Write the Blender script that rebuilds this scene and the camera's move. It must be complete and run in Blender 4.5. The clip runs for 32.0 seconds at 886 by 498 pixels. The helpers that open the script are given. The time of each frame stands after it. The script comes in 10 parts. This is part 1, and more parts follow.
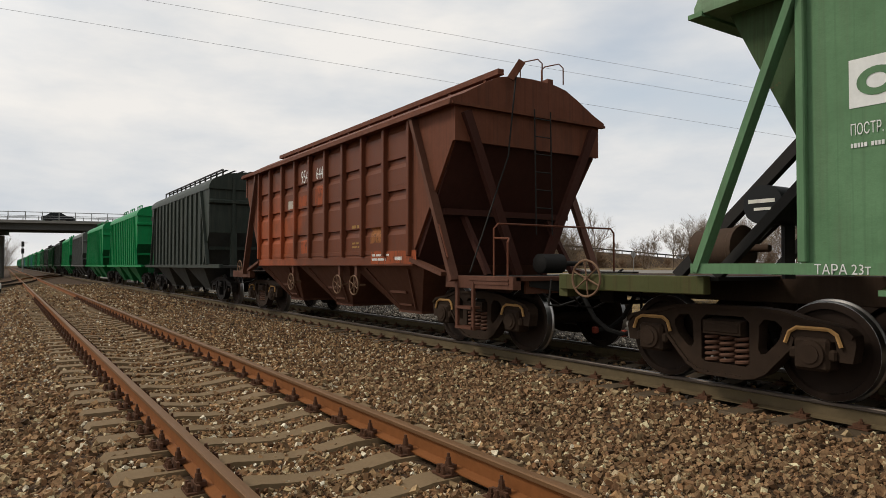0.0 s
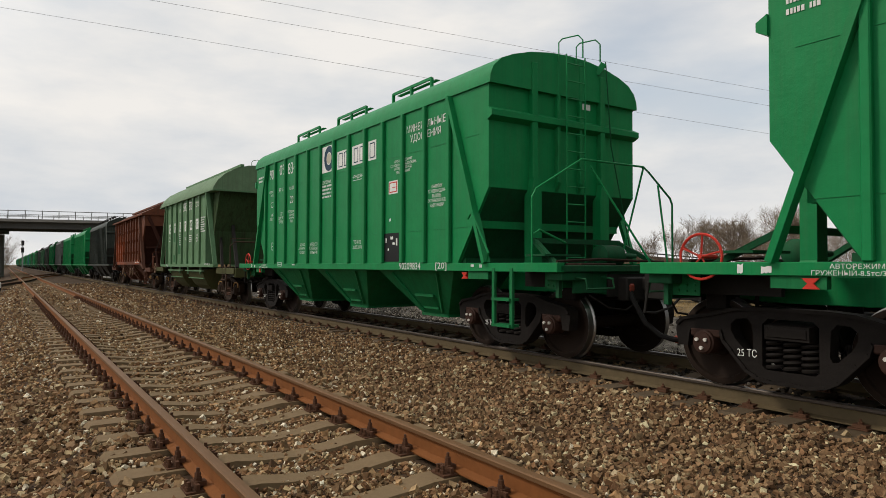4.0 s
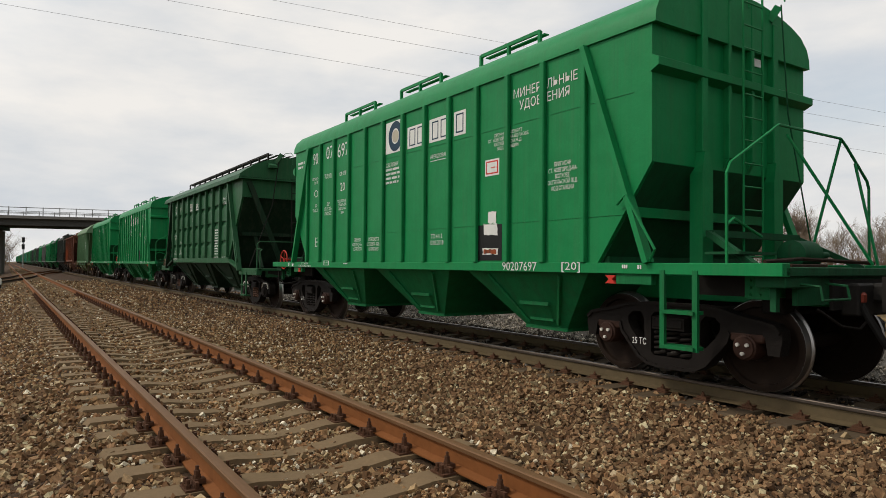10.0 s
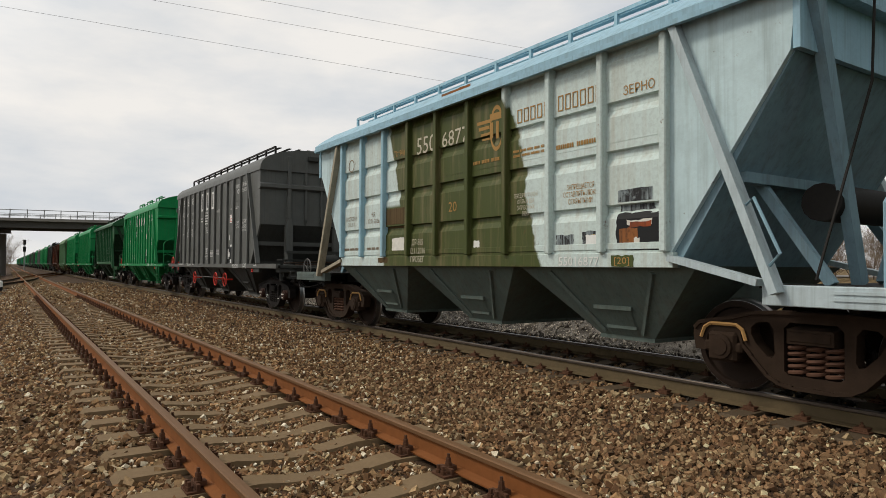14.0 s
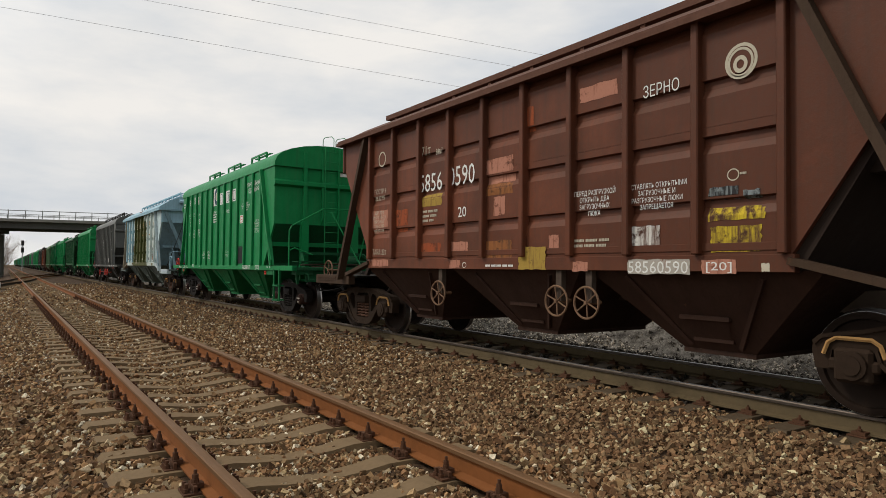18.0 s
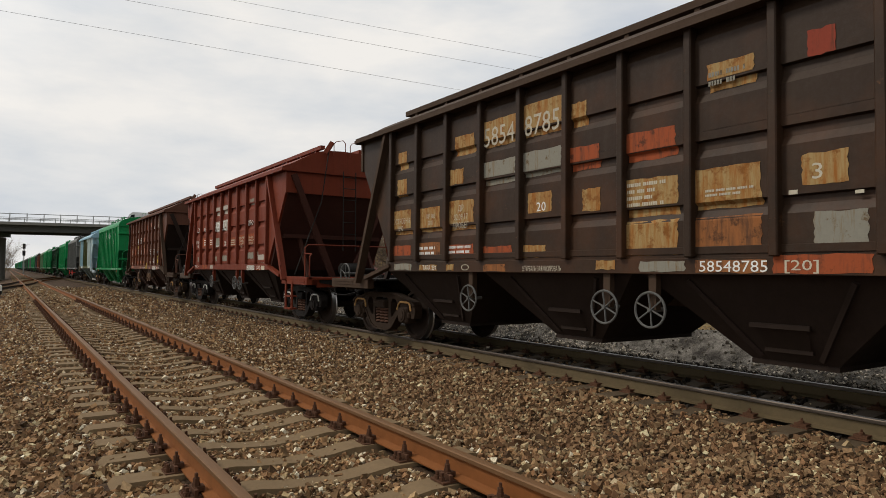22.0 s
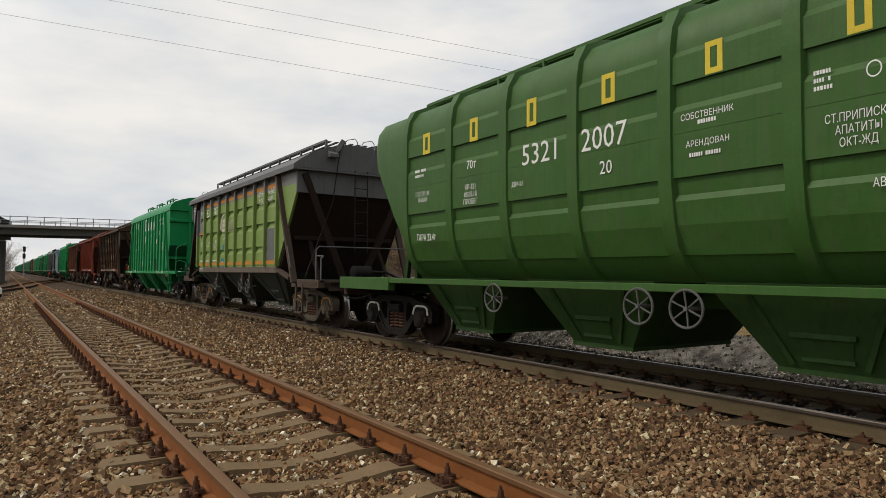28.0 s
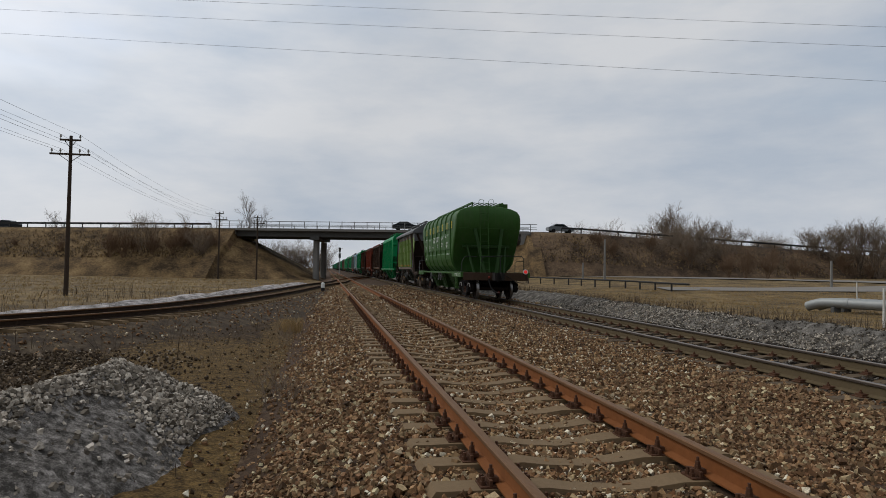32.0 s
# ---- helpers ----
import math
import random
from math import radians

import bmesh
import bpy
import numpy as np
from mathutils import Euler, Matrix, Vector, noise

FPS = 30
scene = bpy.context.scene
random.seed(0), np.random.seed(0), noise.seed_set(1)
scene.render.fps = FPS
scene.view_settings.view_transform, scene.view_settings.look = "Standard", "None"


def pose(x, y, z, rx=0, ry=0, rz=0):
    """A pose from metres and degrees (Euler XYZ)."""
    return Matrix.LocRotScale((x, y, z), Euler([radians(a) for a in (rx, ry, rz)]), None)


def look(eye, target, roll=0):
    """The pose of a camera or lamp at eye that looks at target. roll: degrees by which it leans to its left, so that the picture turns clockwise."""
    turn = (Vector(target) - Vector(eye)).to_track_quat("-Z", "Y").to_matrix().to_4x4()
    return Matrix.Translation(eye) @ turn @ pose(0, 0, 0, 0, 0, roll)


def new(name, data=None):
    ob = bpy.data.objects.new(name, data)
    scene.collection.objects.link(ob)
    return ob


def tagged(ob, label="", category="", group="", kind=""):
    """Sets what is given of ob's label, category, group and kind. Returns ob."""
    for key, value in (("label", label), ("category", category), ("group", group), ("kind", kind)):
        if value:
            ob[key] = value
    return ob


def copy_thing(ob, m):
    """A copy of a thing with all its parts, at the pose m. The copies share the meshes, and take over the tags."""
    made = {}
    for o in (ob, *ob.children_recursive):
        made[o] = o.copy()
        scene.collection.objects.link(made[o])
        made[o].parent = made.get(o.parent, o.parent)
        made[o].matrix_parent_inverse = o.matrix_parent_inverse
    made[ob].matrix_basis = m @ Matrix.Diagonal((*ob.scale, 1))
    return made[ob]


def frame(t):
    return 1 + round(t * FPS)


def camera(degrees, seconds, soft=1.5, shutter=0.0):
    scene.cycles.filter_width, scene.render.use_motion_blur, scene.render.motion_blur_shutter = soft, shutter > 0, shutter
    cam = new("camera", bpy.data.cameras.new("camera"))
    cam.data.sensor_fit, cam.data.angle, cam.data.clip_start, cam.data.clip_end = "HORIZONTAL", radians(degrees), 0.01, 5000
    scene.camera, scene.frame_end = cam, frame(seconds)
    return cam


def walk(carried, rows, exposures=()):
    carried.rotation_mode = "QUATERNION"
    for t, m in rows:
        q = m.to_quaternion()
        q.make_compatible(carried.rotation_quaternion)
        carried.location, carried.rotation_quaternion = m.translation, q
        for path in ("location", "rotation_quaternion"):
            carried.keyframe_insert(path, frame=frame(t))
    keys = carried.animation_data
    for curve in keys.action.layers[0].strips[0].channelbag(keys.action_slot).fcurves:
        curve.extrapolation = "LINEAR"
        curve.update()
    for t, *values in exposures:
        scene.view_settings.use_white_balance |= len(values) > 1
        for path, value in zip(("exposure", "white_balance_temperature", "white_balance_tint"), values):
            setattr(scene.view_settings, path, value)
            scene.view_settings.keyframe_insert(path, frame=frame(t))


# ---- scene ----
# The camera stands beside the sidings and turns; x across the tracks, y along them, z = 0 at the rail heads.
cam = camera(67.8, 32.0, 0.4)
TURN = ((0, 33.58, 1.47, 0.06, 0.000, 0.000, 0.000), (0.5, 33.59, 1.48, 0.19, 0.000, 0.000, 0.000), (1, 33.51, 1.56, 0.12, 0.000, 0.000, 0.000), (1.5, 33.56, 1.55, 0.12, 0.000, 0.000,
        0.000), (2, 33.57, 1.54, 0.27, 0.000, 0.000, 0.000), (2.5, 33.57, 1.56, 0.25, 0.000, 0.000, 0.000), (3, 33.60, 1.62, 0.26, 0.000, 0.000, 0.000), (3.5, 33.63, 1.48, 0.12, 0.000,
        0.000, 0.000), (5.5, 33.44, 1.45, 0.30, 0.000, 0.000, 0.000), (6, 33.52, 1.40, 0.29, 0.000, 0.000, 0.000), (6.5, 33.58, 1.20, 0.29, 0.000, 0.000, 0.000), (7, 33.53, 1.32, 0.36,
        0.000, 0.000, 0.000), (7.5, 33.52, 1.40, 0.34, 0.000, 0.000, 0.000), (8, 33.67, 1.42, 0.44, 0.000, 0.000, 0.000), (8.5, 33.62, 1.43, 0.48, 0.000, 0.000, 0.000), (9, 33.51, 1.29,
        0.44, 0.000, 0.000, 0.000), (9.5, 33.49, 1.36, 0.32, 0.000, 0.000, 0.000), (10, 33.56, 1.38, 0.50, 0.000, 0.000, 0.000), (10.5, 33.61, 1.46, 0.60, 0.000, 0.000, 0.000), (11, 33.65,
        1.69, 0.54, 0.000, 0.000, 0.000), (11.5, 33.68, 1.76, 0.59, 0.000, 0.000, 0.000), (12, 33.65, 1.77, 0.64, 0.000, 0.000, 0.000), (12.5, 33.63, 1.72, 0.53, 0.000, 0.000, 0.000), (13,
        33.62, 1.61, 0.58, 0.000, 0.000, 0.000), (13.5, 33.56, 1.55, 0.59, 0.000, 0.000, 0.000), (14, 33.48, 1.52, 0.39, 0.000, 0.000, 0.000), (14.5, 33.49, 1.60, 0.55, 0.000, 0.000,
        0.000), (16.5, 33.48, 1.70, 0.62, 0.000, 0.000, 0.000), (17, 33.55, 1.72, 0.49, 0.000, 0.000, 0.000), (17.5, 33.51, 1.78, 0.46, 0.000, 0.000, 0.000), (18, 33.61, 1.74, 0.63, 0.000,
        0.000, 0.000), (18.5, 33.59, 1.81, 0.58, 0.000, 0.000, 0.000), (19, 33.54, 1.88, 0.52, 0.000, 0.000, 0.000), (19.5, 33.55, 1.95, 0.59, 0.000, 0.000, 0.000), (20, 33.60, 1.98, 0.50,
        0.000, 0.000, 0.000), (20.5, 33.63, 1.99, 0.51, 0.000, 0.000, 0.000), (21, 33.71, 2.01, 0.48, 0.000, 0.000, 0.000), (21.5, 33.66, 2.01, 0.55, 0.000, 0.000, 0.000), (22, 33.52,
        2.00, 0.60, 0.000, 0.000, 0.000), (22.5, 33.53, 2.02, 0.56, 0.000, 0.000, 0.000), (23, 33.63, 2.12, 0.48, 0.000, 0.000, 0.000), (23.5, 33.74, 2.15, 0.55, 0.000, 0.000, 0.000), (24,
        33.66, 2.27, 0.67, 0.000, 0.000, 0.000), (24.5, 33.53, 2.35, 0.74, 0.000, 0.000, 0.000), (25, 33.45, 2.33, 0.69, 0.000, 0.000, 0.000), (25.5, 33.46, 2.36, 0.77, 0.000, 0.000,
        0.000), (27.5, 33.46, 2.29, 0.71, 0.000, 0.000, 0.000), (28, 33.51, 2.22, 0.56, 0.000, 0.000, 0.000), (28.5, 33.15, 1.80, 0.17, 0.021, -0.019, 0.002), (29, 29.20, 1.78, 1.13,
        -0.007, -0.007, -0.011), (29.5, 23.53, 1.52, 1.07, -0.037, 0.026, -0.020), (30, 19.40, 1.51, 1.25, -0.030, 0.065, -0.029), (30.5, 16.17, 1.84, 1.47, -0.033, 0.098, -0.041), (31,
        13.33, 1.96, 1.39, -0.038, 0.106, -0.039), (31.5, 11.17, 1.83, 1.04, -0.035, 0.088, -0.025), (32, 10.01, 1.79, 0.95, -0.083, 0.011, 0.021))
walk(cam, [(t, pose(dx, dy, 1.3 + dz, 90 + p, -r, -y)) for t, y, p, r, dx, dy, dz in TURN],
     exposures=[(0, -0.08, 6700, 10), (28.5, -0.08, 6700, 10), (29.3, -0.14, 6620, 10), (30, -0.36, 6450, 10), (31, -0.44, 6280, 10), (32, -0.53, 6120, 10)])

# ---- light: a bright overcast sky, the sun behind thin cloud ahead and to the left ----
world = bpy.data.worlds.new("overcast")
scene.world = world
world.use_nodes = True
wn, wl = world.node_tree.nodes, world.node_tree.links
wn.clear()
SUN_AZ, SUN_EL = radians(-55), radians(45)
sky = wn.new("ShaderNodeTexSky")
sky.sky_type, sky.sun_disc, sky.sun_elevation, sky.sun_rotation = "NISHITA", False, SUN_EL, SUN_AZ
co = wn.new("ShaderNodeTexCoord")
mp = wn.new("ShaderNodeMapping")
mp.inputs["Scale"].default_value = (1.0, 1.0, 3.2)
n1 = wn.new("ShaderNodeTexNoise")
n1.inputs["Scale"].default_value, n1.inputs["Detail"].default_value, n1.inputs["Roughness"].default_value = 2.5, 9, 0.56
n2 = wn.new("ShaderNodeTexNoise")
n2.inputs["Scale"].default_value, n2.inputs["Detail"].default_value = 1.1, 5
r1 = wn.new("ShaderNodeValToRGB")
r1.color_ramp.elements[0].position, r1.color_ramp.elements[0].color = 0.34, (0.60, 0.652, 0.715, 1)
r1.color_ramp.elements[1].position, r1.color_ramp.elements[1].color = 0.62, (0.87, 0.86, 0.845, 1)
r2 = wn.new("ShaderNodeValToRGB")
r2.color_ramp.elements[0].position, r2.color_ramp.elements[0].color = 0.31, (0.35, 0.35, 0.35, 1)
r2.color_ramp.elements[1].position, r2.color_ramp.elements[1].color = 0.46, (1, 1, 1, 1)
sc = wn.new("ShaderNodeMix")
sc.data_type, sc.blend_type = "RGBA", "MULTIPLY"
sc.inputs[0].default_value = 1.0
sc.inputs[7].default_value = (0.215, 0.18, 0.15, 1)
mx = wn.new("ShaderNodeMix")
mx.data_type = "RGBA"
bg = wn.new("ShaderNodeBackground")
bg.inputs["Strength"].default_value = 1.0
wo = wn.new("ShaderNodeOutputWorld")
# thin cloud: brighter towards the sun, duller on the far side of the sky
dt = wn.new("ShaderNodeVectorMath")
dt.operation = "DOT_PRODUCT"
dt.inputs[1].default_value = (math.sin(radians(-38)) * 0.8, math.cos(radians(-38)) * 0.8, 0.6)
r3 = wn.new("ShaderNodeMapRange")
r3.interpolation_type = "SMOOTHSTEP"
r3.inputs["From Min"].default_value, r3.inputs["From Max"].default_value = -0.8, -0.08
r3.inputs["To Min"].default_value, r3.inputs["To Max"].default_value = 0.10, 1.05
r4 = wn.new("ShaderNodeMapRange")
r4.interpolation_type = "SMOOTHSTEP"
r4.inputs["From Min"].default_value, r4.inputs["From Max"].default_value = 0.70, 0.97
r4.inputs["To Min"].default_value, r4.inputs["To Max"].default_value = 1.0, 1.34
glare = wn.new("ShaderNodeMath")
glare.operation = "MULTIPLY"
gr = wn.new("ShaderNodeMix")
gr.data_type, gr.blend_type = "RGBA", "MULTIPLY"
gr.inputs[0].default_value = 1.0
for a, b in ((co.outputs["Generated"], mp.inputs[0]), (mp.outputs[0], n1.inputs["Vector"]), (mp.outputs[0], n2.inputs["Vector"]),
             (n1.outputs[0], r1.inputs[0]), (n2.outputs[0], r2.inputs[0]), (sky.outputs[0], sc.inputs[6]), (r2.outputs[0], mx.inputs[0]),
             (sc.outputs[2], mx.inputs[6]), (r1.outputs[0], mx.inputs[7]), (co.outputs["Generated"], dt.inputs[0]), (dt.outputs["Value"], r3.inputs[0]), (dt.outputs["Value"], r4.inputs[0]), (r3.outputs[0], glare.inputs[0]), (r4.outputs[0], glare.inputs[1]), (mx.outputs[2], gr.inputs[6]), (glare.outputs[0], gr.inputs[7]), (gr.outputs[2], bg.inputs[0]), (bg.outputs[0], wo.inputs[0])):
    wl.new(a, b)
sun_data = bpy.data.lights.new("sun", "SUN")
sun_data.energy, sun_data.angle, sun_data.color = 1.85, radians(10), (1.0, 0.93, 0.83)
sun = new("sun", sun_data)
sun.matrix_basis = look((0, 0, 60), (60 * -math.sin(SUN_AZ) * math.cos(SUN_EL), -60 * math.cos(SUN_AZ) * math.cos(SUN_EL), 60 - 60 * math.sin(SUN_EL)))

# ---- materials ----
def shader(name):
    m = bpy.data.materials.new(name)
    m.use_nodes = True
    nt = m.node_tree
    p = nt.nodes["Principled BSDF"]
    p.inputs["Specular IOR Level"].default_value = 0.16
    return m, nt.nodes, nt.links, p


def noise_node(n, l, vec, scale, detail=6, rough=0.6):
    t = n.new("ShaderNodeTexNoise")
    t.inputs["Scale"].default_value, t.inputs["Detail"].default_value, t.inputs["Roughness"].default_value = scale, detail, rough
    l.new(vec, t.inputs["Vector"])
    return t.outputs["Fac"]


def ramp(n, l, fac, stops):
    r = n.new("ShaderNodeValToRGB")
    el = r.color_ramp.elements
    while len(el) < len(stops):
        el.new(0.5)
    for e, (p, c) in zip(el, stops):
        e.position, e.color = p, (*c, 1) if len(c) == 3 else c
    l.new(fac, r.inputs[0])
    return r.outputs[0]


def mixc(n, l, fac, a, b, mode="MIX"):
    x = n.new("ShaderNodeMix")
    x.data_type, x.blend_type = "RGBA", mode
    for sock, v in ((x.inputs[0], fac), (x.inputs[6], a), (x.inputs[7], b)):
        if isinstance(v, (int, float)):
            sock.default_value = v
        elif isinstance(v, tuple):
            sock.default_value = (*v, 1)
        else:
            l.new(v, sock)
    return x.outputs[2]


def local(n, l, scale=(1, 1, 1), shift=True):
    c = n.new("ShaderNodeTexCoord")
    v = c.outputs["Object"]
    if shift:
        o = n.new("ShaderNodeObjectInfo")
        a = n.new("ShaderNodeVectorMath")
        a.operation = "MULTIPLY_ADD"
        l.new(o.outputs["Random"], a.inputs[0])
        a.inputs[1].default_value = (37, 53, 19)
        l.new(v, a.inputs[2])
        v = a.outputs[0]
    if scale != (1, 1, 1):
        m = n.new("ShaderNodeMapping")
        m.inputs["Scale"].default_value = scale
        l.new(v, m.inputs[0])
        v = m.outputs[0]
    return v


def bump(n, l, p, height, strength, dist):
    b = n.new("ShaderNodeBump")
    b.inputs["Strength"].default_value, b.inputs["Distance"].default_value = strength, dist
    l.new(height, b.inputs["Height"])
    l.new(b.outputs[0], p.inputs["Normal"])


BLACK3, WHITE3 = (0, 0, 0), (1, 1, 1)


def paint(name, rgb, rough=0.45, dirt=0.35, rust=0.1, fade=0.25, dust=(0.11, 0.095, 0.075)):
    """Old wagon paint: faded patches, dirt in vertical streaks, rust spots."""
    m, n, l, p = shader(name)
    v = local(n, l)
    vs = local(n, l, (5, 5, 0.35))
    big, fine, streak = noise_node(n, l, v, 0.9), noise_node(n, l, v, 22, 8, 0.7), noise_node(n, l, vs, 1.6, 8, 0.65)
    light = tuple(min(1, c * 1.18 + 0.012) for c in rgb)
    dark = tuple(c * 0.8 for c in rgb)
    c = mixc(n, l, ramp(n, l, big, [(0.3, BLACK3), (0.7, (fade * 2,) * 3)]), rgb, light)
    mid, runs = noise_node(n, l, v, 3.1, 5), noise_node(n, l, local(n, l, (16, 16, 0.22)), 1.5, 6, 0.6)
    c = mixc(n, l, ramp(n, l, mid, [(0.42, BLACK3), (0.70, (0.55,) * 3)]), c, dark)
    c = mixc(n, l, ramp(n, l, fine, [(0.45, BLACK3), (0.8, (0.45,) * 3)]), c, dark)
    c = mixc(n, l, ramp(n, l, runs, [(0.52, BLACK3), (0.75, (0.15 + dirt,) * 3)]), c, tuple(q * 0.62 for q in rgb))
    c = mixc(n, l, ramp(n, l, streak, [(0.48, BLACK3), (0.78, (dirt,) * 3)]), c, dust)
    if rust:
        spot = noise_node(n, l, v, 6.5, 10, 0.75)
        c = mixc(n, l, ramp(n, l, spot, [(0.66 - 0.12 * rust, BLACK3), (0.70, (min(1, rust * 2.5),) * 3)]), c, (0.13, 0.055, 0.025))
    l.new(c, p.inputs["Base Color"])
    rr = n.new("ShaderNodeMapRange")
    rr.inputs["To Min"].default_value, rr.inputs["To Max"].default_value = rough - 0.1, min(1, rough + 0.25)
    l.new(streak, rr.inputs[0])
    l.new(rr.outputs[0], p.inputs["Roughness"])
    bump(n, l, p, mixc(n, l, 0.35, mid, fine), 0.3, 0.02)
    return m


def plain(name, rgb, rough=0.6, metal=0.0, scale=14, var=0.25, bumpy=0.15, dist=0.01):
    """A plain material with two scales of tone and a fine relief."""
    m, n, l, p = shader(name)
    v = local(n, l)
    a, b = noise_node(n, l, v, scale, 8, 0.65), noise_node(n, l, v, scale * 0.12, 4)
    c = mixc(n, l, a, tuple(x * (1 - var) for x in rgb), tuple(min(1, x * (1 + var)) for x in rgb))
    c = mixc(n, l, ramp(n, l, b, [(0.35, BLACK3), (0.7, (0.4,) * 3)]), c, tuple(x * 0.72 for x in rgb))
    l.new(c, p.inputs["Base Color"])
    p.inputs["Roughness"].default_value, p.inputs["Metallic"].default_value = rough, metal
    bump(n, l, p, a, bumpy, dist)
    return m


def patchy(name, stops, scale=4, rough=0.9, fine=40, bumpy=0.6, dist=0.03, stretch=(1, 1, 1)):
    """Earth, grass and snow: a ramp of colours over broad noise, broken up by a finer one."""
    m, n, l, p = shader(name)
    v = local(n, l, stretch, shift=False)
    a, b = noise_node(n, l, v, scale, 10, 0.68), noise_node(n, l, v, fine, 6, 0.7)
    x = n.new("ShaderNodeMath")
    x.operation = "MULTIPLY_ADD"
    l.new(b, x.inputs[0])
    x.inputs[1].default_value = 0.45
    y = n.new("ShaderNodeMath")
    y.operation = "MULTIPLY_ADD"
    l.new(a, y.inputs[0])
    y.inputs[1].default_value, y.inputs[2].default_value = 0.9, -0.175
    l.new(y.outputs[0], x.inputs[2])
    l.new(ramp(n, l, x.outputs[0], stops), p.inputs["Base Color"])
    p.inputs["Roughness"].default_value = rough
    bump(n, l, p, mixc(n, l, 0.5, a, b), bumpy, dist)
    return m


def stone_mat(name, stops, rough=0.85):
    """Loose stones, each with a tone of its own."""
    m, n, l, p = shader(name)
    g = n.new("ShaderNodeNewGeometry")
    v = local(n, l, shift=False)
    f = noise_node(n, l, v, 45, 5)
    c = ramp(n, l, g.outputs["Random Per Island"], stops)
    c = mixc(n, l, ramp(n, l, f, [(0.4, BLACK3), (0.75, (0.55,) * 3)]), c, (0.05, 0.036, 0.024))
    l.new(c, p.inputs["Base Color"])
    p.inputs["Roughness"].default_value = rough
    bump(n, l, p, f, 0.3, 0.006)
    return m


M = {}
M["green"] = paint("bright_green_paint", (0.003, 0.205, 0.060), 0.42, 0.16, 0.0, 0.2)
# two hopper and end paints: dirt plus the shade under the body
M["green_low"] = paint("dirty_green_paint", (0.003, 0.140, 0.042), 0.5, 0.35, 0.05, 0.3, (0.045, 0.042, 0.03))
M["green_grime_shade"] = paint("oily_green_paint", (0.004, 0.075, 0.026), 0.6, 0.5, 0.12, 0.3, (0.03, 0.026, 0.02))
M["green_dark"] = paint("dark_green_paint", (0.018, 0.094, 0.037), 0.40, 0.22, 0.05)
# darker copy for chutes and sloped hull, their shade put into the paint
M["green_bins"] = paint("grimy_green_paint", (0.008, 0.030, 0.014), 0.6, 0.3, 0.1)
M["green_pale"] = paint("pale_green_paint", (0.098, 0.198, 0.098), 0.6, 0.35, 0.12, 0.4)
M["green_grass"] = paint("leaf_green_paint", (0.037, 0.100, 0.019), 0.42, 0.25, 0.08)
# darker leaf green for hoppers, shelf and end braces: shade as colour
M["grass_low"] = paint("dirty_leaf_green_paint", (0.022, 0.058, 0.012), 0.55, 0.4, 0.12, 0.3, (0.03, 0.027, 0.018))
M["grey_dark"] = paint("dark_grey_paint", (0.100, 0.105, 0.098), 0.42, 0.25, 0.0)
M["grey_black"] = paint("blackish_green_paint", (0.026, 0.034, 0.027), 0.5, 0.35, 0.1)
# grey for hoppers and end slopes, darkened by the shade there
M["grey_low"] = paint("sooty_grey_paint", (0.042, 0.044, 0.040), 0.6, 0.35, 0.05, 0.3, (0.03, 0.026, 0.022))
M["grey_mid"] = paint("mid_grey_paint", (0.115, 0.118, 0.122), 0.5, 0.4, 0.1)
M["orange"] = paint("orange_brown_paint", (0.175, 0.050, 0.020), 0.5, 0.35, 0.25, 0.3, (0.07, 0.04, 0.028))
M["red"] = paint("red_lead_paint", (0.150, 0.0265, 0.010), 0.5, 0.25, 0.12, 0.25, (0.10, 0.04, 0.025))
M["brown"] = paint("dark_brown_paint", (0.095, 0.038, 0.022), 0.6, 0.3, 0.2, 0.35, (0.07, 0.042, 0.028))
M["brown_old"] = paint("weathered_brown_paint", (0.050, 0.029, 0.017), 0.7, 0.3, 0.3, 0.3, (0.075, 0.055, 0.036))
M["blue"] = paint("pale_blue_paint", (0.30, 0.49, 0.58), 0.5, 0.35, 0.18, 0.35)
M["blue_end"] = paint("steel_blue_paint", (0.27, 0.44, 0.53), 0.5, 0.4, 0.12)
# duller copy of the end blue; the sloped hull's shade is mixed in
M["blue_hull_shade"] = paint("grimy_blue_paint", (0.19, 0.295, 0.345), 0.6, 0.5, 0.2)
M["green_grime"] = paint("grimy_pale_green_paint", (0.095, 0.125, 0.110), 0.6, 0.6, 0.2, 0.4)
M["teal"] = paint("teal_paint", (0.03, 0.15, 0.15), 0.5, 0.4, 0.1)
M["olive"] = paint("olive_green_paint", (0.060, 0.080, 0.022), 0.5, 0.4, 0.15)
M["redpart"] = plain("signal_red_paint", (0.55, 0.045, 0.03), 0.45)
M["brownpart"] = plain("brown_wheel_paint", (0.17, 0.10, 0.06), 0.6)
M["greypart"] = plain("grey_wheel_paint", (0.10, 0.10, 0.095), 0.55)
M["bogie"] = plain("sooty_cast_steel", (0.011, 0.0085, 0.007), 0.75, 0.0, 9, 0.45, 0.5, 0.02)
M["bogie_rust"] = plain("rusty_cast_steel", (0.030, 0.018, 0.011), 0.85, 0.0, 7, 0.5, 0.5, 0.02)
M["bogie_dust"] = plain("dusty_cast_steel", (0.085, 0.070, 0.052), 0.9, 0.0, 8, 0.5, 0.5, 0.02)
M["tank_brown"] = plain("brown_air_tank_paint", (0.060, 0.042, 0.031), 0.7, 0.0, 8, 0.35)
M["frame_brown"] = plain("dull_brown_frame_paint", (0.075, 0.055, 0.042), 0.85, 0.0, 6, 0.4, 0.3)
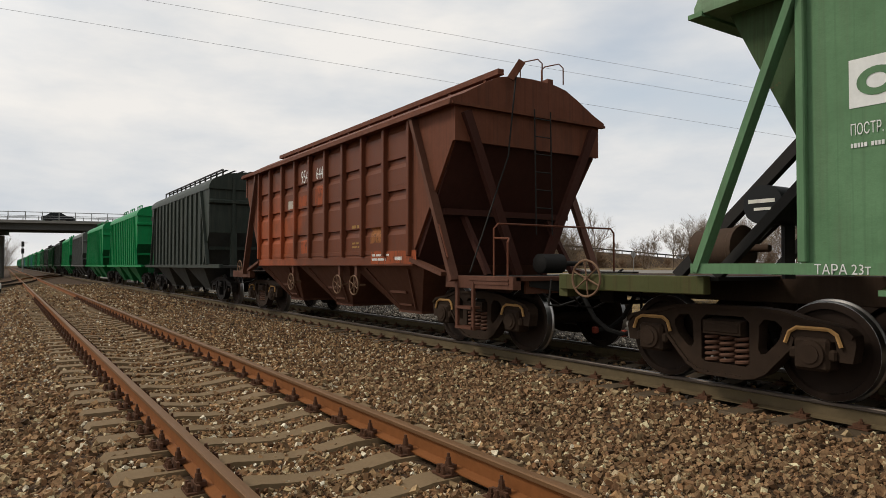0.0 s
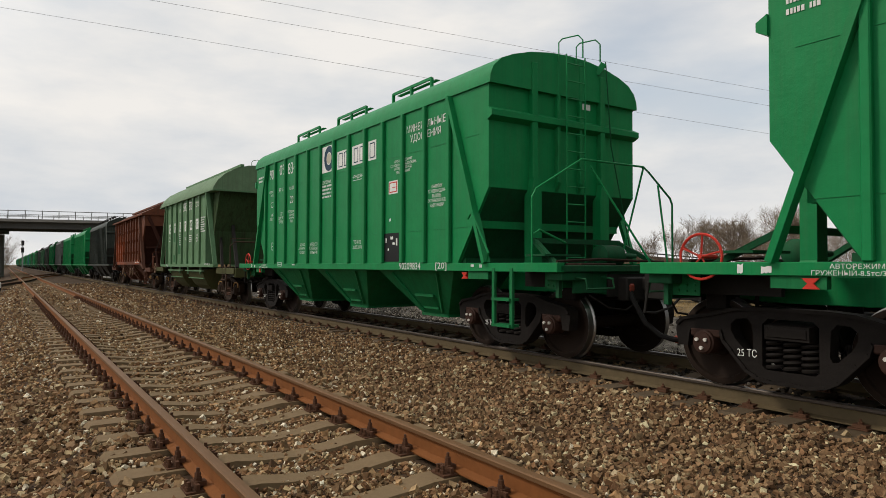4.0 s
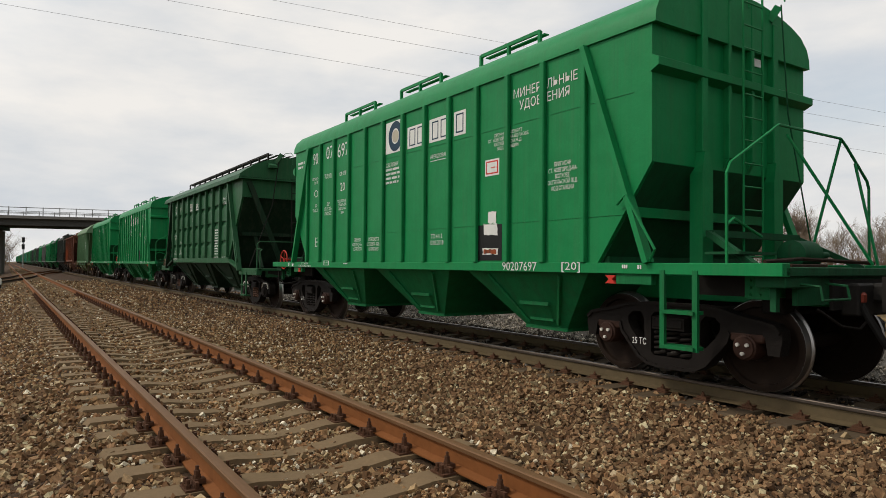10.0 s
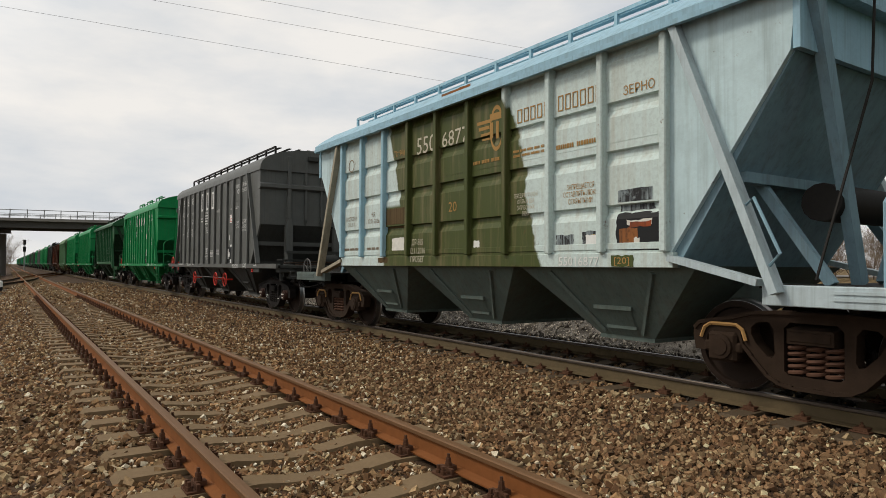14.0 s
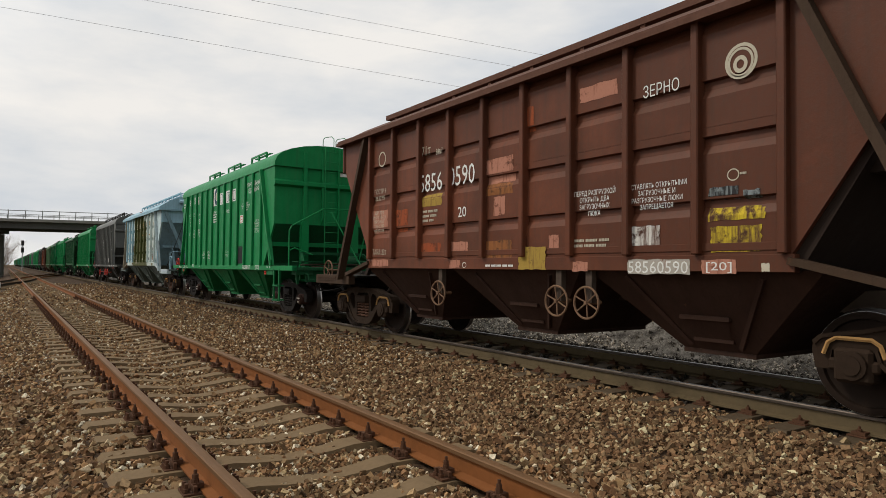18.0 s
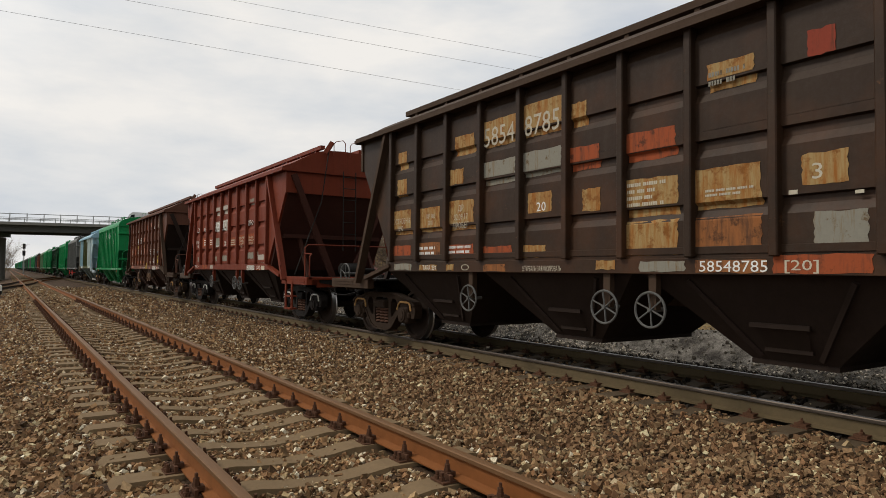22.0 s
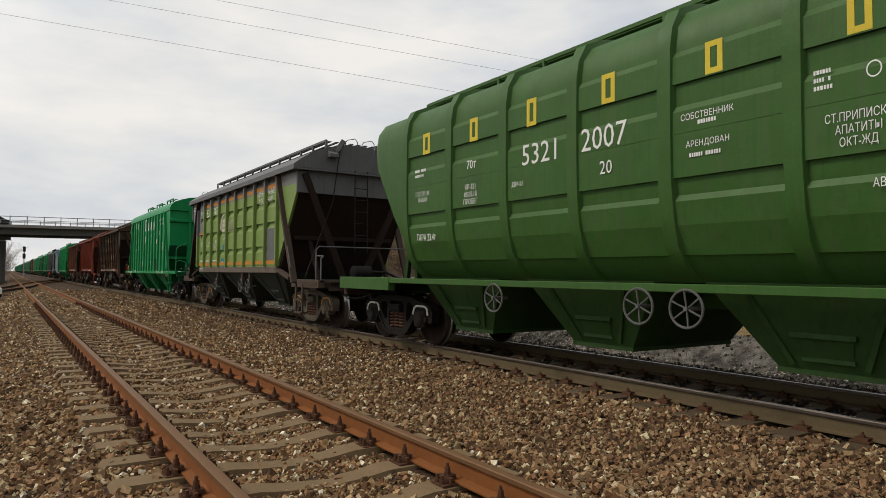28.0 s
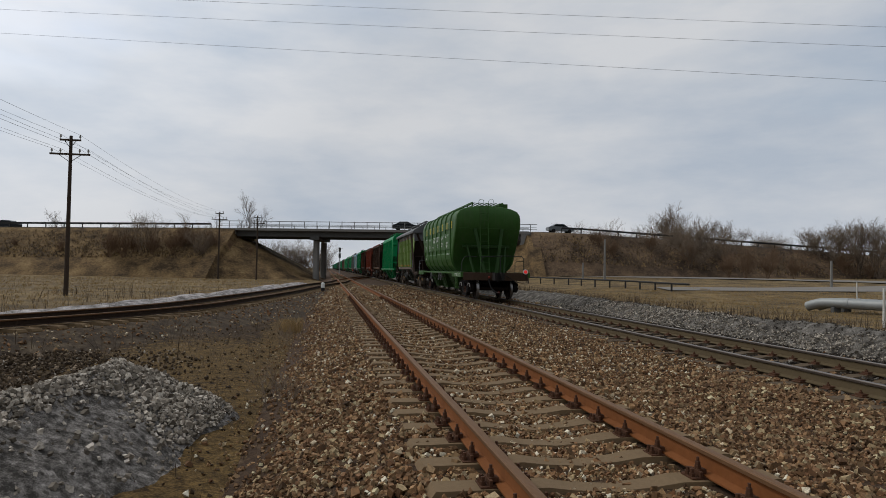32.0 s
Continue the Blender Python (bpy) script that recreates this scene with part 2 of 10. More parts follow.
M["spring"] = plain("rusty_spring_steel", (0.10, 0.050, 0.032), 0.75, 0.0, 10, 0.4)
M["wheel"] = plain("wheel_steel", (0.020, 0.012, 0.008), 0.8, 0.0, 6, 0.35, 0.3)
M["tread"] = plain("polished_tread", (0.36, 0.35, 0.34), 0.36, 1.0, 30, 0.1, 0.05)
M["axlecap"] = plain("brown_bearing_cap", (0.042, 0.020, 0.014), 0.65)
M["chalk"] = plain("white_chalk_paint", (0.66, 0.64, 0.58), 0.85)
M["chalk_tan"] = plain("ochre_inspection_paint", (0.42, 0.24, 0.09), 0.85)
M["white"] = plain("white_lettering", (0.72, 0.73, 0.70), 0.6, 0, 30, 0.1, 0.02)
M["cream"] = plain("worn_cream_lettering", (0.50, 0.46, 0.36), 0.7, 0, 24, 0.2, 0.02)
M["faded"] = plain("faded_lettering", (0.44, 0.40, 0.31), 0.8, 0, 30, 0.35, 0.02)
M["yellow"] = plain("yellow_lettering", (0.62, 0.48, 0.05), 0.6, 0, 24, 0.15, 0.02)
M["ochre"] = plain("faded_ochre_lettering", (0.36, 0.21, 0.07), 0.75, 0, 24, 0.2, 0.02)
M["ink"] = plain("black_lettering", (0.016, 0.017, 0.018), 0.6, 0, 24, 0.1, 0.02)
M["navy"] = plain("navy_emblem", (0.02, 0.05, 0.085), 0.55, 0, 24, 0.1, 0.02)
M["rubber"] = plain("black_rubber", (0.016, 0.015, 0.014), 0.75, 0, 20, 0.3)
M["hose_red"] = plain("rusty_hose_coupling", (0.25, 0.05, 0.03), 0.6)
M["steel_dark"] = plain("dark_steel", (0.022, 0.020, 0.018), 0.7, 0.1, 12, 0.3)
M["rail_rust"] = plain("rusty_rail", (0.190, 0.070, 0.021), 0.85, 0.0, 12, 0.35, 0.3, 0.006)
M["rail_head"] = plain("dull_rail_head", (0.150, 0.080, 0.037), 0.6, 0.15, 20, 0.2, 0.1, 0.004)
M["rail_grey"] = plain("dusty_rail_side", (0.105, 0.078, 0.042), 0.8, 0.0, 12, 0.3, 0.2, 0.006)
M["rail_bright"] = plain("polished_rail_head", (0.15, 0.125, 0.105), 0.42, 0.85, 20, 0.12, 0.05, 0.004)
M["guard"] = plain("weathered_guard_rail", (0.045, 0.044, 0.043), 0.7, 0.2, 8)
M["clip"] = plain("rusty_fastening", (0.085, 0.040, 0.022), 0.85, 0.0, 30, 0.4, 0.3)
M["sleeper"] = plain("worn_concrete", (0.175, 0.120, 0.066), 0.9, 0.0, 26, 0.30, 0.4, 0.008)
M["sleeper_oily"] = plain("oil_stained_concrete", (0.095, 0.068, 0.042), 0.85, 0.0, 22, 0.35, 0.4, 0.008)
M["sleeper_far"] = plain("dusty_concrete", (0.165, 0.112, 0.060), 0.9, 0.0, 26, 0.25, 0.4, 0.008)
M["concrete"] = plain("grey_concrete", (0.24, 0.23, 0.21), 0.9, 0.0, 5, 0.22, 0.3, 0.01)
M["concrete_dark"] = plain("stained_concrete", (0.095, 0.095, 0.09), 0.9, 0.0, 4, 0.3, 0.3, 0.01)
M["rail_white"] = plain("grey_railing_paint", (0.30, 0.31, 0.31), 0.6, 0.2, 8)
M["wood"] = plain("tarred_pole_wood", (0.058, 0.042, 0.031), 0.9, 0.0, 9, 0.35, 0.4)
M["porcelain"] = plain("insulator_porcelain", (0.30, 0.29, 0.27), 0.3)
M["asphalt"] = plain("pale_dry_asphalt", (0.205, 0.188, 0.165), 0.9, 0.0, 30, 0.2, 0.3, 0.005)
M["bark"] = plain("grey_brown_bark", (0.17, 0.13, 0.095), 0.95, 0, 18, 0.3)
M["twig"] = plain("brown_twigs", (0.225, 0.175, 0.128), 0.95, 0, 5, 0.3, 0.0)
M["twig_red"] = plain("reddish_scrub_twigs", (0.19, 0.125, 0.078), 0.95, 0, 5, 0.3, 0.0)
M["straw"] = plain("dry_straw", (0.34, 0.235, 0.105), 0.95, 0, 3, 0.35, 0.0)
M["stalk"] = plain("dead_weed_stalks", (0.10, 0.072, 0.048), 0.95, 0, 3, 0.35, 0.0)
M["pipe"] = plain("galvanised_pipe_lagging", (0.30, 0.31, 0.30), 0.55, 0.35, 4, 0.2, 0.2)
M["glass"] = plain("dark_car_glass", (0.015, 0.018, 0.02), 0.1)
M["car_black"] = plain("dark_car_paint", (0.02, 0.022, 0.026), 0.25)
M["car_silver"] = plain("silver_car_paint", (0.20, 0.22, 0.23), 0.3, 0.3)
M["van_white"] = plain("white_van_paint", (0.70, 0.72, 0.72), 0.35)
M["snow"] = patchy("dirty_old_snow", [(0.38, (0.0297, 0.0251, 0.0211)), (0.46, (0.0739, 0.066, 0.0558)), (0.53, (0.1221, 0.1109, 0.0952)), (0.6, (0.1815, 0.1663, 0.1455)), (0.7, (0.297, 0.2739, 0.2448))], 3.0, 0.9, 40, 1.0, 0.06)
M["snow_pale"] = patchy("granular_old_snow", [(0.38, (0.084, 0.075, 0.068)), (0.48, (0.209, 0.193, 0.183)), (0.56, (0.355, 0.328, 0.316)), (0.66, (0.543, 0.502, 0.485))], 2.2, 0.9, 24, 0.9, 0.05)
M["snow_grit"] = patchy("gritty_ploughed_snow", [(0.4, (0.0375, 0.0335, 0.0281)), (0.47, (0.0925, 0.0831, 0.0732)), (0.53, (0.1625, 0.1476, 0.133)), (0.6, (0.2687, 0.2468, 0.2245)), (0.68, (0.4625, 0.4241, 0.3843))], 9.0, 0.9, 75, 1.0, 0.03)
M["bank"] = patchy("dry_grass_bank", [(0.34, (0.036, 0.024, 0.013)), (0.44, (0.085, 0.056, 0.028)), (0.54, (0.160, 0.104, 0.048)), (0.68, (0.27, 0.185, 0.088))], 0.30, 0.95, 3.5, 0.9, 0.12)
M["bank_scrub"] = patchy("dead_scrub_bank", [(0.30, (0.024, 0.017, 0.011)), (0.43, (0.060, 0.040, 0.025)), (0.54, (0.112, 0.074, 0.044)), (0.70, (0.20, 0.14, 0.08))], 0.22, 0.95, 3.5, 0.9, 0.12)
M["dirt"] = patchy("black_yard_dirt", [(0.3, (0.014, 0.010, 0.007)), (0.46, (0.042, 0.029, 0.018)), (0.58, (0.085, 0.062, 0.038)), (0.75, (0.17, 0.13, 0.085))], 2.4, 0.95, 16, 0.9, 0.03)
# fines kept dark: shade in the gaps between stones is in this colour
M["ballast"] = patchy("ballast_fines", [(0.3, (0.0182, 0.0105, 0.0059)), (0.5, (0.0546, 0.0324, 0.0188)), (0.7, (0.1101, 0.0713, 0.0377)), (0.85, (0.1822, 0.1335, 0.0787))], 9, 0.95, 34, 1.0, 0.03)
BROWNS = [(0.0, (0.043, 0.025, 0.011)), (0.14, (0.154, 0.075, 0.033)), (0.3, (0.139, 0.084, 0.04)), (0.46, (0.287, 0.149, 0.068)), (0.6, (0.225, 0.156, 0.081)), (0.74, (0.397, 0.227, 0.105)), (0.86, (0.408, 0.303, 0.161)), (0.95, (0.592, 0.476, 0.315)), (1.0, (0.869, 0.803, 0.618))]
M["stones"] = stone_mat("crushed_granite", BROWNS)
M["stones_pink"] = stone_mat("pinkish_crushed_granite", [(0.0, (0.0543, 0.0309, 0.015)), (0.14, (0.1518, 0.0786, 0.038)), (0.3, (0.1462, 0.0895, 0.045)), (0.46, (0.2548, 0.1352, 0.0654)), (0.6, (0.2061, 0.1352, 0.0707)), (0.74, (0.3257, 0.1889, 0.0946)), (0.86, (0.2937, 0.2058, 0.1096)), (0.95, (0.4565, 0.348, 0.1935)), (1.0, (0.7169, 0.6404, 0.3969))])
M["stones_grey"] = stone_mat("grey_heap_stones", [(0.0, (0.086, 0.073, 0.056)), (0.35, (0.24, 0.209, 0.166)), (0.7, (0.411, 0.363, 0.297)), (1.0, (0.685, 0.616, 0.52))])
# near-black tone holds both oil and the shade under the passing train
M["stones_oily_shade"] = stone_mat("oil_soaked_stones", [(0.0, (0.010, 0.009, 0.007)), (0.5, (0.026, 0.021, 0.017)), (0.85, (0.060, 0.050, 0.040)), (1.0, (0.22, 0.20, 0.17))])
M["stones_soil"] = stone_mat("muddy_stones", [(0.0, (0.0253, 0.016, 0.0085)), (0.5, (0.0598, 0.04, 0.0221)), (0.85, (0.1207, 0.085, 0.0493)), (1.0, (0.391, 0.3, 0.204))])
M["stones_dark"] = stone_mat("oily_ballast_stones", [(0.0, (0.027, 0.022, 0.018)), (0.5, (0.064, 0.054, 0.042)), (0.85, (0.127, 0.112, 0.088)), (1.0, (0.382, 0.350, 0.290))])
glow, gn_, gl_, gp_ = shader("red_tail_lamp")
gp_.inputs["Base Color"].default_value = (0.6, 0.03, 0.03, 1)
gp_.inputs["Emission Color"].default_value, gp_.inputs["Emission Strength"].default_value = (1.0, 0.06, 0.05, 1), 0.5
M["lamp_red"] = glow

# ---- mesh code ----
class Geo:
    """Collects vertices and faces of one part."""

    def __init__(self):
        self.v, self.f = [], []

    def add(self, vs, fs):
        o = len(self.v)
        self.v += [tuple(p) for p in vs]
        self.f += [tuple(i + o for i in q) for q in fs]
        return self

    def box(self, x0, x1, y0, y1, z0, z1, c=0.0):
        """A box, its edges chamfered by c."""
        if not c:
            vs = [(x, y, z) for z in (z0, z1) for y in (y0, y1) for x in (x0, x1)]
            return self.add(vs, [(0, 2, 3, 1), (4, 5, 7, 6), (0, 1, 5, 4), (2, 6, 7, 3), (0, 4, 6, 2), (1, 3, 7, 5)])
        vs, ix = [], {}
        for k in (0, 1):
            for j in (0, 1):
                for i in (0, 1):
                    p, s = [(x0, x1)[i], (y0, y1)[j], (z0, z1)[k]], [1 - 2 * i, 1 - 2 * j, 1 - 2 * k]
                    for a in range(3):
                        ix[i, j, k, a] = len(vs)
                        vs.append(tuple(p[b] + (0 if b == a else s[b] * c) for b in range(3)))
        fs = []
        for a in range(3):
            b, d = (a + 1) % 3, (a + 2) % 3
            for s in (0, 1):
                q = []
                for u, w in ((0, 0), (1, 0), (1, 1), (0, 1)):
                    t = [0, 0, 0]
                    t[a], t[b], t[d] = s, u, w
                    q.append(ix[(*t, a)])
                fs.append(tuple(q if s else q[::-1]))
            for u in (0, 1):
                for w in (0, 1):
                    t0, t1 = [0, 0, 0], [0, 0, 0]
                    t0[b] = t1[b] = u
                    t0[d] = t1[d] = w
                    t1[a] = 1
                    q = [ix[(*t0, b)], ix[(*t1, b)], ix[(*t1, d)], ix[(*t0, d)]]
                    fs.append(tuple(q if u == w else q[::-1]))
        for i in (0, 1):
            for j in (0, 1):
                for k in (0, 1):
                    q = [ix[i, j, k, a] for a in range(3)]
                    fs.append(tuple(q if (i + j + k) % 2 else q[::-1]))
        return self.add(vs, fs)

    def prism(self, poly, axis, a0, a1):
        """A polygon pushed along an axis; poly in the two other axes, in order."""
        n = len(poly)
        def at(p, a):
            q = list(p)
            q.insert(axis, a)
            return tuple(q)
        vs = [at(p, a0) for p in poly] + [at(p, a1) for p in poly]
        fs = [tuple(range(n)), tuple(range(2 * n - 1, n - 1, -1))] + [(i, n + i, n + (i + 1) % n, (i + 1) % n) for i in range(n)]
        return self.add(vs, fs)

    def beam(self, p0, p1, w, h, up=(0, 0, 1)):
        """A square bar from p0 to p1, w wide and h deep towards up."""
        p0, p1 = Vector(p0), Vector(p1)
        d = (p1 - p0).normalized()
        s = d.cross(Vector(up))
        s = s.normalized() if s.length > 1e-4 else d.orthogonal().normalized()
        u = s.cross(d)
        vs = [p + s * (w / 2 * a) + u * (h / 2 * b) for p in (p0, p1) for a, b in ((-1, -1), (1, -1), (1, 1), (-1, 1))]
        return self.add(vs, [(0, 1, 2, 3), (7, 6, 5, 4), (0, 4, 5, 1), (1, 5, 6, 2), (2, 6, 7, 3), (3, 7, 4, 0)])

    def tube(self, pts, r, n=6, closed=False, r1=None):
        """A round bar along a line of points."""
        pts = [Vector(p) for p in pts]
        k = len(pts)
        o = len(self.v)
        ref = None
        for i, p in enumerate(pts):
            a = pts[i - 1] if (i or closed) else p
            b = pts[(i + 1) % k] if (i < k - 1 or closed) else p
            d = (b - a).normalized()
            if ref is None:
                ref = d.orthogonal().normalized()
            ref = (ref - d * ref.dot(d)).normalized()
            w = d.cross(ref)
            rr = r if r1 is None else r + (r1 - r) * i / (k - 1)
            for j in range(n):
                g = 2 * math.pi * j / n
                self.v.append(tuple(p + ref * (rr * math.cos(g)) + w * (rr * math.sin(g))))
        for i in range(k if closed else k - 1):
            for j in range(n):
                a, b = o + i * n, o + ((i + 1) % k) * n
                self.f.append((a + j, a + (j + 1) % n, b + (j + 1) % n, b + j))
        if not closed:
            self.f.append(tuple(o + j for j in range(n - 1, -1, -1)))
            self.f.append(tuple(o + (k - 1) * n + j for j in range(n)))
        return self

    def lathe(self, prof, n=24, axis=0, at=(0, 0, 0), caps=True):
        """Turns a profile of (along, radius) round an axis."""
        o = len(self.v)
        for a, r in prof:
            for j in range(n):
                g = 2 * math.pi * j / n
                q = [r * math.cos(g), r * math.sin(g)]
                q.insert(axis, a)
                self.v.append(tuple(q[i] + at[i] for i in range(3)))
        for i in range(len(prof) - 1):
            for j in range(n):
                a, b = o + i * n, o + (i + 1) * n
                self.f.append((a + j, b + j, b + (j + 1) % n, a + (j + 1) % n))
        if caps and prof[0][1] > 1e-6:
            self.f.append(tuple(o + j for j in range(n)))
        if caps and prof[-1][1] > 1e-6:
            self.f.append(tuple(o + (len(prof) - 1) * n + j for j in range(n - 1, -1, -1)))
        return self

    def joined(self):
        """Ties loose pieces that meet into one body."""
        root = list(range(len(self.v)))

        def top(i):
            while root[i] != i:
                root[i] = root[root[i]]
                i = root[i]
            return i
        for f in self.f:
            for k in f[1:]:
                root[top(k)] = top(f[0])
        P, lab = np.array(self.v), np.array([top(i) for i in range(len(self.v))])
        near = {}
        for f in self.f:
            near.setdefault(f[0], f[1])
            near.setdefault(f[1], f[2])
            near.setdefault(f[2], f[0])
            near.setdefault(f[-1], f[0])
        first = lab[0]
        for other in sorted(set(lab.tolist()) - {int(first)}):
            a, b = np.where(lab == first)[0], np.where(lab == other)[0]
            i, j = np.unravel_index(np.argmin(((P[a][:, None] - P[b][None]) ** 2).sum(-1)), (len(a), len(b)))
            i, j = int(a[i]), int(b[j])
            self.f.append((i, j, near.get(j, int(b[0]))))
            lab[lab == other] = first
        return self

    def mesh(self, name, mat, smooth=False):
        me = bpy.data.meshes.new(name)
        me.from_pydata(self.v, [], self.f)
        b = bmesh.new()
        b.from_mesh(me)
        bmesh.ops.recalc_face_normals(b, faces=b.faces)
        b.to_mesh(me)
        b.free()
        me.materials.append(mat)
        if smooth:
            me.shade_smooth()
            me.set_sharp_from_angle(angle=radians(38))
        return me


MESHES = {}


def part(name, geo, mat, parent=None, label="", at=None, smooth=False):
    """One mesh object; geo is a Geo, or a mesh already made."""
    me = geo.mesh(name, mat, smooth) if isinstance(geo, Geo) else geo
    ob = new(name, me)
    if parent:
        ob.parent = parent
    if at is not None:
        ob.matrix_basis = at
    return tagged(ob, label)


def shared(key, make, mat, smooth=False):
    """The mesh kept under key in that material, made once."""
    k = (key, mat.name)
    if k not in MESHES:
        MESHES[k] = make().mesh(key, mat, smooth)
    return MESHES[k]


def T(x, y, z):
    return Matrix.Translation((x, y, z))


def lerp(a, b, t):
    return a + (b - a) * t

# ---- the ground, tracks and distance ----
XA, XT = 1.187 + 0.795, 6.67 + 0.795          # centre lines of the siding and of the train's track
FWD, RGT = Vector((0.1805, 0.9836, 0)), Vector((0.9836, -0.1805, 0))


def road_depth(u):
    return 110 + max(0, u - 20) * 0.22


def road_z(u):
    return 7.05 + 0.55 * min(1, max(0, (u + 70) / 50)) if u < 20 else max(0.4, 7.6 - 0.045 * (u - 20))


def road_at(u, off=0.0, z=0.0):
    p = FWD * (road_depth(u) + off) + RGT * u
    return Vector((p.x, p.y, road_z(u) + z))


SIDE = [(1.9, 78.0), (0.9, 66.0), (-0.9, 54.0), (-2.5, 40.0), (-4.0, 30.0), (-5.3, 23.4), (-7.9, 17.6), (-12.2, 11.5), (-18.5, 5.5), (-28, -1)]


def side_line(n=60):
    """The curve of the branch track, as points along it."""
    P, out = [Vector((*p, 0)) for p in SIDE], []
    for i in range(len(P) - 1):
        a, b, c, d = P[max(0, i - 1)], P[i], P[i + 1], P[min(len(P) - 1, i + 2)]
        for k in range(n // 6):
            t = k / (n // 6)
            out.append(0.5 * ((2 * b) + (c - a) * t + (2 * a - 5 * b + 4 * c - d) * t * t + (3 * b - a - 3 * c + d) * t ** 3))
    return out + [P[-1]]


BRANCH = side_line()
BXY = np.array([(p.x, p.y) for p in BRANCH])
KX = [-900, -60, -14, -6, -2, -1.0, 11.0, 12.5, 14.5, 22, 32, 45, 60, 90, 900]
KZ = [-0.2, -0.35, -0.5, -0.62, -0.66, -0.8, -0.8, -0.72, -0.62, -0.62, -0.55, -0.5, -0.45, -0.4, 0.0]


def ground_z(x, y):
    z = np.interp(x, KX, KZ)
    z = z + 1.3 * np.clip((FWD.x * x + FWD.y * y - 45) / 55, 0, 1) * np.clip((x - 18) / 14, 0, 1)
    return z + 0.05 * np.sin(x * 0.9 + y * 0.37) * np.sin(y * 0.61 - x * 0.23) * (np.abs(x - 5) > 8)


def sheet(name, xs, ys, zf, mat):
    X, Y = np.meshgrid(xs, ys)
    Z = zf(X, Y)
    me = bpy.data.meshes.new(name)
    nx, ny = len(xs), len(ys)
    i = np.arange(nx * ny).reshape(ny, nx)
    f = np.stack([i[:-1, :-1], i[:-1, 1:], i[1:, 1:], i[1:, :-1]], -1).reshape(-1, 4)
    me.from_pydata(np.stack([X, Y, Z], -1).reshape(-1, 3).tolist(), [], f.tolist())
    me.materials.append(mat)
    me.shade_smooth()
    return me


def spaced(*runs):
    out = [runs[0][0]]
    for a, b, n in runs:
        out += [a + (b - a) * (k + 1) / n for k in range(n)]
    return np.array(out)


def cover_mat():
    """Land cover: dry field grass, the black yard earth by the sidings, straw and old snow."""
    m, n, l, p = shader("yard_and_field")
    v = local(n, l, shift=False)
    at = n.new("ShaderNodeAttribute")
    at.attribute_name = "cover"
    s = n.new("ShaderNodeSeparateColor")
    l.new(at.outputs["Color"], s.inputs[0])
    a, b, c = noise_node(n, l, v, 0.35, 10, 0.7), noise_node(n, l, v, 7, 8, 0.7), noise_node(n, l, v, 30, 6, 0.7)
    ab = mixc(n, l, 0.45, a, b)
    abc = mixc(n, l, 0.3, ab, c)
    field = ramp(n, l, abc, [(0.42, (0.045, 0.031, 0.016)), (0.48, (0.100, 0.070, 0.034)), (0.53, (0.185, 0.128, 0.056)), (0.60, (0.30, 0.215, 0.10))])
    bc = mixc(n, l, 0.5, b, c)
    yard = ramp(n, l, bc, [(0.38, (0.0091, 0.0053, 0.0021)), (0.47, (0.026, 0.0152, 0.0061)), (0.55, (0.0559, 0.0326, 0.0132)), (0.66, (0.1365, 0.0819, 0.0357))])
    snow = ramp(n, l, abc, [(0.42, (0.05, 0.045, 0.038)), (0.5, (0.18, 0.168, 0.15)), (0.58, (0.43, 0.41, 0.375))])
    moss = ramp(n, l, bc, [(0.4, (0.0276, 0.0168, 0.0056)), (0.5, (0.0828, 0.0505, 0.0157)), (0.6, (0.1811, 0.1132, 0.0381))])
    def edge(ch, w):
        x = n.new("ShaderNodeMath")
        x.operation = "ADD"
        l.new(ch, x.inputs[0])
        y = n.new("ShaderNodeMath")
        y.operation = "MULTIPLY_ADD"
        l.new(b, y.inputs[0])
        y.inputs[1].default_value, y.inputs[2].default_value = w, -w / 2
        l.new(y.outputs[0], x.inputs[1])
        return ramp(n, l, x.outputs[0], [(0.42, BLACK3), (0.58, WHITE3)])
    k = mixc(n, l, edge(s.outputs[0], 1.2), field, yard)
    k = mixc(n, l, edge(s.outputs[1], 1.4), k, moss)
    k = mixc(n, l, edge(s.outputs[2], 1.2), k, snow)
    l.new(k, p.inputs["Base Color"])
    p.inputs["Roughness"].default_value = 0.95
    bump(n, l, p, bc, 0.9, 0.04)
    return m


gx = spaced((-900, -60, 14), (-60, -14, 24), (-14, 0, 42), (0, 12, 8), (12, 26, 28), (26, 60, 24), (60, 120, 20), (120, 900, 16))
gy = spaced((-300, -6, 12), (-6, 30, 90), (30, 70, 40), (70, 160, 30), (160, 2500, 16))
ground_mesh = sheet("ground", gx, gy, ground_z, cover_mat())
co_ = np.empty(len(ground_mesh.vertices) * 3)
ground_mesh.vertices.foreach_get("co", co_)
co_ = co_.reshape(-1, 3)
dist_b = np.min(np.hypot(co_[:, None, 0] - BXY[None, :, 0], co_[:, None, 1] - BXY[None, :, 1]), 1)
side_sgn = co_[:, 0] - np.interp(co_[:, 1], BXY[::-1, 1], BXY[::-1, 0])
yardness = np.clip(1 - np.maximum(-side_sgn - 1.5, co_[:, 0] - 13.5) / 1.5, 0, 1) * (co_[:, 1] < 70)
mossy = np.clip(1 - np.hypot((co_[:, 0] + 3.0) / 2.6, (co_[:, 1] - 14.5) / 5.4) * 0.7, 0, 1)
mossy = np.maximum(mossy, np.clip(0.75 - np.hypot((co_[:, 0] + 1.2) / 0.9, (co_[:, 1] - 6.3) / 3.0) * 0.5, 0, 1))
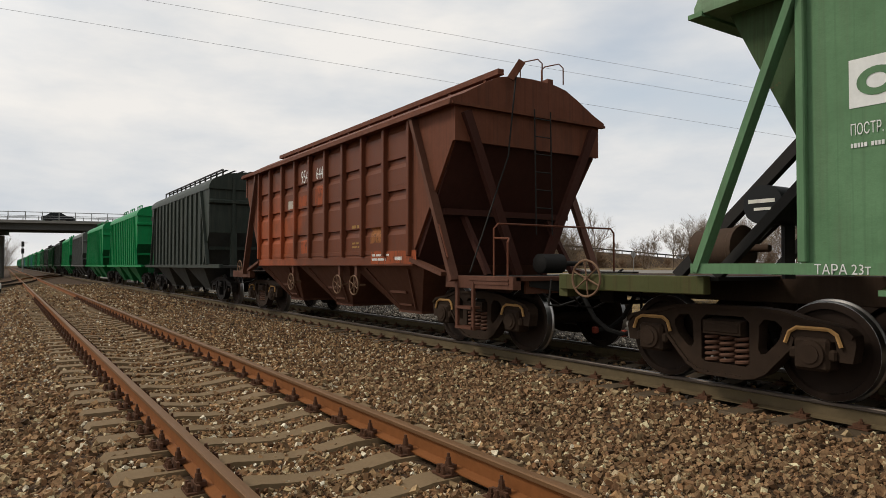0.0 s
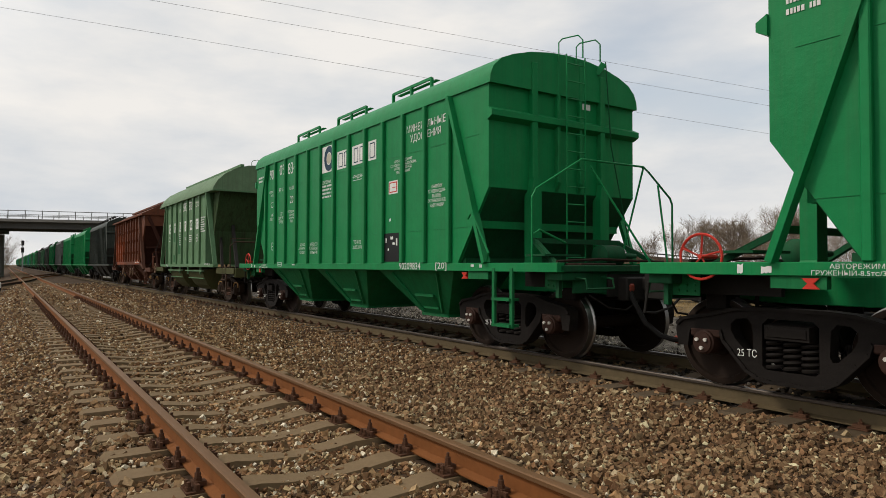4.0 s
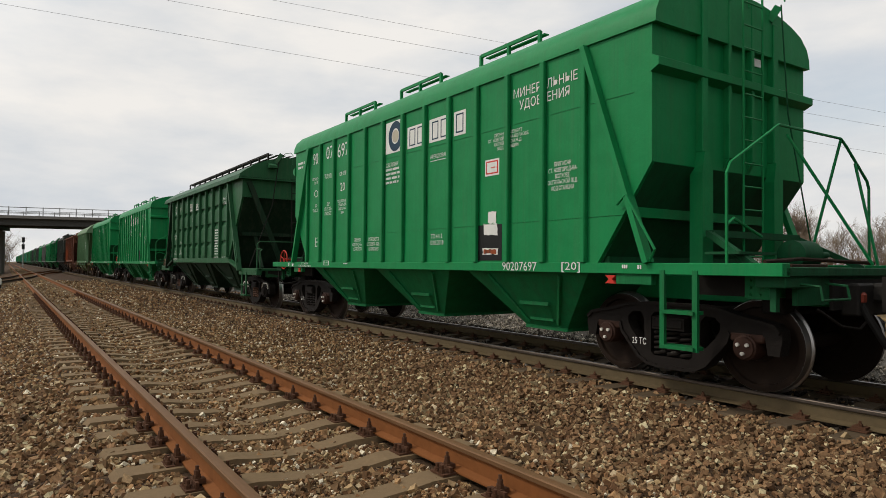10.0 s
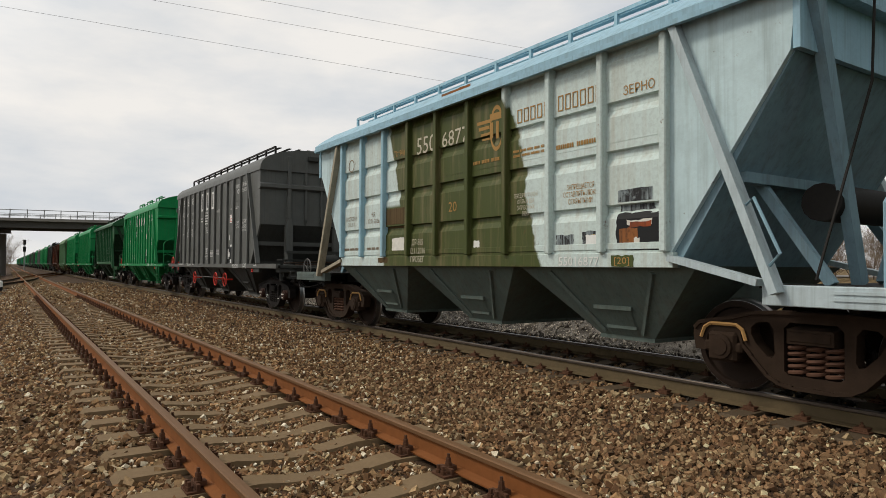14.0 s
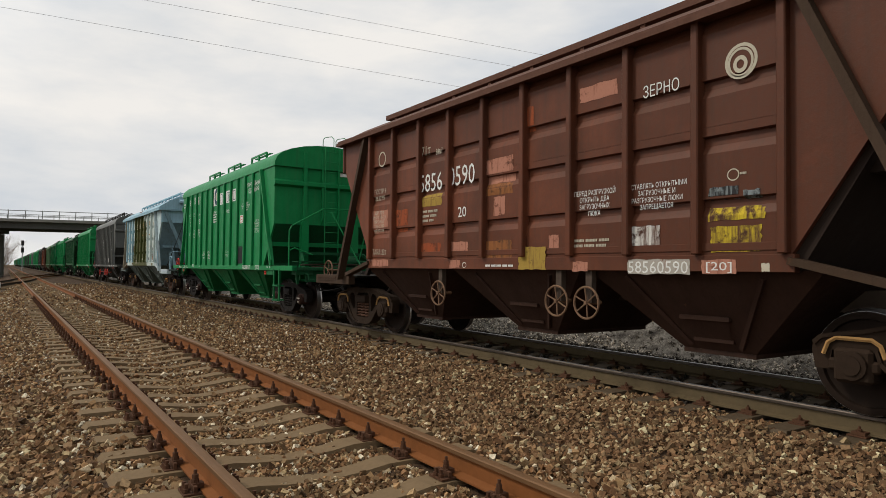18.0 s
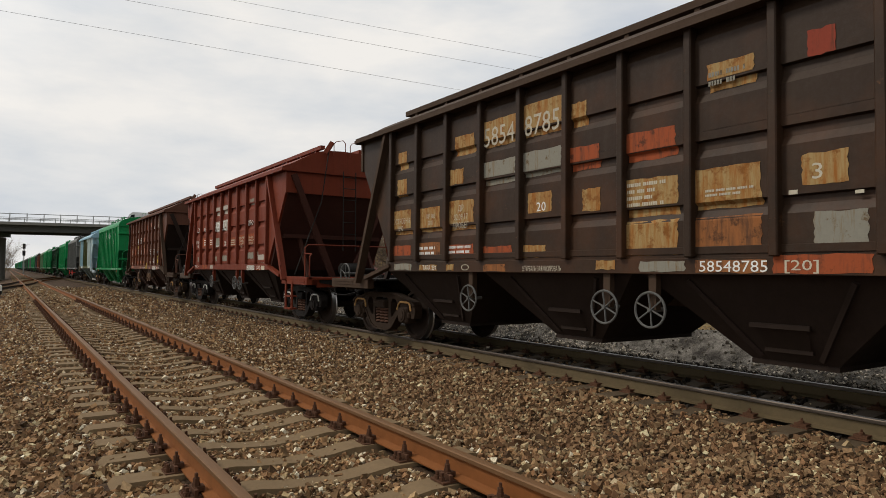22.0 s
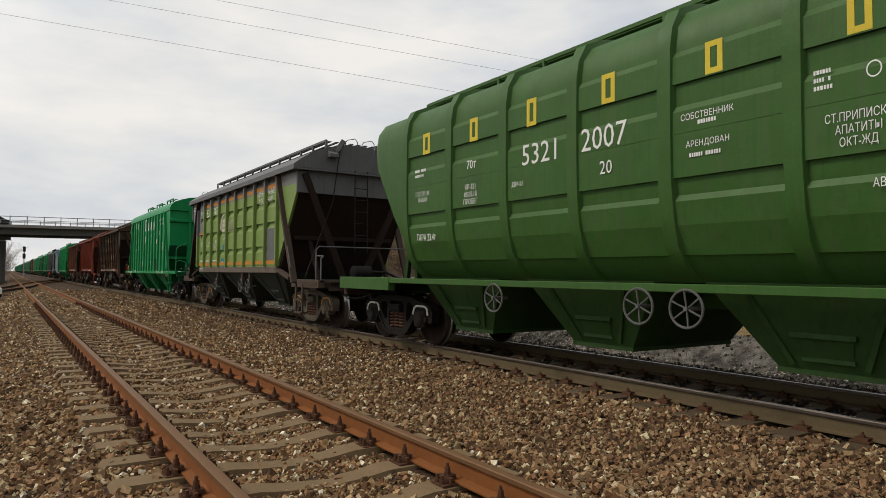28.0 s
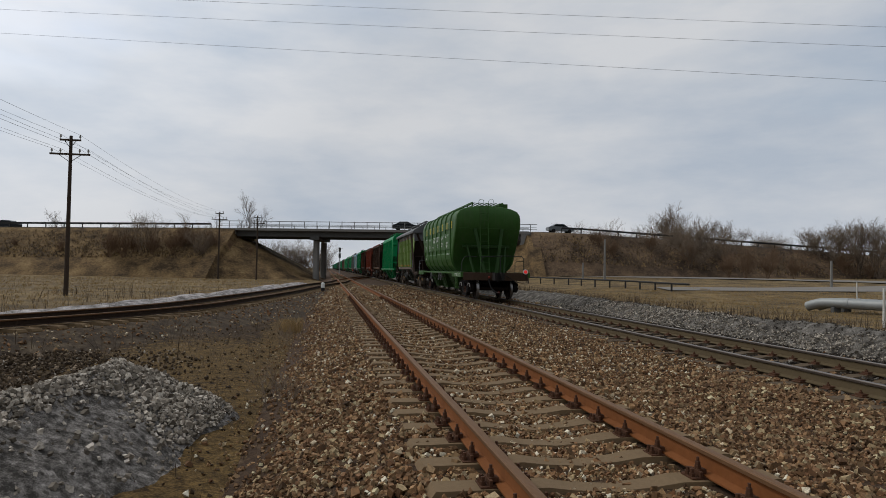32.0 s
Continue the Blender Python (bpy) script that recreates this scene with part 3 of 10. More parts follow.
mossy = np.maximum(mossy, np.clip(1.0 - np.abs(co_[:, 0] + 1.1) / 1.5, 0, 0.8) * (co_[:, 1] > 3) * (co_[:, 1] < 46))
snowy = np.clip(1 - np.abs(-side_sgn - 3.2) / 1.6, 0, 1) * (co_[:, 1] > 12) * (co_[:, 1] < 70) * (dist_b > 1.5)
snowy = np.maximum(snowy, np.clip(1 - np.abs(co_[:, 0] - 13.6) / 1.5, 0, 1) * 0.9)
attr = ground_mesh.color_attributes.new("cover", "FLOAT_COLOR", "POINT")
attr.data.foreach_set("color", np.stack([yardness, mossy, snowy, np.ones_like(mossy)], 1).ravel())
tagged(new("ground", ground_mesh), "brown early spring ground with dry grass, black yard earth and old snow", "ground", kind="structure")

# the bed of broken stone under both tracks
BEDX = [-1.1, -0.75, -0.1, 0.6, 1.0, 1.25, 1.98, 2.7, 3.0, 3.35, 3.7, 4.6, 5.4, 6.2, 6.5, 7.45, 8.4, 9.3, 9.9, 11.2]
BEDZ = [-0.84, -0.72, -0.42, -0.235, -0.222, -0.228, -0.258, -0.228, -0.222, -0.225, -0.25, -0.33, -0.27, -0.215, -0.225, -0.25, -0.225, -0.215, -0.24, -0.74]


def bed_z(x, y):
    return np.interp(x, BEDX, BEDZ) + 0.012 * np.sin(x * 7.1 + y * 2.3) * np.sin(y * 5.3)


bed = part("ballast_bed", sheet("ballast_bed", np.array(BEDX), spaced((-40, 0, 20), (0, 40, 80), (40, 700, 60)), bed_z, M["ballast"]), None)
tagged(bed, "brown crushed stone ballast bed under the two tracks", "ballast", kind="structure")
gb = Geo()
for i in range(len(BRANCH) - 1):
    a, b = BRANCH[i], BRANCH[i + 1]
    d = (b - a).normalized()
    s = Vector((d.y, -d.x, 0))
    if i == 0:
        prev = [a + s * w + Vector((0, 0, z)) for w, z in ((-3.4, -0.86), (-1.5, -0.30), (1.5, -0.30), (3.4, -0.86))]
    cur = [b + s * w + Vector((0, 0, z)) for w, z in ((-3.4, -0.86), (-1.5, -0.30), (1.5, -0.30), (3.4, -0.86))]
    gb.add(prev + cur, [(0, 1, 5, 4), (1, 2, 6, 5), (2, 3, 7, 6)])
    prev = cur
tagged(part("ballast_bed_branch", gb, M["dirt"]), "dark stone ballast under the curved branch track", "ballast", kind="structure")


# ---- rails, sleepers and fastenings ----
RAIL_LOW = [(-0.075, -0.18), (0.075, -0.18), (0.075, -0.168), (0.012, -0.148), (0.009, -0.045), (-0.009, -0.045), (-0.012, -0.148), (-0.075, -0.168)]
RAIL_TOP = [(-0.012, -0.048), (0.012, -0.048), (0.036, -0.036), (0.037, -0.010), (0.030, -0.002), (0, 0), (-0.030, -0.002), (-0.037, -0.010), (-0.036, -0.036)]


def rail(track, x, y0, y1, side, head, kind_label):
    g = Geo().prism([(px + x, pz) for px, pz in RAIL_LOW], 1, y0, y1)
    r = part("rail", g, side, track, kind_label)
    part("rail_head", Geo().prism([(px + x, pz) for px, pz in RAIL_TOP], 1, y0, y1), head, r, "worn running surface")
    return r


def sleeper_geo():
    g, st = Geo(), [(-1.35, .13, -.245), (-1.30, .115, -.185), (-1.0, .115, -.185), (-.5, .115, -.185), (-.32, .105, -.212), (0, .098, -.236), (.32, .105, -.212), (.5, .115, -.185), (1.0, .115, -.185), (1.30, .115, -.185), (1.35, .13, -.245)]
    vs, fs = [], []
    for x, w, z in st:
        vs += [(x, -0.15, -0.40), (x, -w, z), (x, w, z), (x, 0.15, -0.40)]
    for i in range(len(st) - 1):
        for j in range(3):
            fs.append((4 * i + j, 4 * i + 4 + j, 4 * i + 5 + j, 4 * i + 1 + j))
    fs += [(0, 1, 2, 3), tuple(4 * len(st) - 1 - k for k in range(4))]
    return g.add(vs, fs)


def clip_geo():
    """A rail fastening: ribbed plate, clamps, bolts with nuts and spring washers on both sides of the rail."""
    g = Geo().box(-0.19, 0.19, -0.085, 0.085, -0.19, -0.176)
    for s in (-1, 1):
        g.box(s * 0.115 - 0.012, s * 0.115 + 0.012, -0.08, 0.08, -0.176, -0.135)
        g.box(s * 0.085 - 0.035, s * 0.085 + 0.035, -0.035, 0.035, -0.16, -0.128)
        g.lathe([(-0.13, 0.026), (-0.105, 0.026), (-0.105, 0.021), (-0.075, 0.021), (-0.075, 0.012), (-0.045, 0.012)], 6, 2, (s * 0.10, 0, 0))
        g.lathe([(-0.18, 0.024), (-0.15, 0.024), (-0.15, 0.015), (-0.12, 0.015)], 6, 2, (s * 0.165, 0.03, 0))
        g.lathe([(-0.18, 0.024), (-0.15, 0.024), (-0.15, 0.015), (-0.12, 0.015)], 6, 2, (s * 0.165, -0.03, 0))
    return g


def low_clip_geo():
    """A low spring-clip fastening on both sides of the rail."""
    g = Geo().box(-0.17, 0.17, -0.085, 0.085, -0.19, -0.176)
    for s in (-1, 1):
        g.box(s * 0.09 - 0.045, s * 0.09 + 0.045, -0.06, 0.06, -0.178, -0.148)
        g.lathe([(-0.15, 0.024), (-0.125, 0.024), (-0.12, 0.012), (-0.10, 0.012)], 6, 2, (s * 0.105, 0, 0))
    return g


def track(name, label, xc, step, phase, y_end, smat, rside, rhead, clips=clip_geo):
    t = tagged(new(name), label, "railway track", kind="structure")
    for s in (-1, 1):
        rail(t, xc + s * 0.795, -40, 700, rside, rhead, "rusty steel rail")
    sm, cm = shared("sleeper", sleeper_geo, smat), shared("low_clip" if clips is low_clip_geo else "rail_clip", clips, M["clip"])
    k = math.floor((0.4 - phase) / step)
    rest = Geo()
    while phase + k * step < y_end:
        y = phase + k * step
        k += 1
        if y < 62:
            part("sleeper", sm, smat, t, at=T(xc, y, random.uniform(-0.014, 0.002)) @ pose(0, 0, 0, 0, 0, random.uniform(-1.2, 1.2)))
            if y < 34:
                for s in (-1, 1):
                    part("rail_clip", cm, M["clip"], t, at=T(xc + s * 0.795, y, 0))
        else:
            rest.box(xc - 1.35, xc + 1.35, y - 0.11, y + 0.11, -0.4, -0.185)
    tagged(part("far_sleepers", rest, smat, t), kind="stuff")
    return t


track("railway_track_siding", "rusty little-used siding track on concrete sleepers", XA, 0.61, 4.57, 160, M["sleeper"], M["rail_rust"], M["rail_head"])
track("railway_track_main", "main track with polished rails on concrete sleepers", XT, 0.545, 2.95, 160, M["sleeper_oily"], M["rail_grey"], M["rail_bright"], low_clip_geo)


def curved_track(name, label, line, side, head, sleepers=True, y_hide=0):
    t = tagged(new(name), label, "railway track", kind="structure")
    for s in (-0.795, 0.795):
        g, h = Geo(), Geo()
        for prof, geo in ((RAIL_LOW, g), (RAIL_TOP, h)):
            n, vs, fs = len(prof), [], []
            for i, p in enumerate(line):
                d = (line[min(i + 1, len(line) - 1)] - line[max(i - 1, 0)]).normalized()
                w = Vector((d.y, -d.x, 0))
                vs += [p + w * (s + a) + Vector((0, 0, b - 0.004)) for a, b in prof]
                if i:
                    fs += [((i - 1) * n + j, (i - 1) * n + (j + 1) % n, i * n + (j + 1) % n, i * n + j) for j in range(n)]
            geo.add(vs, fs)
        r = part("rail", g, side, t)
        part("rail_head", h, head, r)
    if sleepers:
        acc = 0.0
        for a, b in zip(line, line[1:]):
            acc += (b - a).length
            if acc > 0.6:
                acc -= 0.6
                d = b - a
                part("sleeper", shared("sleeper", sleeper_geo, M["sleeper_far"]), None, t, at=T(b.x, b.y, -0.03) @ pose(0, 0, 0, 0, 0, math.degrees(math.atan2(d.y, d.x)) - 90))
    return t


fine = []
for a, b in zip(BRANCH, BRANCH[1:]):
    k = max(1, int((b - a).length / 0.3))
    fine += [a.lerp(b, j / k) for j in range(k)]
curved_track("railway_track_branch", "dark curved branch track leaving the siding", fine, M["bogie_rust"], M["rail_head"])
CROSS = [Vector((lerp(XA, XT, 0.5 - 0.5 * math.cos(math.pi * k / 24)), 72 + 55 * k / 24, 0)) for k in range(25)]
curved_track("railway_track_crossover", "crossover track between siding and main track", CROSS, M["rail_rust"], M["rail_head"], False)


# ---- loose stones ----
def stones(name, label, pts, sizes, mat, seed, round_=False):
    """Many small angular stones at the points, in one mesh."""
    rng = np.random.default_rng(seed)
    if round_:
        base = np.array([(x, y, z) for z in (-1, 1) for y in (-1, 1) for x in (-1, 1)]) * 0.66
        fb = np.array([(0, 2, 3), (0, 3, 1), (4, 5, 7), (4, 7, 6), (0, 1, 5), (0, 5, 4), (2, 6, 7), (2, 7, 3), (0, 4, 6), (0, 6, 2), (1, 3, 7), (1, 7, 5)])
    else:
        base = np.array([(1, 0, 0), (-1, 0, 0), (0, 1, 0), (0, -1, 0), (0, 0, 1), (0, 0, -1)], float)
        fb = np.array([(0, 2, 4), (2, 1, 4), (1, 3, 4), (3, 0, 4), (2, 0, 5), (1, 2, 5), (3, 1, 5), (0, 3, 5)])
    n, k = len(pts), len(base)
    V = (base[None] * (1 + rng.uniform(-0.36, 0.3, (n, k, 1))) + rng.uniform(-0.14, 0.14, (n, k, 3))) * rng.uniform(0.6, 1.15, (n, 1, 3)) * (sizes[:, None, None] / 2)
    q = rng.normal(size=(n, 4))
    q /= np.linalg.norm(q, axis=1, keepdims=True)
    w, x, y, z = q.T
    R = np.stack([1 - 2 * (y * y + z * z), 2 * (x * y - z * w), 2 * (x * z + y * w), 2 * (x * y + z * w), 1 - 2 * (x * x + z * z), 2 * (y * z - x * w), 2 * (x * z - y * w), 2 * (y * z + x * w), 1 - 2 * (x * x + y * y)], 1).reshape(-1, 3, 3)
    V = np.einsum("nij,nkj->nki", R, V) + pts[:, None]
    F = fb[None] + (np.arange(n) * k)[:, None, None]
    me = bpy.data.meshes.new(name)
    me.vertices.add(n * k)
    me.vertices.foreach_set("co", V.ravel())
    nf = n * len(fb)
    me.loops.add(nf * 3)
    me.loops.foreach_set("vertex_index", F.ravel().astype(np.int32))
    me.polygons.add(nf)
    me.polygons.foreach_set("loop_start", np.arange(nf, dtype=np.int32) * 3)
    me.update(calc_edges=True)
    me.shade_flat()
    me.materials.append(mat)
    return tagged(new(name, me), label, "gravel", kind="stuff")


def scatter(n, x0, x1, y0, y1, seed, keep=None):
    rng = np.random.default_rng(seed)
    p = np.stack([rng.uniform(x0, x1, n), rng.uniform(y0, y1, n)], 1)
    return p[keep(p[:, 0], p[:, 1])] if keep is not None else p


def off_track(x, y):
    """Where stones may lie: not on rails, fastenings or sleepers."""
    ok = np.ones_like(x, bool)
    for xc, st, ph in ((XA, 0.61, 4.57), (XT, 0.545, 2.95)):
        d = np.abs(x - xc)
        on = (np.abs((y - ph + st / 2) % st - st / 2) < 0.135) & (d < 1.37)
        ok &= ~(on & (np.random.default_rng(5).random(len(x)) > np.where(d > 0.42, 0.10, 0.24)))
        ok &= np.abs(d - 0.795) > 0.115
    edge = -0.55 + 0.16 * np.sin(y * 0.9) + 0.1 * np.sin(y * 2.7 + 1)
    return ok & (np.random.default_rng(6).random(len(x)) < np.clip((x - edge) / 0.45 + 0.75, 0.12, 1))


def lay(name, label, n, box, size, seed, mat, round_, zf=bed_z, keep=off_track, near=None):
    p = scatter(n, *box, seed, keep)
    if near is not None:
        d = np.hypot(p[:, 0], p[:, 1])
        p = p[np.random.default_rng(seed + 1).random(len(p)) < np.clip((near / d) ** 1.5, 0, 1)]
    rng = np.random.default_rng(seed + 2)
    s = rng.uniform(*size, len(p)) * (1 + 0.5 * (rng.random(len(p)) > 0.93))
    z = zf(p[:, 0], p[:, 1]) + s * rng.uniform(-0.05, 0.42, len(p))
    return stones(name, label, np.column_stack([p, z]), s, mat, seed + 3, round_)




def bank_z(x, y):
    c = 13.2 + 0.5 * np.sin(y * 0.21) + 0.25 * np.sin(y * 0.83)
    return -0.85 + 0.86 * np.exp(-((x - c) / 1.05) ** 2) + 0.05 * np.sin(x * 4 + y * 2.1) * np.sin(y * 3.1)


def clean_bed(x, y):
    """The brown stone outside the oily, shade-darkened strip of the main track."""
    return off_track(x, y) & (np.random.default_rng(7).random(len(x)) > np.clip((np.minimum(x - 6.35, 11 - x)) / 0.5, 0, 0.93))


def outside_siding(x, y):
    return clean_bed(x, y) & ((np.abs(x - XA) > 0.7) | (np.random.default_rng(12).random(len(x)) < 0.15))


def pink_bed(x, y):
    """Where the pinkish, darker stone lies by the main track and left of the siding, mixed at its edge."""
    return np.random.default_rng(14).random(len(x)) < np.maximum(np.clip((x - 3.0) / 1.4, 0, 1), np.clip((0.9 - x) / 1.0, 0, 0.75))


def oily_shade_bed(x, y):
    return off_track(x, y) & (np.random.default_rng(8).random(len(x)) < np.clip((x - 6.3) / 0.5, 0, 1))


lay("ballast_stones", "loose brown and grey crushed granite along the rails", 66000, (-1.1, 9.6, 1.2, 9.5), (0.028, 0.066), 11, M["stones"], True, keep=lambda x, y: outside_siding(x, y) & ~pink_bed(x, y))
lay("ballast_stones", "loose pinkish crushed granite between the siding and the main track", 66000, (-1.1, 9.6, 1.2, 9.5), (0.028, 0.066), 11, M["stones_pink"], True, keep=lambda x, y: outside_siding(x, y) & pink_bed(x, y))
lay("ballast_stones", "small brown stones trodden in between the siding rails", 16000, (1.28, 2.68, 1.2, 9.5), (0.022, 0.054), 15, M["stones"], True, keep=off_track)
lay("ballast_stones", "loose brown and grey crushed granite along the tracks", 80000, (-1.1, 9.8, 9.5, 26), (0.034, 0.070), 21, M["stones"], False, near=13, keep=clean_bed)
lay("stray_stones", "stray brown stones at the foot of the ballast", 3500, (-2.2, -0.4, 2.5, 26), (0.03, 0.07), 27, M["stones"], False, zf=ground_z, keep=lambda x, y: np.random.default_rng(10).random(len(x)) < np.clip((x + 2.2) / 1.6, 0, 1) ** 2)
lay("oily_ballast", "stones between the main track's rails, dark with oil and painted-in shade", 26000, (6.2, 10.0, 2.5, 30), (0.04, 0.08), 25, M["stones_oily_shade"], False, keep=oily_shade_bed)
lay("ballast_stones", "crushed granite ballast further along the tracks", 26000, (-1.2, 9.8, 26, 62), (0.06, 0.12), 31, M["stones"], False, near=34)
lay("verge_stones", "pale grey stones spilled beside the main track", 26000, (9.7, 12.7, 4, 40), (0.035, 0.085), 45, M["stones_grey"], False, zf=lambda x, y: np.maximum(bank_z(x, y), np.where(x < 11.2, bed_z(x, y), ground_z(x, y))), keep=None)
lay("verge_stones", "grey stones scattered over dirty snow beside the main track", 8000, (9.6, 14.2, 3, 34), (0.035, 0.085), 41, M["stones_dark"], False, zf=lambda x, y: np.maximum(bank_z(x, y), np.where(x < 11.2, bed_z(x, y), ground_z(x, y))), keep=None)


def yard_keep(x, y):
    return x > np.interp(y, BXY[::-1, 1], BXY[::-1, 0]) + 2.0


lay("yard_stones", "pale stones scattered on the black yard earth", 7000, (-12, -1.2, 6, 26), (0.03, 0.075), 55, M["stones_grey"], False, zf=ground_z, keep=lambda x, y: yard_keep(x, y) & (np.random.default_rng(56).random(len(x)) < np.clip((-2.4 - x) / 3.0, 0.03, 0.6)), near=9)
lay("yard_stones", "stones scattered on the dark yard earth", 6000, (-14, -0.9, 3, 34), (0.03, 0.085), 51, M["stones_soil"], False, zf=ground_z, keep=yard_keep, near=10)


def gravel_keep(x, y):
    """A patch of dark gravel behind the heap."""
    q = np.hypot((x + 6.6) / 3.6, (y - 13.2) / 3.2) + 0.12 * np.sin(3.1 * x) * np.sin(2.3 * y)
    return yard_keep(x, y) & (np.random.default_rng(58).random(len(x)) < np.clip(1.5 - 1.25 * q, 0, 1))


lay("yard_gravel", "dark gravel spread over the yard behind the heap", 11000, (-11, -2.6, 9.6, 17.5), (0.04, 0.10), 57, M["stones_soil"], False, zf=ground_z, keep=gravel_keep)


def branch_d(x, y):
    return np.min(np.hypot(x[:, None] - BXY[None, :, 0], y[:, None] - BXY[None, :, 1]), 1)


lay("branch_stones", "brown and grey stones beside the branch track", 26000, (-16, 1.0, 8, 62), (0.05, 0.11), 61, M["stones"], False, zf=lambda x, y: np.interp(branch_d(x, y), [0, 1.5, 3.4], [-0.30, -0.30, -0.86]),
    keep=lambda x, y: (branch_d(x, y) < 2.9) & (np.random.default_rng(62).random(len(x)) < 0.85))

# ---- heap, banks, embankment and bridge ----
def heap_z(x, y):
    """A ploughed ridge along the sidings, rounded at its far end."""
    c = -3.05 + 0.18 * np.sin(y * 0.9) + 0.05 * (y - 7)
    e = np.clip((y - 9.3) / 2.1, 0, 1.2)
    r = 1 - np.sqrt((np.abs(x - c) / (1.5 + 0.12 * np.sin(2.1 * y))) ** 2 + e ** 2)
    h = 0.84 * np.clip(r, 0, 1) ** 0.85
    return np.where(h > 0, -0.80, -1.2) + h + (0.03 * np.sin(x * 5.1 + y * 3.3) * np.sin(y * 4.7 - x * 2.1) + 0.012 * np.sin(x * 17 + y * 5) * np.sin(y * 13)) * (h > 0.04)


heap = part("snow_mound", sheet("snow_heap", spaced((-5.0, -1.0, 90)), spaced((1.5, 11.8, 150)), heap_z, M["snow_grit"]), None)
tagged(heap, "heap of dirty grey ploughed snow mixed with stones", "snow heap")


def heap_keep(x, y):
    c = -3.05 + 0.18 * np.sin(y * 0.9) + 0.05 * (y - 7)
    q = np.random.default_rng(9).random(len(x))
    far = np.clip((y - 7.6 + 0.35 * np.sin(3 * x)) / 1.3, 0, 1)
    return (heap_z(x, y) > -0.70) & (q < np.maximum(np.clip(1.25 - np.abs(x - c + 0.12) / 0.42, 0, 1), far) + 0.05)


lay("heap_stones", "grey stones lying on the crest of the snow heap", 34000, (-4.8, -1.1, 3.0, 11.6), (0.030, 0.076), 61, M["stones_grey"], True, zf=heap_z, keep=heap_keep)


tagged(part("snow_bank", sheet("snow_bank", spaced((11.2, 15.6, 26)), spaced((0, 90, 240)), bank_z, M["snow"]), None), "long low bank of dirty snow beside the main track", "snow bank", kind="structure")


gs = Geo()
rows_ = [BRANCH[i] for i in range(0, len(BRANCH), 1) if 9 < BRANCH[i].y < 66]
SEC = [(-2.0, -0.62), (-2.5, -0.30), (-3.1, -0.17), (-3.8, -0.20), (-4.6, -0.45), (-5.4, -0.75)]
vs, fs = [], []
for i, p in enumerate(rows_):
    q = rows_[min(i + 1, len(rows_) - 1)] - rows_[max(i - 1, 0)]
    s = Vector((q.y, -q.x, 0)).normalized()
    if s.x < 0:
        s = -s
    vs += [p + s * (w + 0.25 * math.sin(0.9 * i + w)) + Vector((0, 0, z + 0.06 * math.sin(1.7 * i + 2 * w))) for w, z in SEC]
    if i:
        fs += [((i - 1) * 6 + k, (i - 1) * 6 + k + 1, i * 6 + k + 1, i * 6 + k) for k in range(5)]
tagged(part("snow_bank_branch", gs.add(vs, fs), M["snow_pale"], None, smooth=True), "low bank of granular old snow along the branch track", "snow bank", kind="structure")


def strip(name, us, section, mat, label, cat, kind="structure"):
    """A body that follows the high road; section is a list of (offset, height over the road, or None for the ground)."""
    g = Geo()
    n, vs, fs = len(section), [], []
    for i, u in enumerate(us):
        for off, z in section:
            p = road_at(u, off)
            vs.append((p.x, p.y, -0.9 if z is None else p.z + z))
        if i:
            fs += [((i - 1) * n + j, (i - 1) * n + j + 1, i * n + j + 1, i * n + j) for j in range(n - 1)]
    return tagged(part(name, g.add(vs, fs), mat, None, smooth=True), label, cat, kind=kind)


def bank_section(h=0.0):
    return [(-17, None), (-12.5, -4.6), (-6.2, -0.7), (-5.2, -0.12), (5.2, -0.12), (6.2, -0.7), (17, None)]


strip("embankment_west", [-400, -260, -180, -130, -100, -80, -65, -52, -44, -38, -34], bank_section(), M["bank"], "road embankment covered in dry brown grass", "embankment")
strip("embankment_east", [13, 18, 22, 30, 40, 55, 75, 100, 130, 165, 210, 280, 400], bank_section(), M["bank_scrub"], "road embankment falling away, covered in scrub", "embankment")


def cone(name, us, section, mat, label):
    """The end of an embankment, falling away under the bridge."""
    g = Geo()
    n, vs, fs = len(section), [], []
    for i, (u, k) in enumerate(us):
        for off, z in section:
            p = road_at(u, off * (0.55 + 0.45 * k))
            vs.append((p.x, p.y, -0.9 + (0 if z is None else (p.z + z + 0.9) * k * 0.86 + 0.12 * math.sin(off * 1.7 + u))))
        if i:
            fs += [((i - 1) * n + j, (i - 1) * n + j + 1, i * n + j + 1, i * n + j) for j in range(n - 1)]
    return tagged(part(name, g.add(vs, fs), mat, None, smooth=True), label, "embankment", kind="structure")


cone("embankment_cone_west", [(-36, 1.14), (-34.2, 1.12), (-33.8, 0.94), (-30, 0.70), (-26, 0.40), (-22, 0.10), (-20.5, 0)], bank_section(), M["bank"], "brown earth slope falling away under the bridge")
cone("embankment_cone_east", [(14, 1.12), (12.4, 1.1), (12, 0.92), (8, 0.66), (4, 0.36), (0, 0.08), (-1.5, 0)], bank_section(), M["bank"], "brown earth slope falling away under the bridge")
strip("high_road", [-400, -260, -180, -130, -100, -70, -40, -34, 16, 30, 55, 100, 165, 280, 400], [(-4.6, -0.06), (-4.6, 0.0), (4.6, 0.0), (4.6, -0.06)], M["asphalt"], "asphalt road on the embankment and bridge", "road")

bridge = tagged(new("road_bridge"), "grey concrete road bridge over the railway with steel railings", "bridge", kind="structure")


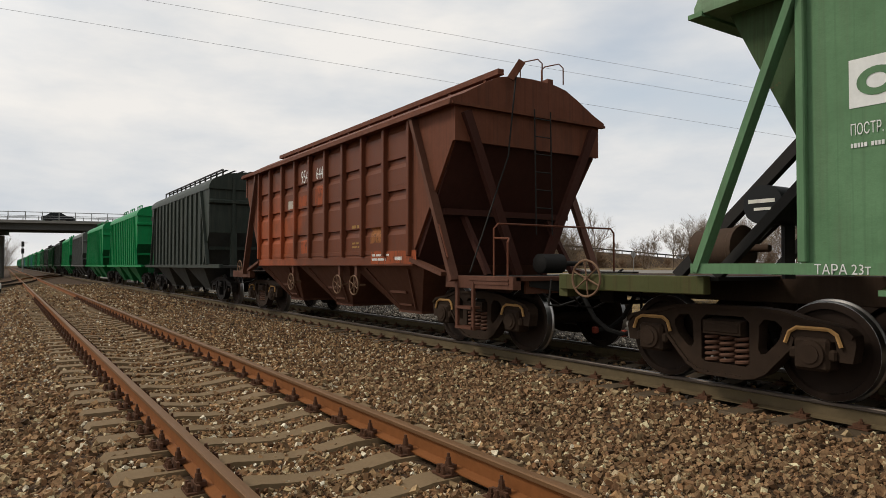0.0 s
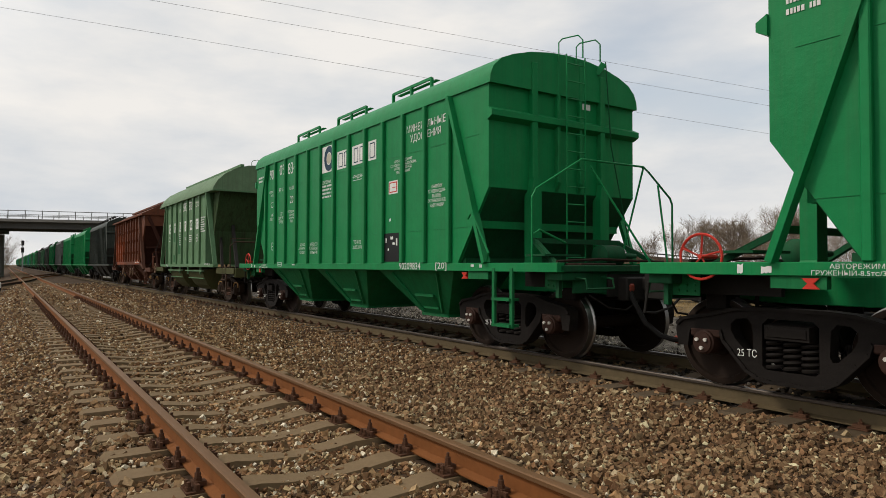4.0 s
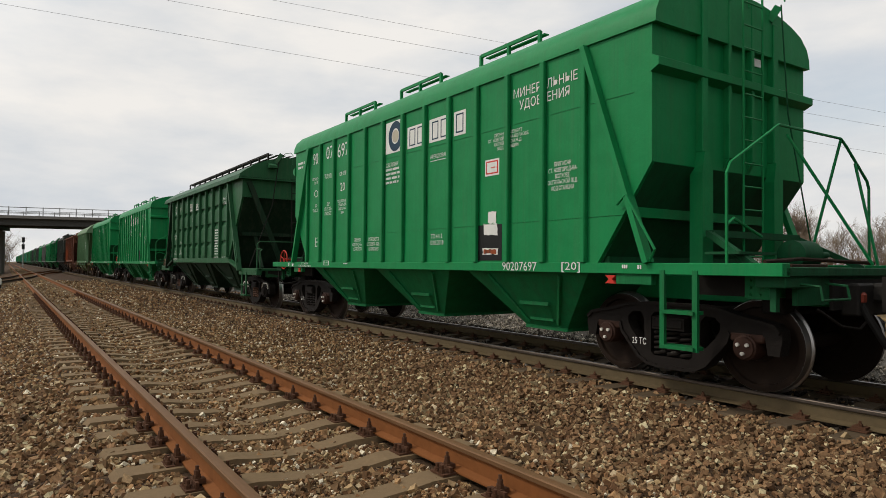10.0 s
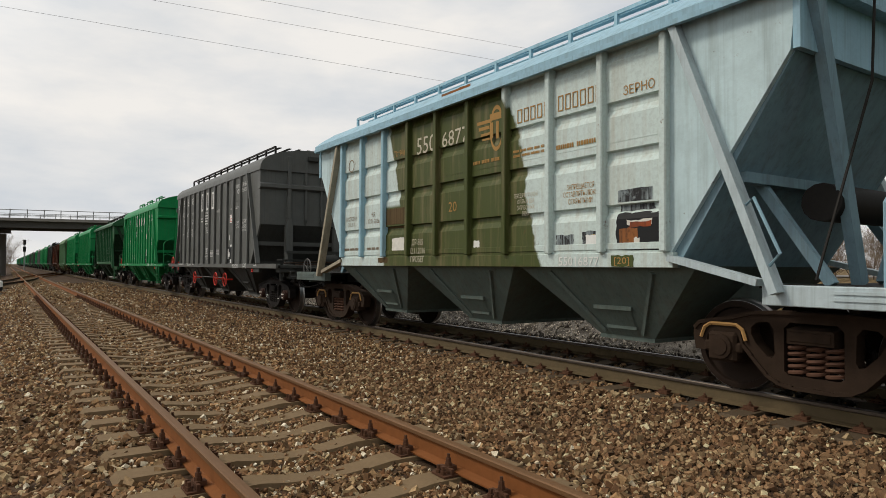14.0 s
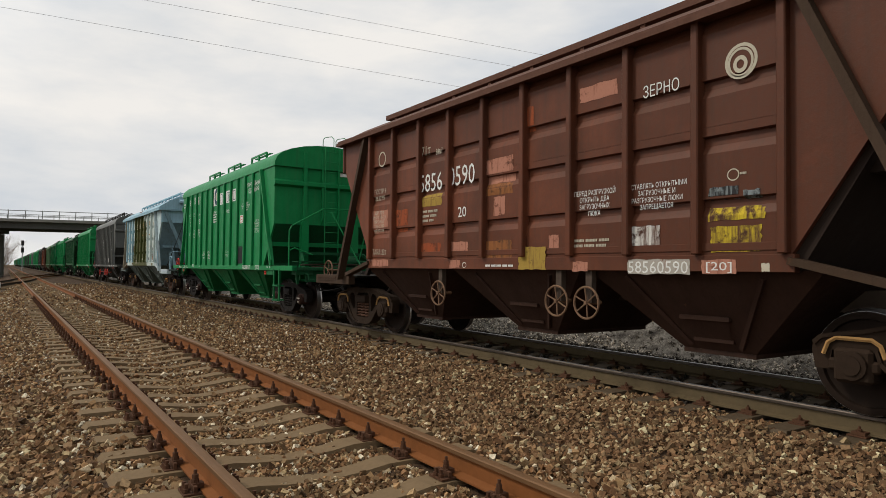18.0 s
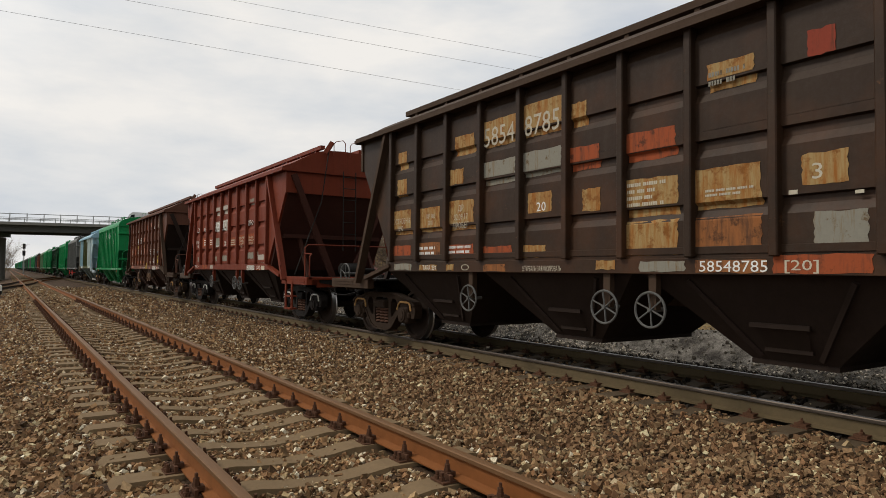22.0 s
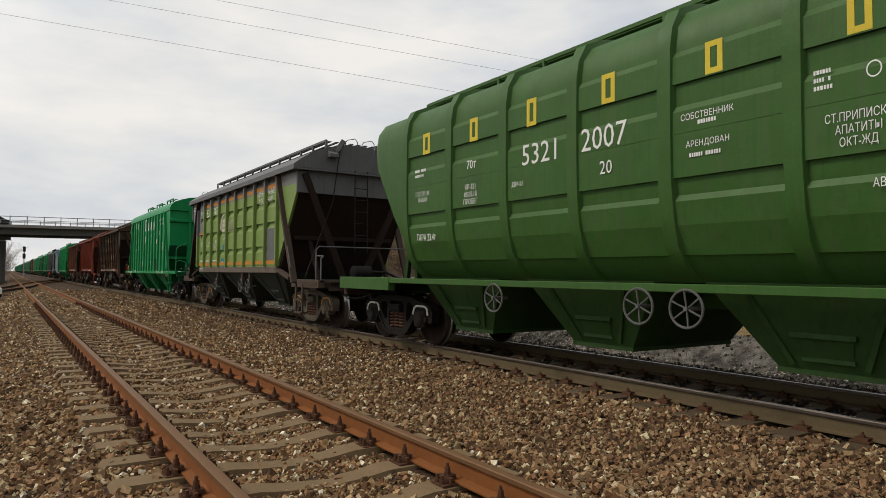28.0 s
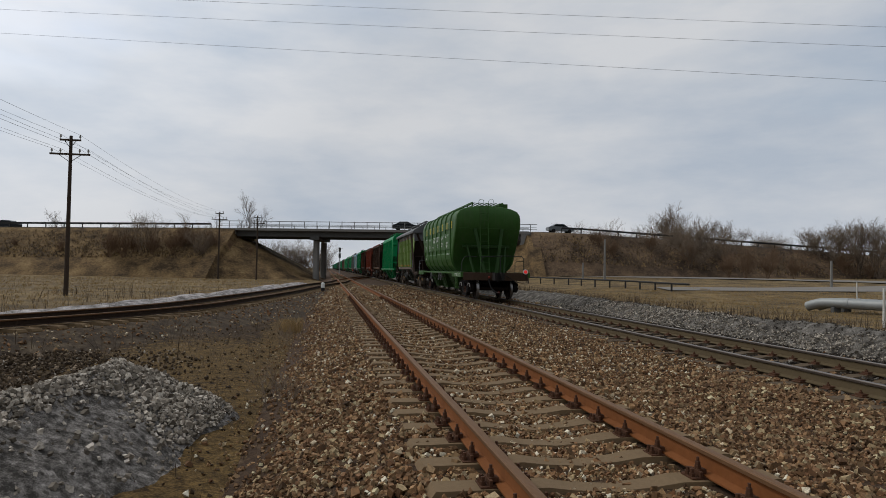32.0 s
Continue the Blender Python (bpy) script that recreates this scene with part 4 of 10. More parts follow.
def along(u0, u1, off0, off1, z0, z1):
    a, b, c, d = road_at(u0, off0), road_at(u1, off0), road_at(u1, off1), road_at(u0, off1)
    return [(p.x, p.y, p.z + z) for z in (z0, z1) for p in (a, b, c, d)], [(0, 1, 2, 3), (7, 6, 5, 4), (0, 4, 5, 1), (1, 5, 6, 2), (2, 6, 7, 3), (3, 7, 4, 0)]


part("deck", Geo().add(*along(-36, 13, -5.4, 5.4, -0.38, -0.04)), M["concrete"], bridge, "pale concrete deck edge")
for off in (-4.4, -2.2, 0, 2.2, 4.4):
    part("girder", Geo().add(*along(-34, 12, off - 0.3, off + 0.3, -1.3, -0.384)), M["concrete_dark"], bridge, "dark concrete girder")
for s in (-1, 1):
    for h, w in ((1.12, 0.045), (0.62, 0.03), (0.32, 0.03)):
        part("railing_bar", Geo().add(*along(-37, 14, s * 5.25 - w, s * 5.25 + w, h - w, h + w)), M["rail_white"], bridge)
    for k in range(26):
        u = -37 + 2 * k
        part("railing_post", Geo().add(*along(u - 0.05, u + 0.05, s * 5.25 - 0.05, s * 5.25 + 0.05, -0.04, 1.1)), M["rail_white"], bridge)
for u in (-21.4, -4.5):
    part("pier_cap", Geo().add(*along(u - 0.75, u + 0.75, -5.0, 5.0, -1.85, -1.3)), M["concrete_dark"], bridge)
    for off in (-3.2, 3.2):
        p = road_at(u, off)
        part("pier_column", Geo().lathe([(-0.9, 0.52), (p.z - 1.95, 0.5)], 14, 2, (p.x, p.y, 0)), M["concrete"], bridge, smooth=True)
for u0, u1 in ((-37, -34), (11.5, 14)):
    part("abutment", Geo().add(*along(u0, u1, -5.3, 5.3, -3.2, -0.40)), M["concrete"], bridge)


def guard_rail(u0, u1, off, n):
    g = tagged(new("guard_rail"), "weathered steel guard rail beside the high road", "guard rail", kind="structure")
    bar = Geo()
    us = [lerp(u0, u1, k / n) for k in range(n + 1)]
    for a, b in zip(us, us[1:]):
        p, q = road_at(a, off, 0.62), road_at(b, off, 0.62)
        bar.beam(p, q, 0.08, 0.3)
    part("rail_beam", bar, M["guard"], g)
    for u in us:
        p = road_at(u, off)
        part("post", Geo().box(p.x - 0.07, p.x + 0.07, p.y - 0.07, p.y + 0.07, p.z - 0.3, p.z + 0.6), M["guard"], g)


guard_rail(-150, -38, -5.0, 38)
guard_rail(18, 175, -5.0, 50)

# low road and verge beyond the main track
g = Geo()
vs, fs = [], []
LANES = ([(16, 97, 2.5), (28, 95, 3), (40, 92, 3), (50, 89, 4), (62, 84, 6), (80, 77, 6), (110, 62, 6), (180, 30, 6)], [(20, 62, 2.5), (32, 63, 3.5), (44, 66, 4.5), (54, 71, 6), (62, 77.6, 7.6), (76, 80, 3), (90, 84, 2)])
for lane in LANES:
    o = len(vs)
    for i, (u, d, w) in enumerate(lane):
        for k in (-1, -0.33, 0.33, 1):
            p = FWD * (d + w * k) + RGT * u
            vs.append((p.x, p.y, float(ground_z(np.array(p.x), np.array(p.y))) + 0.09 + 0.01 * (o > 0)))
        if i:
            fs += [(o + 4 * i - 4 + k, o + 4 * i - 3 + k, o + 4 * i + 1 + k, o + 4 * i + k) for k in range(3)]
tagged(part("low_road", g.add(vs, fs), M["asphalt"]), "pale dry asphalt road at the foot of the embankment", "road", kind="structure")

pipe_line = tagged(new("heating_pipe"), "pair of insulated grey pipes lying above the grass", "pipe")
PA, PB = Vector((26.5, 31.5, -0.10)), Vector((38.0, -6.0, -0.10))
for k, w in enumerate((-0.45, 0.45)):
    d = (PB - PA).normalized()
    o = Vector((d.y, -d.x, 0)) * w
    pts = [PA + o + Vector((0, 0, -0.26)) - d * 0.75, PA + o + Vector((0, 0, -0.16)) - d * 0.5, PA + o + Vector((0, 0, -0.03)), PA + o + d * 0.5] + [PA + o + d * (2 + 3 * j) for j in range(13)]
    part("pipe_run", Geo().tube(pts, 0.26, 14), M["pipe"], pipe_line, smooth=True)
    for j in range(6):
        c = PA + o + d * (0.8 + 7 * j)
        part("support_block", Geo().box(c.x - 0.22, c.x + 0.22, c.y - 0.12, c.y + 0.12, -0.9, -0.30, 0.02), M["concrete_dark"], pipe_line)
    for j in range(8):
        c = PA + o + d * (1.5 + 5 * j)
        part("pipe_band", Geo().tube([c - d * 0.05, c + d * 0.05], 0.28, 14), M["pipe"], pipe_line, smooth=True)


# ---- poles and wires ----
def telegraph_pole(name, label, x, y, z, h, arms=True, mat="wood", r=0.13):
    p = tagged(new(name), label, "pole")
    p.location = (x, y, z)
    part("shaft", Geo().tube([(0, 0, -0.4), (0, 0, h)], r, 10, r1=r * 0.65), M[mat], p, smooth=True)
    if arms:
        for dz, half, n in ((0.25, 0.55, 2), (1.05, 1.05, 4)):
            part("crossarm", Geo().box(-half, half, -0.12, -0.04, h - dz - 0.05, h - dz + 0.05), M["wood"], p)
            part("brace", Geo().beam((-half * 0.6, -0.08, h - dz), (0, -0.08, h - dz - 0.45), 0.03, 0.03).beam((half * 0.6, -0.08, h - dz), (0, -0.08, h - dz - 0.45), 0.03, 0.03), M["steel_dark"], p)
            for k in range(n):
                xx = lerp(-half * 0.92, half * 0.92, k / (n - 1)) if n == 2 else (-0.95, -0.5, 0.5, 0.95)[k]
                part("insulator", Geo().lathe([(h - dz + 0.05, 0.02), (h - dz + 0.14, 0.02), (h - dz + 0.14, 0.055), (h - dz + 0.22, 0.06), (h - dz + 0.24, 0.04), (h - dz + 0.3, 0.035), (h - dz + 0.32, 0.0)], 8, 2, (xx, -0.08, 0)), M["porcelain"], p, "pale porcelain insulator", smooth=True)
    return p


POLES = [(-13.2, -14, -0.5, 9.0), (-14.4, 40.0, -0.5, 9.0), (-14.8, 95, -0.4, 9.2), (-10.0, 98, -0.4, 9.0)]
for x, y, z, h in POLES:
    telegraph_pole("telegraph_pole", "dark wooden telegraph pole with two crossarms and insulators", x, y, z, h)
wires = tagged(new("telegraph_wires"), "thin telegraph wires strung between wooden poles", "wire")
for (x0, y0, z0, h0), (x1, y1, z1, h1) in zip(POLES, POLES[1:3]):
    for dz, xs in ((0.25, (-0.5, 0.5)), (1.05, (-0.95, -0.5, 0.5, 0.95))):
        for xx in xs:
            pts = []
            for k in range(15):
                t = k / 14
                pts.append((lerp(x0, x1, t) + xx, lerp(y0, y1, t) - 0.08, lerp(z0 + h0, z1 + h1, t) - dz + 0.3 - 0.7 * 4 * t * (1 - t)))
            part("wire", Geo().tube(pts, 0.007, 3), M["steel_dark"], wires)
power = tagged(new("power_line"), "high power line conductors crossing over the railway", "wire")
WD = Vector((0.918, -0.385, 0))
for y0, z0, fall in ((40.0, 14.34, 0.109), (41.0, 16.41, 0.107), (42.0, 17.92, 0.110)):
    pts = []
    for k in range(41):
        s = -150 + 300 * k / 40
        pts.append((WD.x * s, y0 + WD.y * s, z0 - fall * s + 0.00006 * s * s))
    part("conductor", Geo().tube(pts, 0.0085, 3), M["steel_dark"], power)

mk = tagged(new("marker_post"), "short black and white marker post beside the siding", "marker post")
mk.location = (-0.3, 46.5, -0.35)
part("base", Geo().lathe([(0, 0.13), (0.28, 0.13)], 10, 2), M["ink"], mk)
part("cap", Geo().lathe([(0.28, 0.13), (0.58, 0.13), (0.64, 0.06), (0.65, 0)], 10, 2), M["white"], mk, "white painted top")
sg = tagged(new("railway_signal"), "tall railway light signal on a mast", "signal")
sg.location = (3.1, 168, -0.2)
part("mast", Geo().tube([(0, 0, 0), (0, 0, 6.4)], 0.09, 8), M["rail_white"], sg)
for z in (4.6, 6.1):
    part("signal_head", Geo().box(-0.28, 0.28, -0.12, 0.12, z - 0.55, z + 0.55, 0.06), M["ink"], sg)
part("ladder", Geo().box(-0.2, -0.17, 0.2, 0.23, 0, 5.6).box(0.17, 0.2, 0.2, 0.23, 0, 5.6), M["rail_white"], sg)
for x, y, h in ((34.5, 78.5, 6.0), (52, 61, 3.4), (31.8, 79, 3.0)):
    telegraph_pole("concrete_post", "slim grey concrete post in the grass", x, y, -0.5, h, False, "concrete", 0.16)
for x, y in ((37.6, 41.7), (20.5, 21.5), (41, 40), (47, 30)):
    telegraph_pole("marker_pole", "thin pale marker pole in the grass", x, y, -0.6, 1.5, False, "chalk", 0.06)


barrier = tagged(new("road_barrier"), "low steel barrier on posts beside the lower road", "barrier")
BAR = [Vector((24.0, 82.0, 0)), Vector((26.5, 70.0, 0)), Vector((28.5, 60.0, 0)), Vector((30.5, 52.0, 0))]
for p in BAR:
    p.z = float(ground_z(np.array(p.x), np.array(p.y))) + 0.72
part("rail_beam", Geo().tube(BAR, 0.09, 6), M["guard"], barrier)
for a, b in zip(BAR, BAR[1:]):
    for k in range(4):
        p = a.lerp(b, k / 4)
        part("post", Geo().box(p.x - 0.06, p.x + 0.06, p.y - 0.06, p.y + 0.06, p.z - 1.0, p.z), M["guard"], barrier)


def road_sign(x, y):
    g = tagged(new("road_sign"), "diamond road sign on a grey post, seen from behind", "road sign")
    g.location = (x, y, float(ground_z(np.array(x), np.array(y))))
    part("post", Geo().tube([(0, 0, -0.3), (0, 0, 3.0)], 0.05, 8), M["concrete"], g)
    part("sign_plate", Geo().prism([(0, 2.2), (0.5, 2.7), (0, 3.2), (-0.5, 2.7)], 1, -0.015, 0.015), M["rail_white"], g, "grey back of the diamond plate")


road_sign(82 * math.sin(radians(49.7)), 82 * math.cos(radians(49.7)))


# ---- trees and scrub ----
def grow(rng, base, d, length, r, depth, limbs, twigs, spread):
    """Adds a branch and its side branches as lists of points."""
    pts = [Vector(base)]
    d = Vector(d).normalized()
    n = 4 if depth else 3
    for k in range(n):
        d = (d + Vector(rng.uniform(-1, 1, 3)) * 0.16 + Vector((0, 0, 0.13))).normalized()
        pts.append(pts[-1] + d * (length / n))
    (limbs if depth > 1 else twigs).append((pts, r, r * 0.5))
    if depth == 0:
        return
    for k in range(rng.integers(*((5, 7) if depth > 1 else (5, 8)))):
        t = rng.uniform(0.3, 1.0)
        i = min(n - 1, int(t * n))
        p = pts[i].lerp(pts[i + 1], t * n - i)
        a = rng.uniform(0, 2 * math.pi)
        o = d.orthogonal().normalized()
        o = o * math.cos(a) + d.cross(o) * math.sin(a)
        grow(rng, p, d * rng.uniform(0.5, 1.0) + o * spread, length * rng.uniform(0.42, 0.68), r * 0.5, depth - 1, limbs, twigs, spread)


def tree_meshes(seed, h, r, stems=1, depth=4, spread=0.75, bark="bark", twig="twig", thick=0.014):
    rng = np.random.default_rng(seed)
    limbs, twigs = [], []
    for s in range(stems):
        a = 2 * math.pi * s / stems + rng.uniform(-0.5, 0.5)
        lean = 0.0 if stems == 1 else rng.uniform(0.12, 0.55)
        grow(rng, (0.12 * math.cos(a) * (stems > 1), 0.12 * math.sin(a) * (stems > 1), -0.2), (lean * math.cos(a), lean * math.sin(a), 1), h * (0.62 if stems == 1 else rng.uniform(0.45, 0.7)), r, depth, limbs, twigs, spread)
    a, b = Geo(), Geo()
    for pts, r0, r1 in limbs:
        a.tube(pts, max(r0, thick), 5, r1=max(r1, thick))
    for pts, r0, r1 in twigs:
        b.tube(pts[:1] + pts[-1:] if len(pts) < 3 else [pts[0], pts[2], pts[-1]], max(r0, thick) * 0.9, 3, r1=thick * 0.6)
    return a.mesh("limbs", M[bark]), b.mesh("crown", M[twig]), max(q[2] for q in b.v)


KINDS = [(tree_meshes(101, 9.5, 0.11, 5, 4, 0.6, thick=0.0065), "bare deciduous tree with a fan-shaped crown", "tree", "trunk"),
         (tree_meshes(102, 10.5, 0.13, spread=0.50, thick=0.0065), "bare slender tree with upright branches", "tree", "trunk"),
         (tree_meshes(103, 6.0, 0.045, 8, 3, 0.62, thick=0.007), "bare many-stemmed brown bush", "bush", "trunk"),
         (tree_meshes(104, 5.0, 0.05, 9, 3, 0.6, "twig_red", "twig_red", 0.010), "dense reddish brown bare scrub", "bush", "trunk")]


def plant(kind, x, y, s, z=None, tall=None):
    (a, b, top), label, cat, stem = KINDS[kind]
    s = s if tall is None else tall / top
    t = tagged(new("bare_tree" if cat == "tree" else "bare_bush"), label, cat)
    t.matrix_basis = pose(x, y, float(ground_z(np.array(x), np.array(y))) if z is None else z, 0, 0, random.uniform(0, 360)) @ Matrix.Diagonal((s, s, s, 1))
    part(stem, a, None, t)
    part("crown", b, None, t)


def polar(az, d):
    return d * math.sin(radians(az)), d * math.cos(radians(az))


# beyond the main track, round from the embankment to the far right
for kind, az, d, h in ((0, 39.4, 131, 9.5), (0, 40.7, 129, 10.6), (0, 42.1, 130, 10.8), (0, 43.4, 128, 10.2), (2, 44.6, 128, 8.5), (1, 46.7, 126, 12.2), (2, 50.6, 122, 6.2), (1, 50.9, 120, 7.4), (2, 36.5, 136, 8.0), (2, 37.3, 137, 8.6), (0, 35.6, 138, 8.2),
                       (1, 52.8, 118, 8.4), (2, 53.6, 116, 8.0), (1, 54.4, 118, 9.2), (0, 55.4, 114, 9.8), (3, 56.0, 84, 6.4), (2, 56.8, 112, 9.6), (0, 57.8, 112, 9.8), (1, 58.6, 112, 8.8), (2, 59.6, 116, 7.4), (0, 61.5, 108, 11.6), (0, 62.3, 111, 10.4), (2, 60.6, 110, 6.8),
                       (1, 64.2, 110, 8.6), (2, 65.4, 104, 7.4), (1, 66.6, 106, 9.0), (2, 67.6, 102, 8.2), (0, 68.8, 104, 9.6), (2, 70.0, 100, 8.0), (1, 71.2, 102, 9.2), (0, 72.6, 104, 9.8), (2, 74.0, 98, 8.4), (1, 75.5, 100, 9.2), (0, 77.2, 100, 9.8), (2, 78.8, 92, 8.6),
                       (0, 30.0, 114, 8.6), (0, 29.2, 116, 9.6), (2, 28.2, 112, 8.2), (0, 31.0, 115, 9.8), (2, 32.2, 114, 8.4), (3, 33.4, 108, 5.2), (2, 27.0, 110, 6.5), (3, 34.6, 106, 5.0), (3, 24.8, 106, 4.2), (3, 36.2, 108, 5.0), (3, 38.0, 110, 4.6)):
    plant(kind, *polar(az, d), 1, None, h)
for u, off, kind, s, dz in ((22, 9, 2, 1.1, -4), (27, 9, 2, 1.1, -4), (31, 10, 3, 1.4, -4), (36, 9, 2, 1.2, -4), (-70, 9, 1, 0.75, -4.5), (-36, 9, 1, 1.05, -5), (62, 9, 2, 1.3, -4), (90, 9, 0, 0.8, -4), (97, 10, 2, 1.4, -4), (-45, -11.5, 2, 1.2, -5.5), (-40, -10, 3, 1.1, -4.5), (-37, -12, 2, 1.0, -6), (-36, -10, 3, 0.9, -4.4)):
    p = road_at(u, off, dz)
    plant(kind, p.x, p.y, s, p.z)
for u, off, k, s in ((-88, -12, 3, 0.5), (-29, 13, 2, 1.1), (-27, 15, 3, 1.2), (-25, 20, 2, 1.1), (-30, 17, 3, 1.3), (-33, 15, 2, 1.2), (-26, 26, 3, 1.2), (26, -12, 3, 0.7), (48, -10, 3, 0.8), (58, -11, 3, 0.9), (66, -11, 3, 0.9), (76, -11, 3, 0.9), (84, -11, 3, 0.9), (95, -11, 3, 0.9), (30, -11, 3, 0.8), (38, -11, 3, 0.8)):
    p = road_at(u, off)
    plant(k, p.x, p.y, s, -0.6 if abs(off) > 10.9 else 1.5)


rt = random.Random(44)
for k in range(16):           # low thicket beyond the main track
    az = rt.uniform(58, 78)
    plant(rt.choice((2, 3, 3)), *polar(az, rt.uniform(94, 118)), 1, None, rt.uniform(4.0, 6.5))
for k in range(14):           # trees and scrub behind the falling road
    u = rt.choice((rt.uniform(33, 55), rt.uniform(80, 108), rt.uniform(58, 80)))
    p = road_at(u, rt.uniform(8, 14), -4.2)
    plant(rt.choice((0, 2, 2, 1)) if u < 56 or u > 79 else 2, p.x, p.y, rt.uniform(0.85, 1.15) * (1.1 if u > 79 else 0.95), p.z)
for k in range(20):           # scrub on its near slope
    u = rt.uniform(22, 110)
    off = rt.uniform(-13, -7)
    p = road_at(u, off)
    plant(rt.choice((2, 3, 3)), p.x, p.y, rt.uniform(0.5, 0.85), max(-0.7, p.z - 0.7 - (-off - 6.2) * 0.62))


def tufts(name, label, pts, hgt, mat, seed, blades=5, w=0.012):
    rng = np.random.default_rng(seed)
    n = len(pts) * blades
    b = np.repeat(pts, blades, 0) + np.column_stack([rng.normal(0, 0.06, (n, 2)), np.zeros(n)])
    a = rng.uniform(0, 2 * np.pi, n)
    h = rng.uniform(*hgt, n)
    lean = rng.normal(0, 0.28, (n, 2)) * h[:, None]
    s = np.column_stack([np.cos(a), np.sin(a), np.zeros(n)]) * w
    tip = b + np.column_stack([lean, h])
    mid = b + np.column_stack([lean * 0.35, h * 0.6])
    V = np.stack([b - s, b + s, mid + s * 0.7, mid - s * 0.7, tip], 1).reshape(-1, 3)
    i = (np.arange(n) * 5)[:, None]
    me = bpy.data.meshes.new(name)
    me.from_pydata(V.tolist(), [], (i + np.array([[0, 1, 2, 3]])).tolist() + (i + np.array([[3, 2, 4]])).tolist())
    me.materials.append(mat)
    return tagged(new(name, me), label, "grass", kind="stuff")


def on_ground(p):
    return np.column_stack([p, ground_z(p[:, 0], p[:, 1]) - 0.03])


def grass_keep(x, y):
    return x < np.interp(y, BXY[::-1, 1], BXY[::-1, 0]) - 4.5


def on_slope(n, u0, u1, seed):
    """Points on the near slope of the embankment."""
    rng = np.random.default_rng(seed)
    out = []
    for u, q in zip(rng.uniform(u0, u1, n), rng.random(n)):
        p = road_at(u, -13.0 + 7.0 * q)
        out.append((p.x, p.y, p.z - 4.9 + 4.2 * q - 0.1))
    return np.array(out)


tufts("dry_grass", "dry brown grass on the road embankment", on_slope(5200, -130, -35, 81), (0.15, 0.5), M["stalk"], 82, 5, 0.03)
tufts("dry_grass", "pale dry grass on the road embankment", on_slope(4200, -130, -35, 83), (0.12, 0.4), M["straw"], 84, 5, 0.03)
tufts("dry_grass", "dry grass on the falling embankment", on_slope(4200, 14, 110, 85), (0.15, 0.5), M["stalk"], 86, 5, 0.03)
tufts("dry_grass", "pale dry grass on the falling embankment", on_slope(2600, 14, 110, 87), (0.12, 0.4), M["straw"], 88, 5, 0.03)
for u, q, s_ in ((-84, 0.5, 0.3), (-76, 0.7, 0.25), (-66, 0.4, 0.3), (-58, 0.2, 0.45), (-52, 0.5, 0.3), (-47, 0.15, 0.6), (-44, 0.1, 0.7), (-41, 0.12, 0.75), (-95, 0.3, 0.35), (-110, 0.5, 0.3), (-50, 0.02, 0.85), (-48, 0.0, 0.9), (-36, 0.5, 0.28), (-33, 0.35, 0.3), (-29.5, 0.15, 0.3)):
    p = road_at(u, -13.0 + 7.0 * q)
    plant(3, p.x, p.y, s_, p.z - 4.9 + 4.2 * q - 0.2)
tufts("dry_grass", "pale dry grass beyond the branch track", on_ground(scatter(9000, -60, 0, 14, 95, 71, grass_keep)), (0.06, 0.22), M["straw"], 72, 5, 0.012)
tufts("dry_grass", "pale dry grass beyond the main track", on_ground(scatter(15000, 15.5, 46, 4, 62, 73)), (0.04, 0.13), M["straw"], 74, 5, 0.012)
tufts("weed_stalks", "dead brown weed stalks along the snow bank", on_ground(scatter(1500, 15.0, 19.5, 18, 70, 75)), (0.25, 0.8), M["stalk"], 76, 2, 0.009)
tufts("weed_stalks", "dead weed stalks beside the branch track", on_ground(scatter(300, -16, -2, 14, 48, 77)), (0.25, 0.8), M["stalk"], 78, 3, 0.008)
tufts("yard_grass", "dry weeds at the foot of the ballast", on_ground(scatter(320, -2.6, -0.5, 5, 34, 89)), (0.04, 0.20), M["stalk"], 90, 3, 0.004)
tufts("yard_grass", "sparse dry grass on the yard earth", on_ground(scatter(2600, -4.2, -0.9, 9, 24, 79)), (0.015, 0.06), M["stalk"], 80, 5, 0.006)
tufts("yard_grass", "matted straw-coloured grass on the mossy yard earth", on_ground(scatter(1500, -4.6, -1.0, 8.5, 19, 91)), (0.02, 0.07), M["straw"], 92, 4, 0.004)
tufts("yard_grass", "pale tuft of dry grass beside the switch", on_ground(scatter(26, -1.5, -0.9, 21.6, 22.4, 93)), (0.2, 0.6), M["straw"], 94, 7, 0.010)
sa, sb, _ = tree_meshes(105, 1.5, 0.012, 3, 2, 0.5, thick=0.004)
for x, y, s in ((-0.75, 9.9, 0.75), (-0.62, 10.4, 0.5), (-3.0, 15.8, 0.6), (-5.6, 14.5, 0.5), (-0.9, 17.5, 0.6), (-1.2, 18.3, 0.5), (-4.2, 19.5, 0.7)):
    t = tagged(new("dead_sapling"), "thin bare sapling growing from the yard earth", "sapling")
    t.matrix_basis = pose(x, y, float(ground_z(np.array(x), np.array(y))), 0, 0, 40 * x) @ Matrix.Diagonal((s, s, s, 1))
    part("trunk", sa, None, t)
    part("crown", sb, None, t)

# ---- wagons: x across, y ahead, z = 0 at the rail head, origin amid the wagon ----
WR = 0.4785


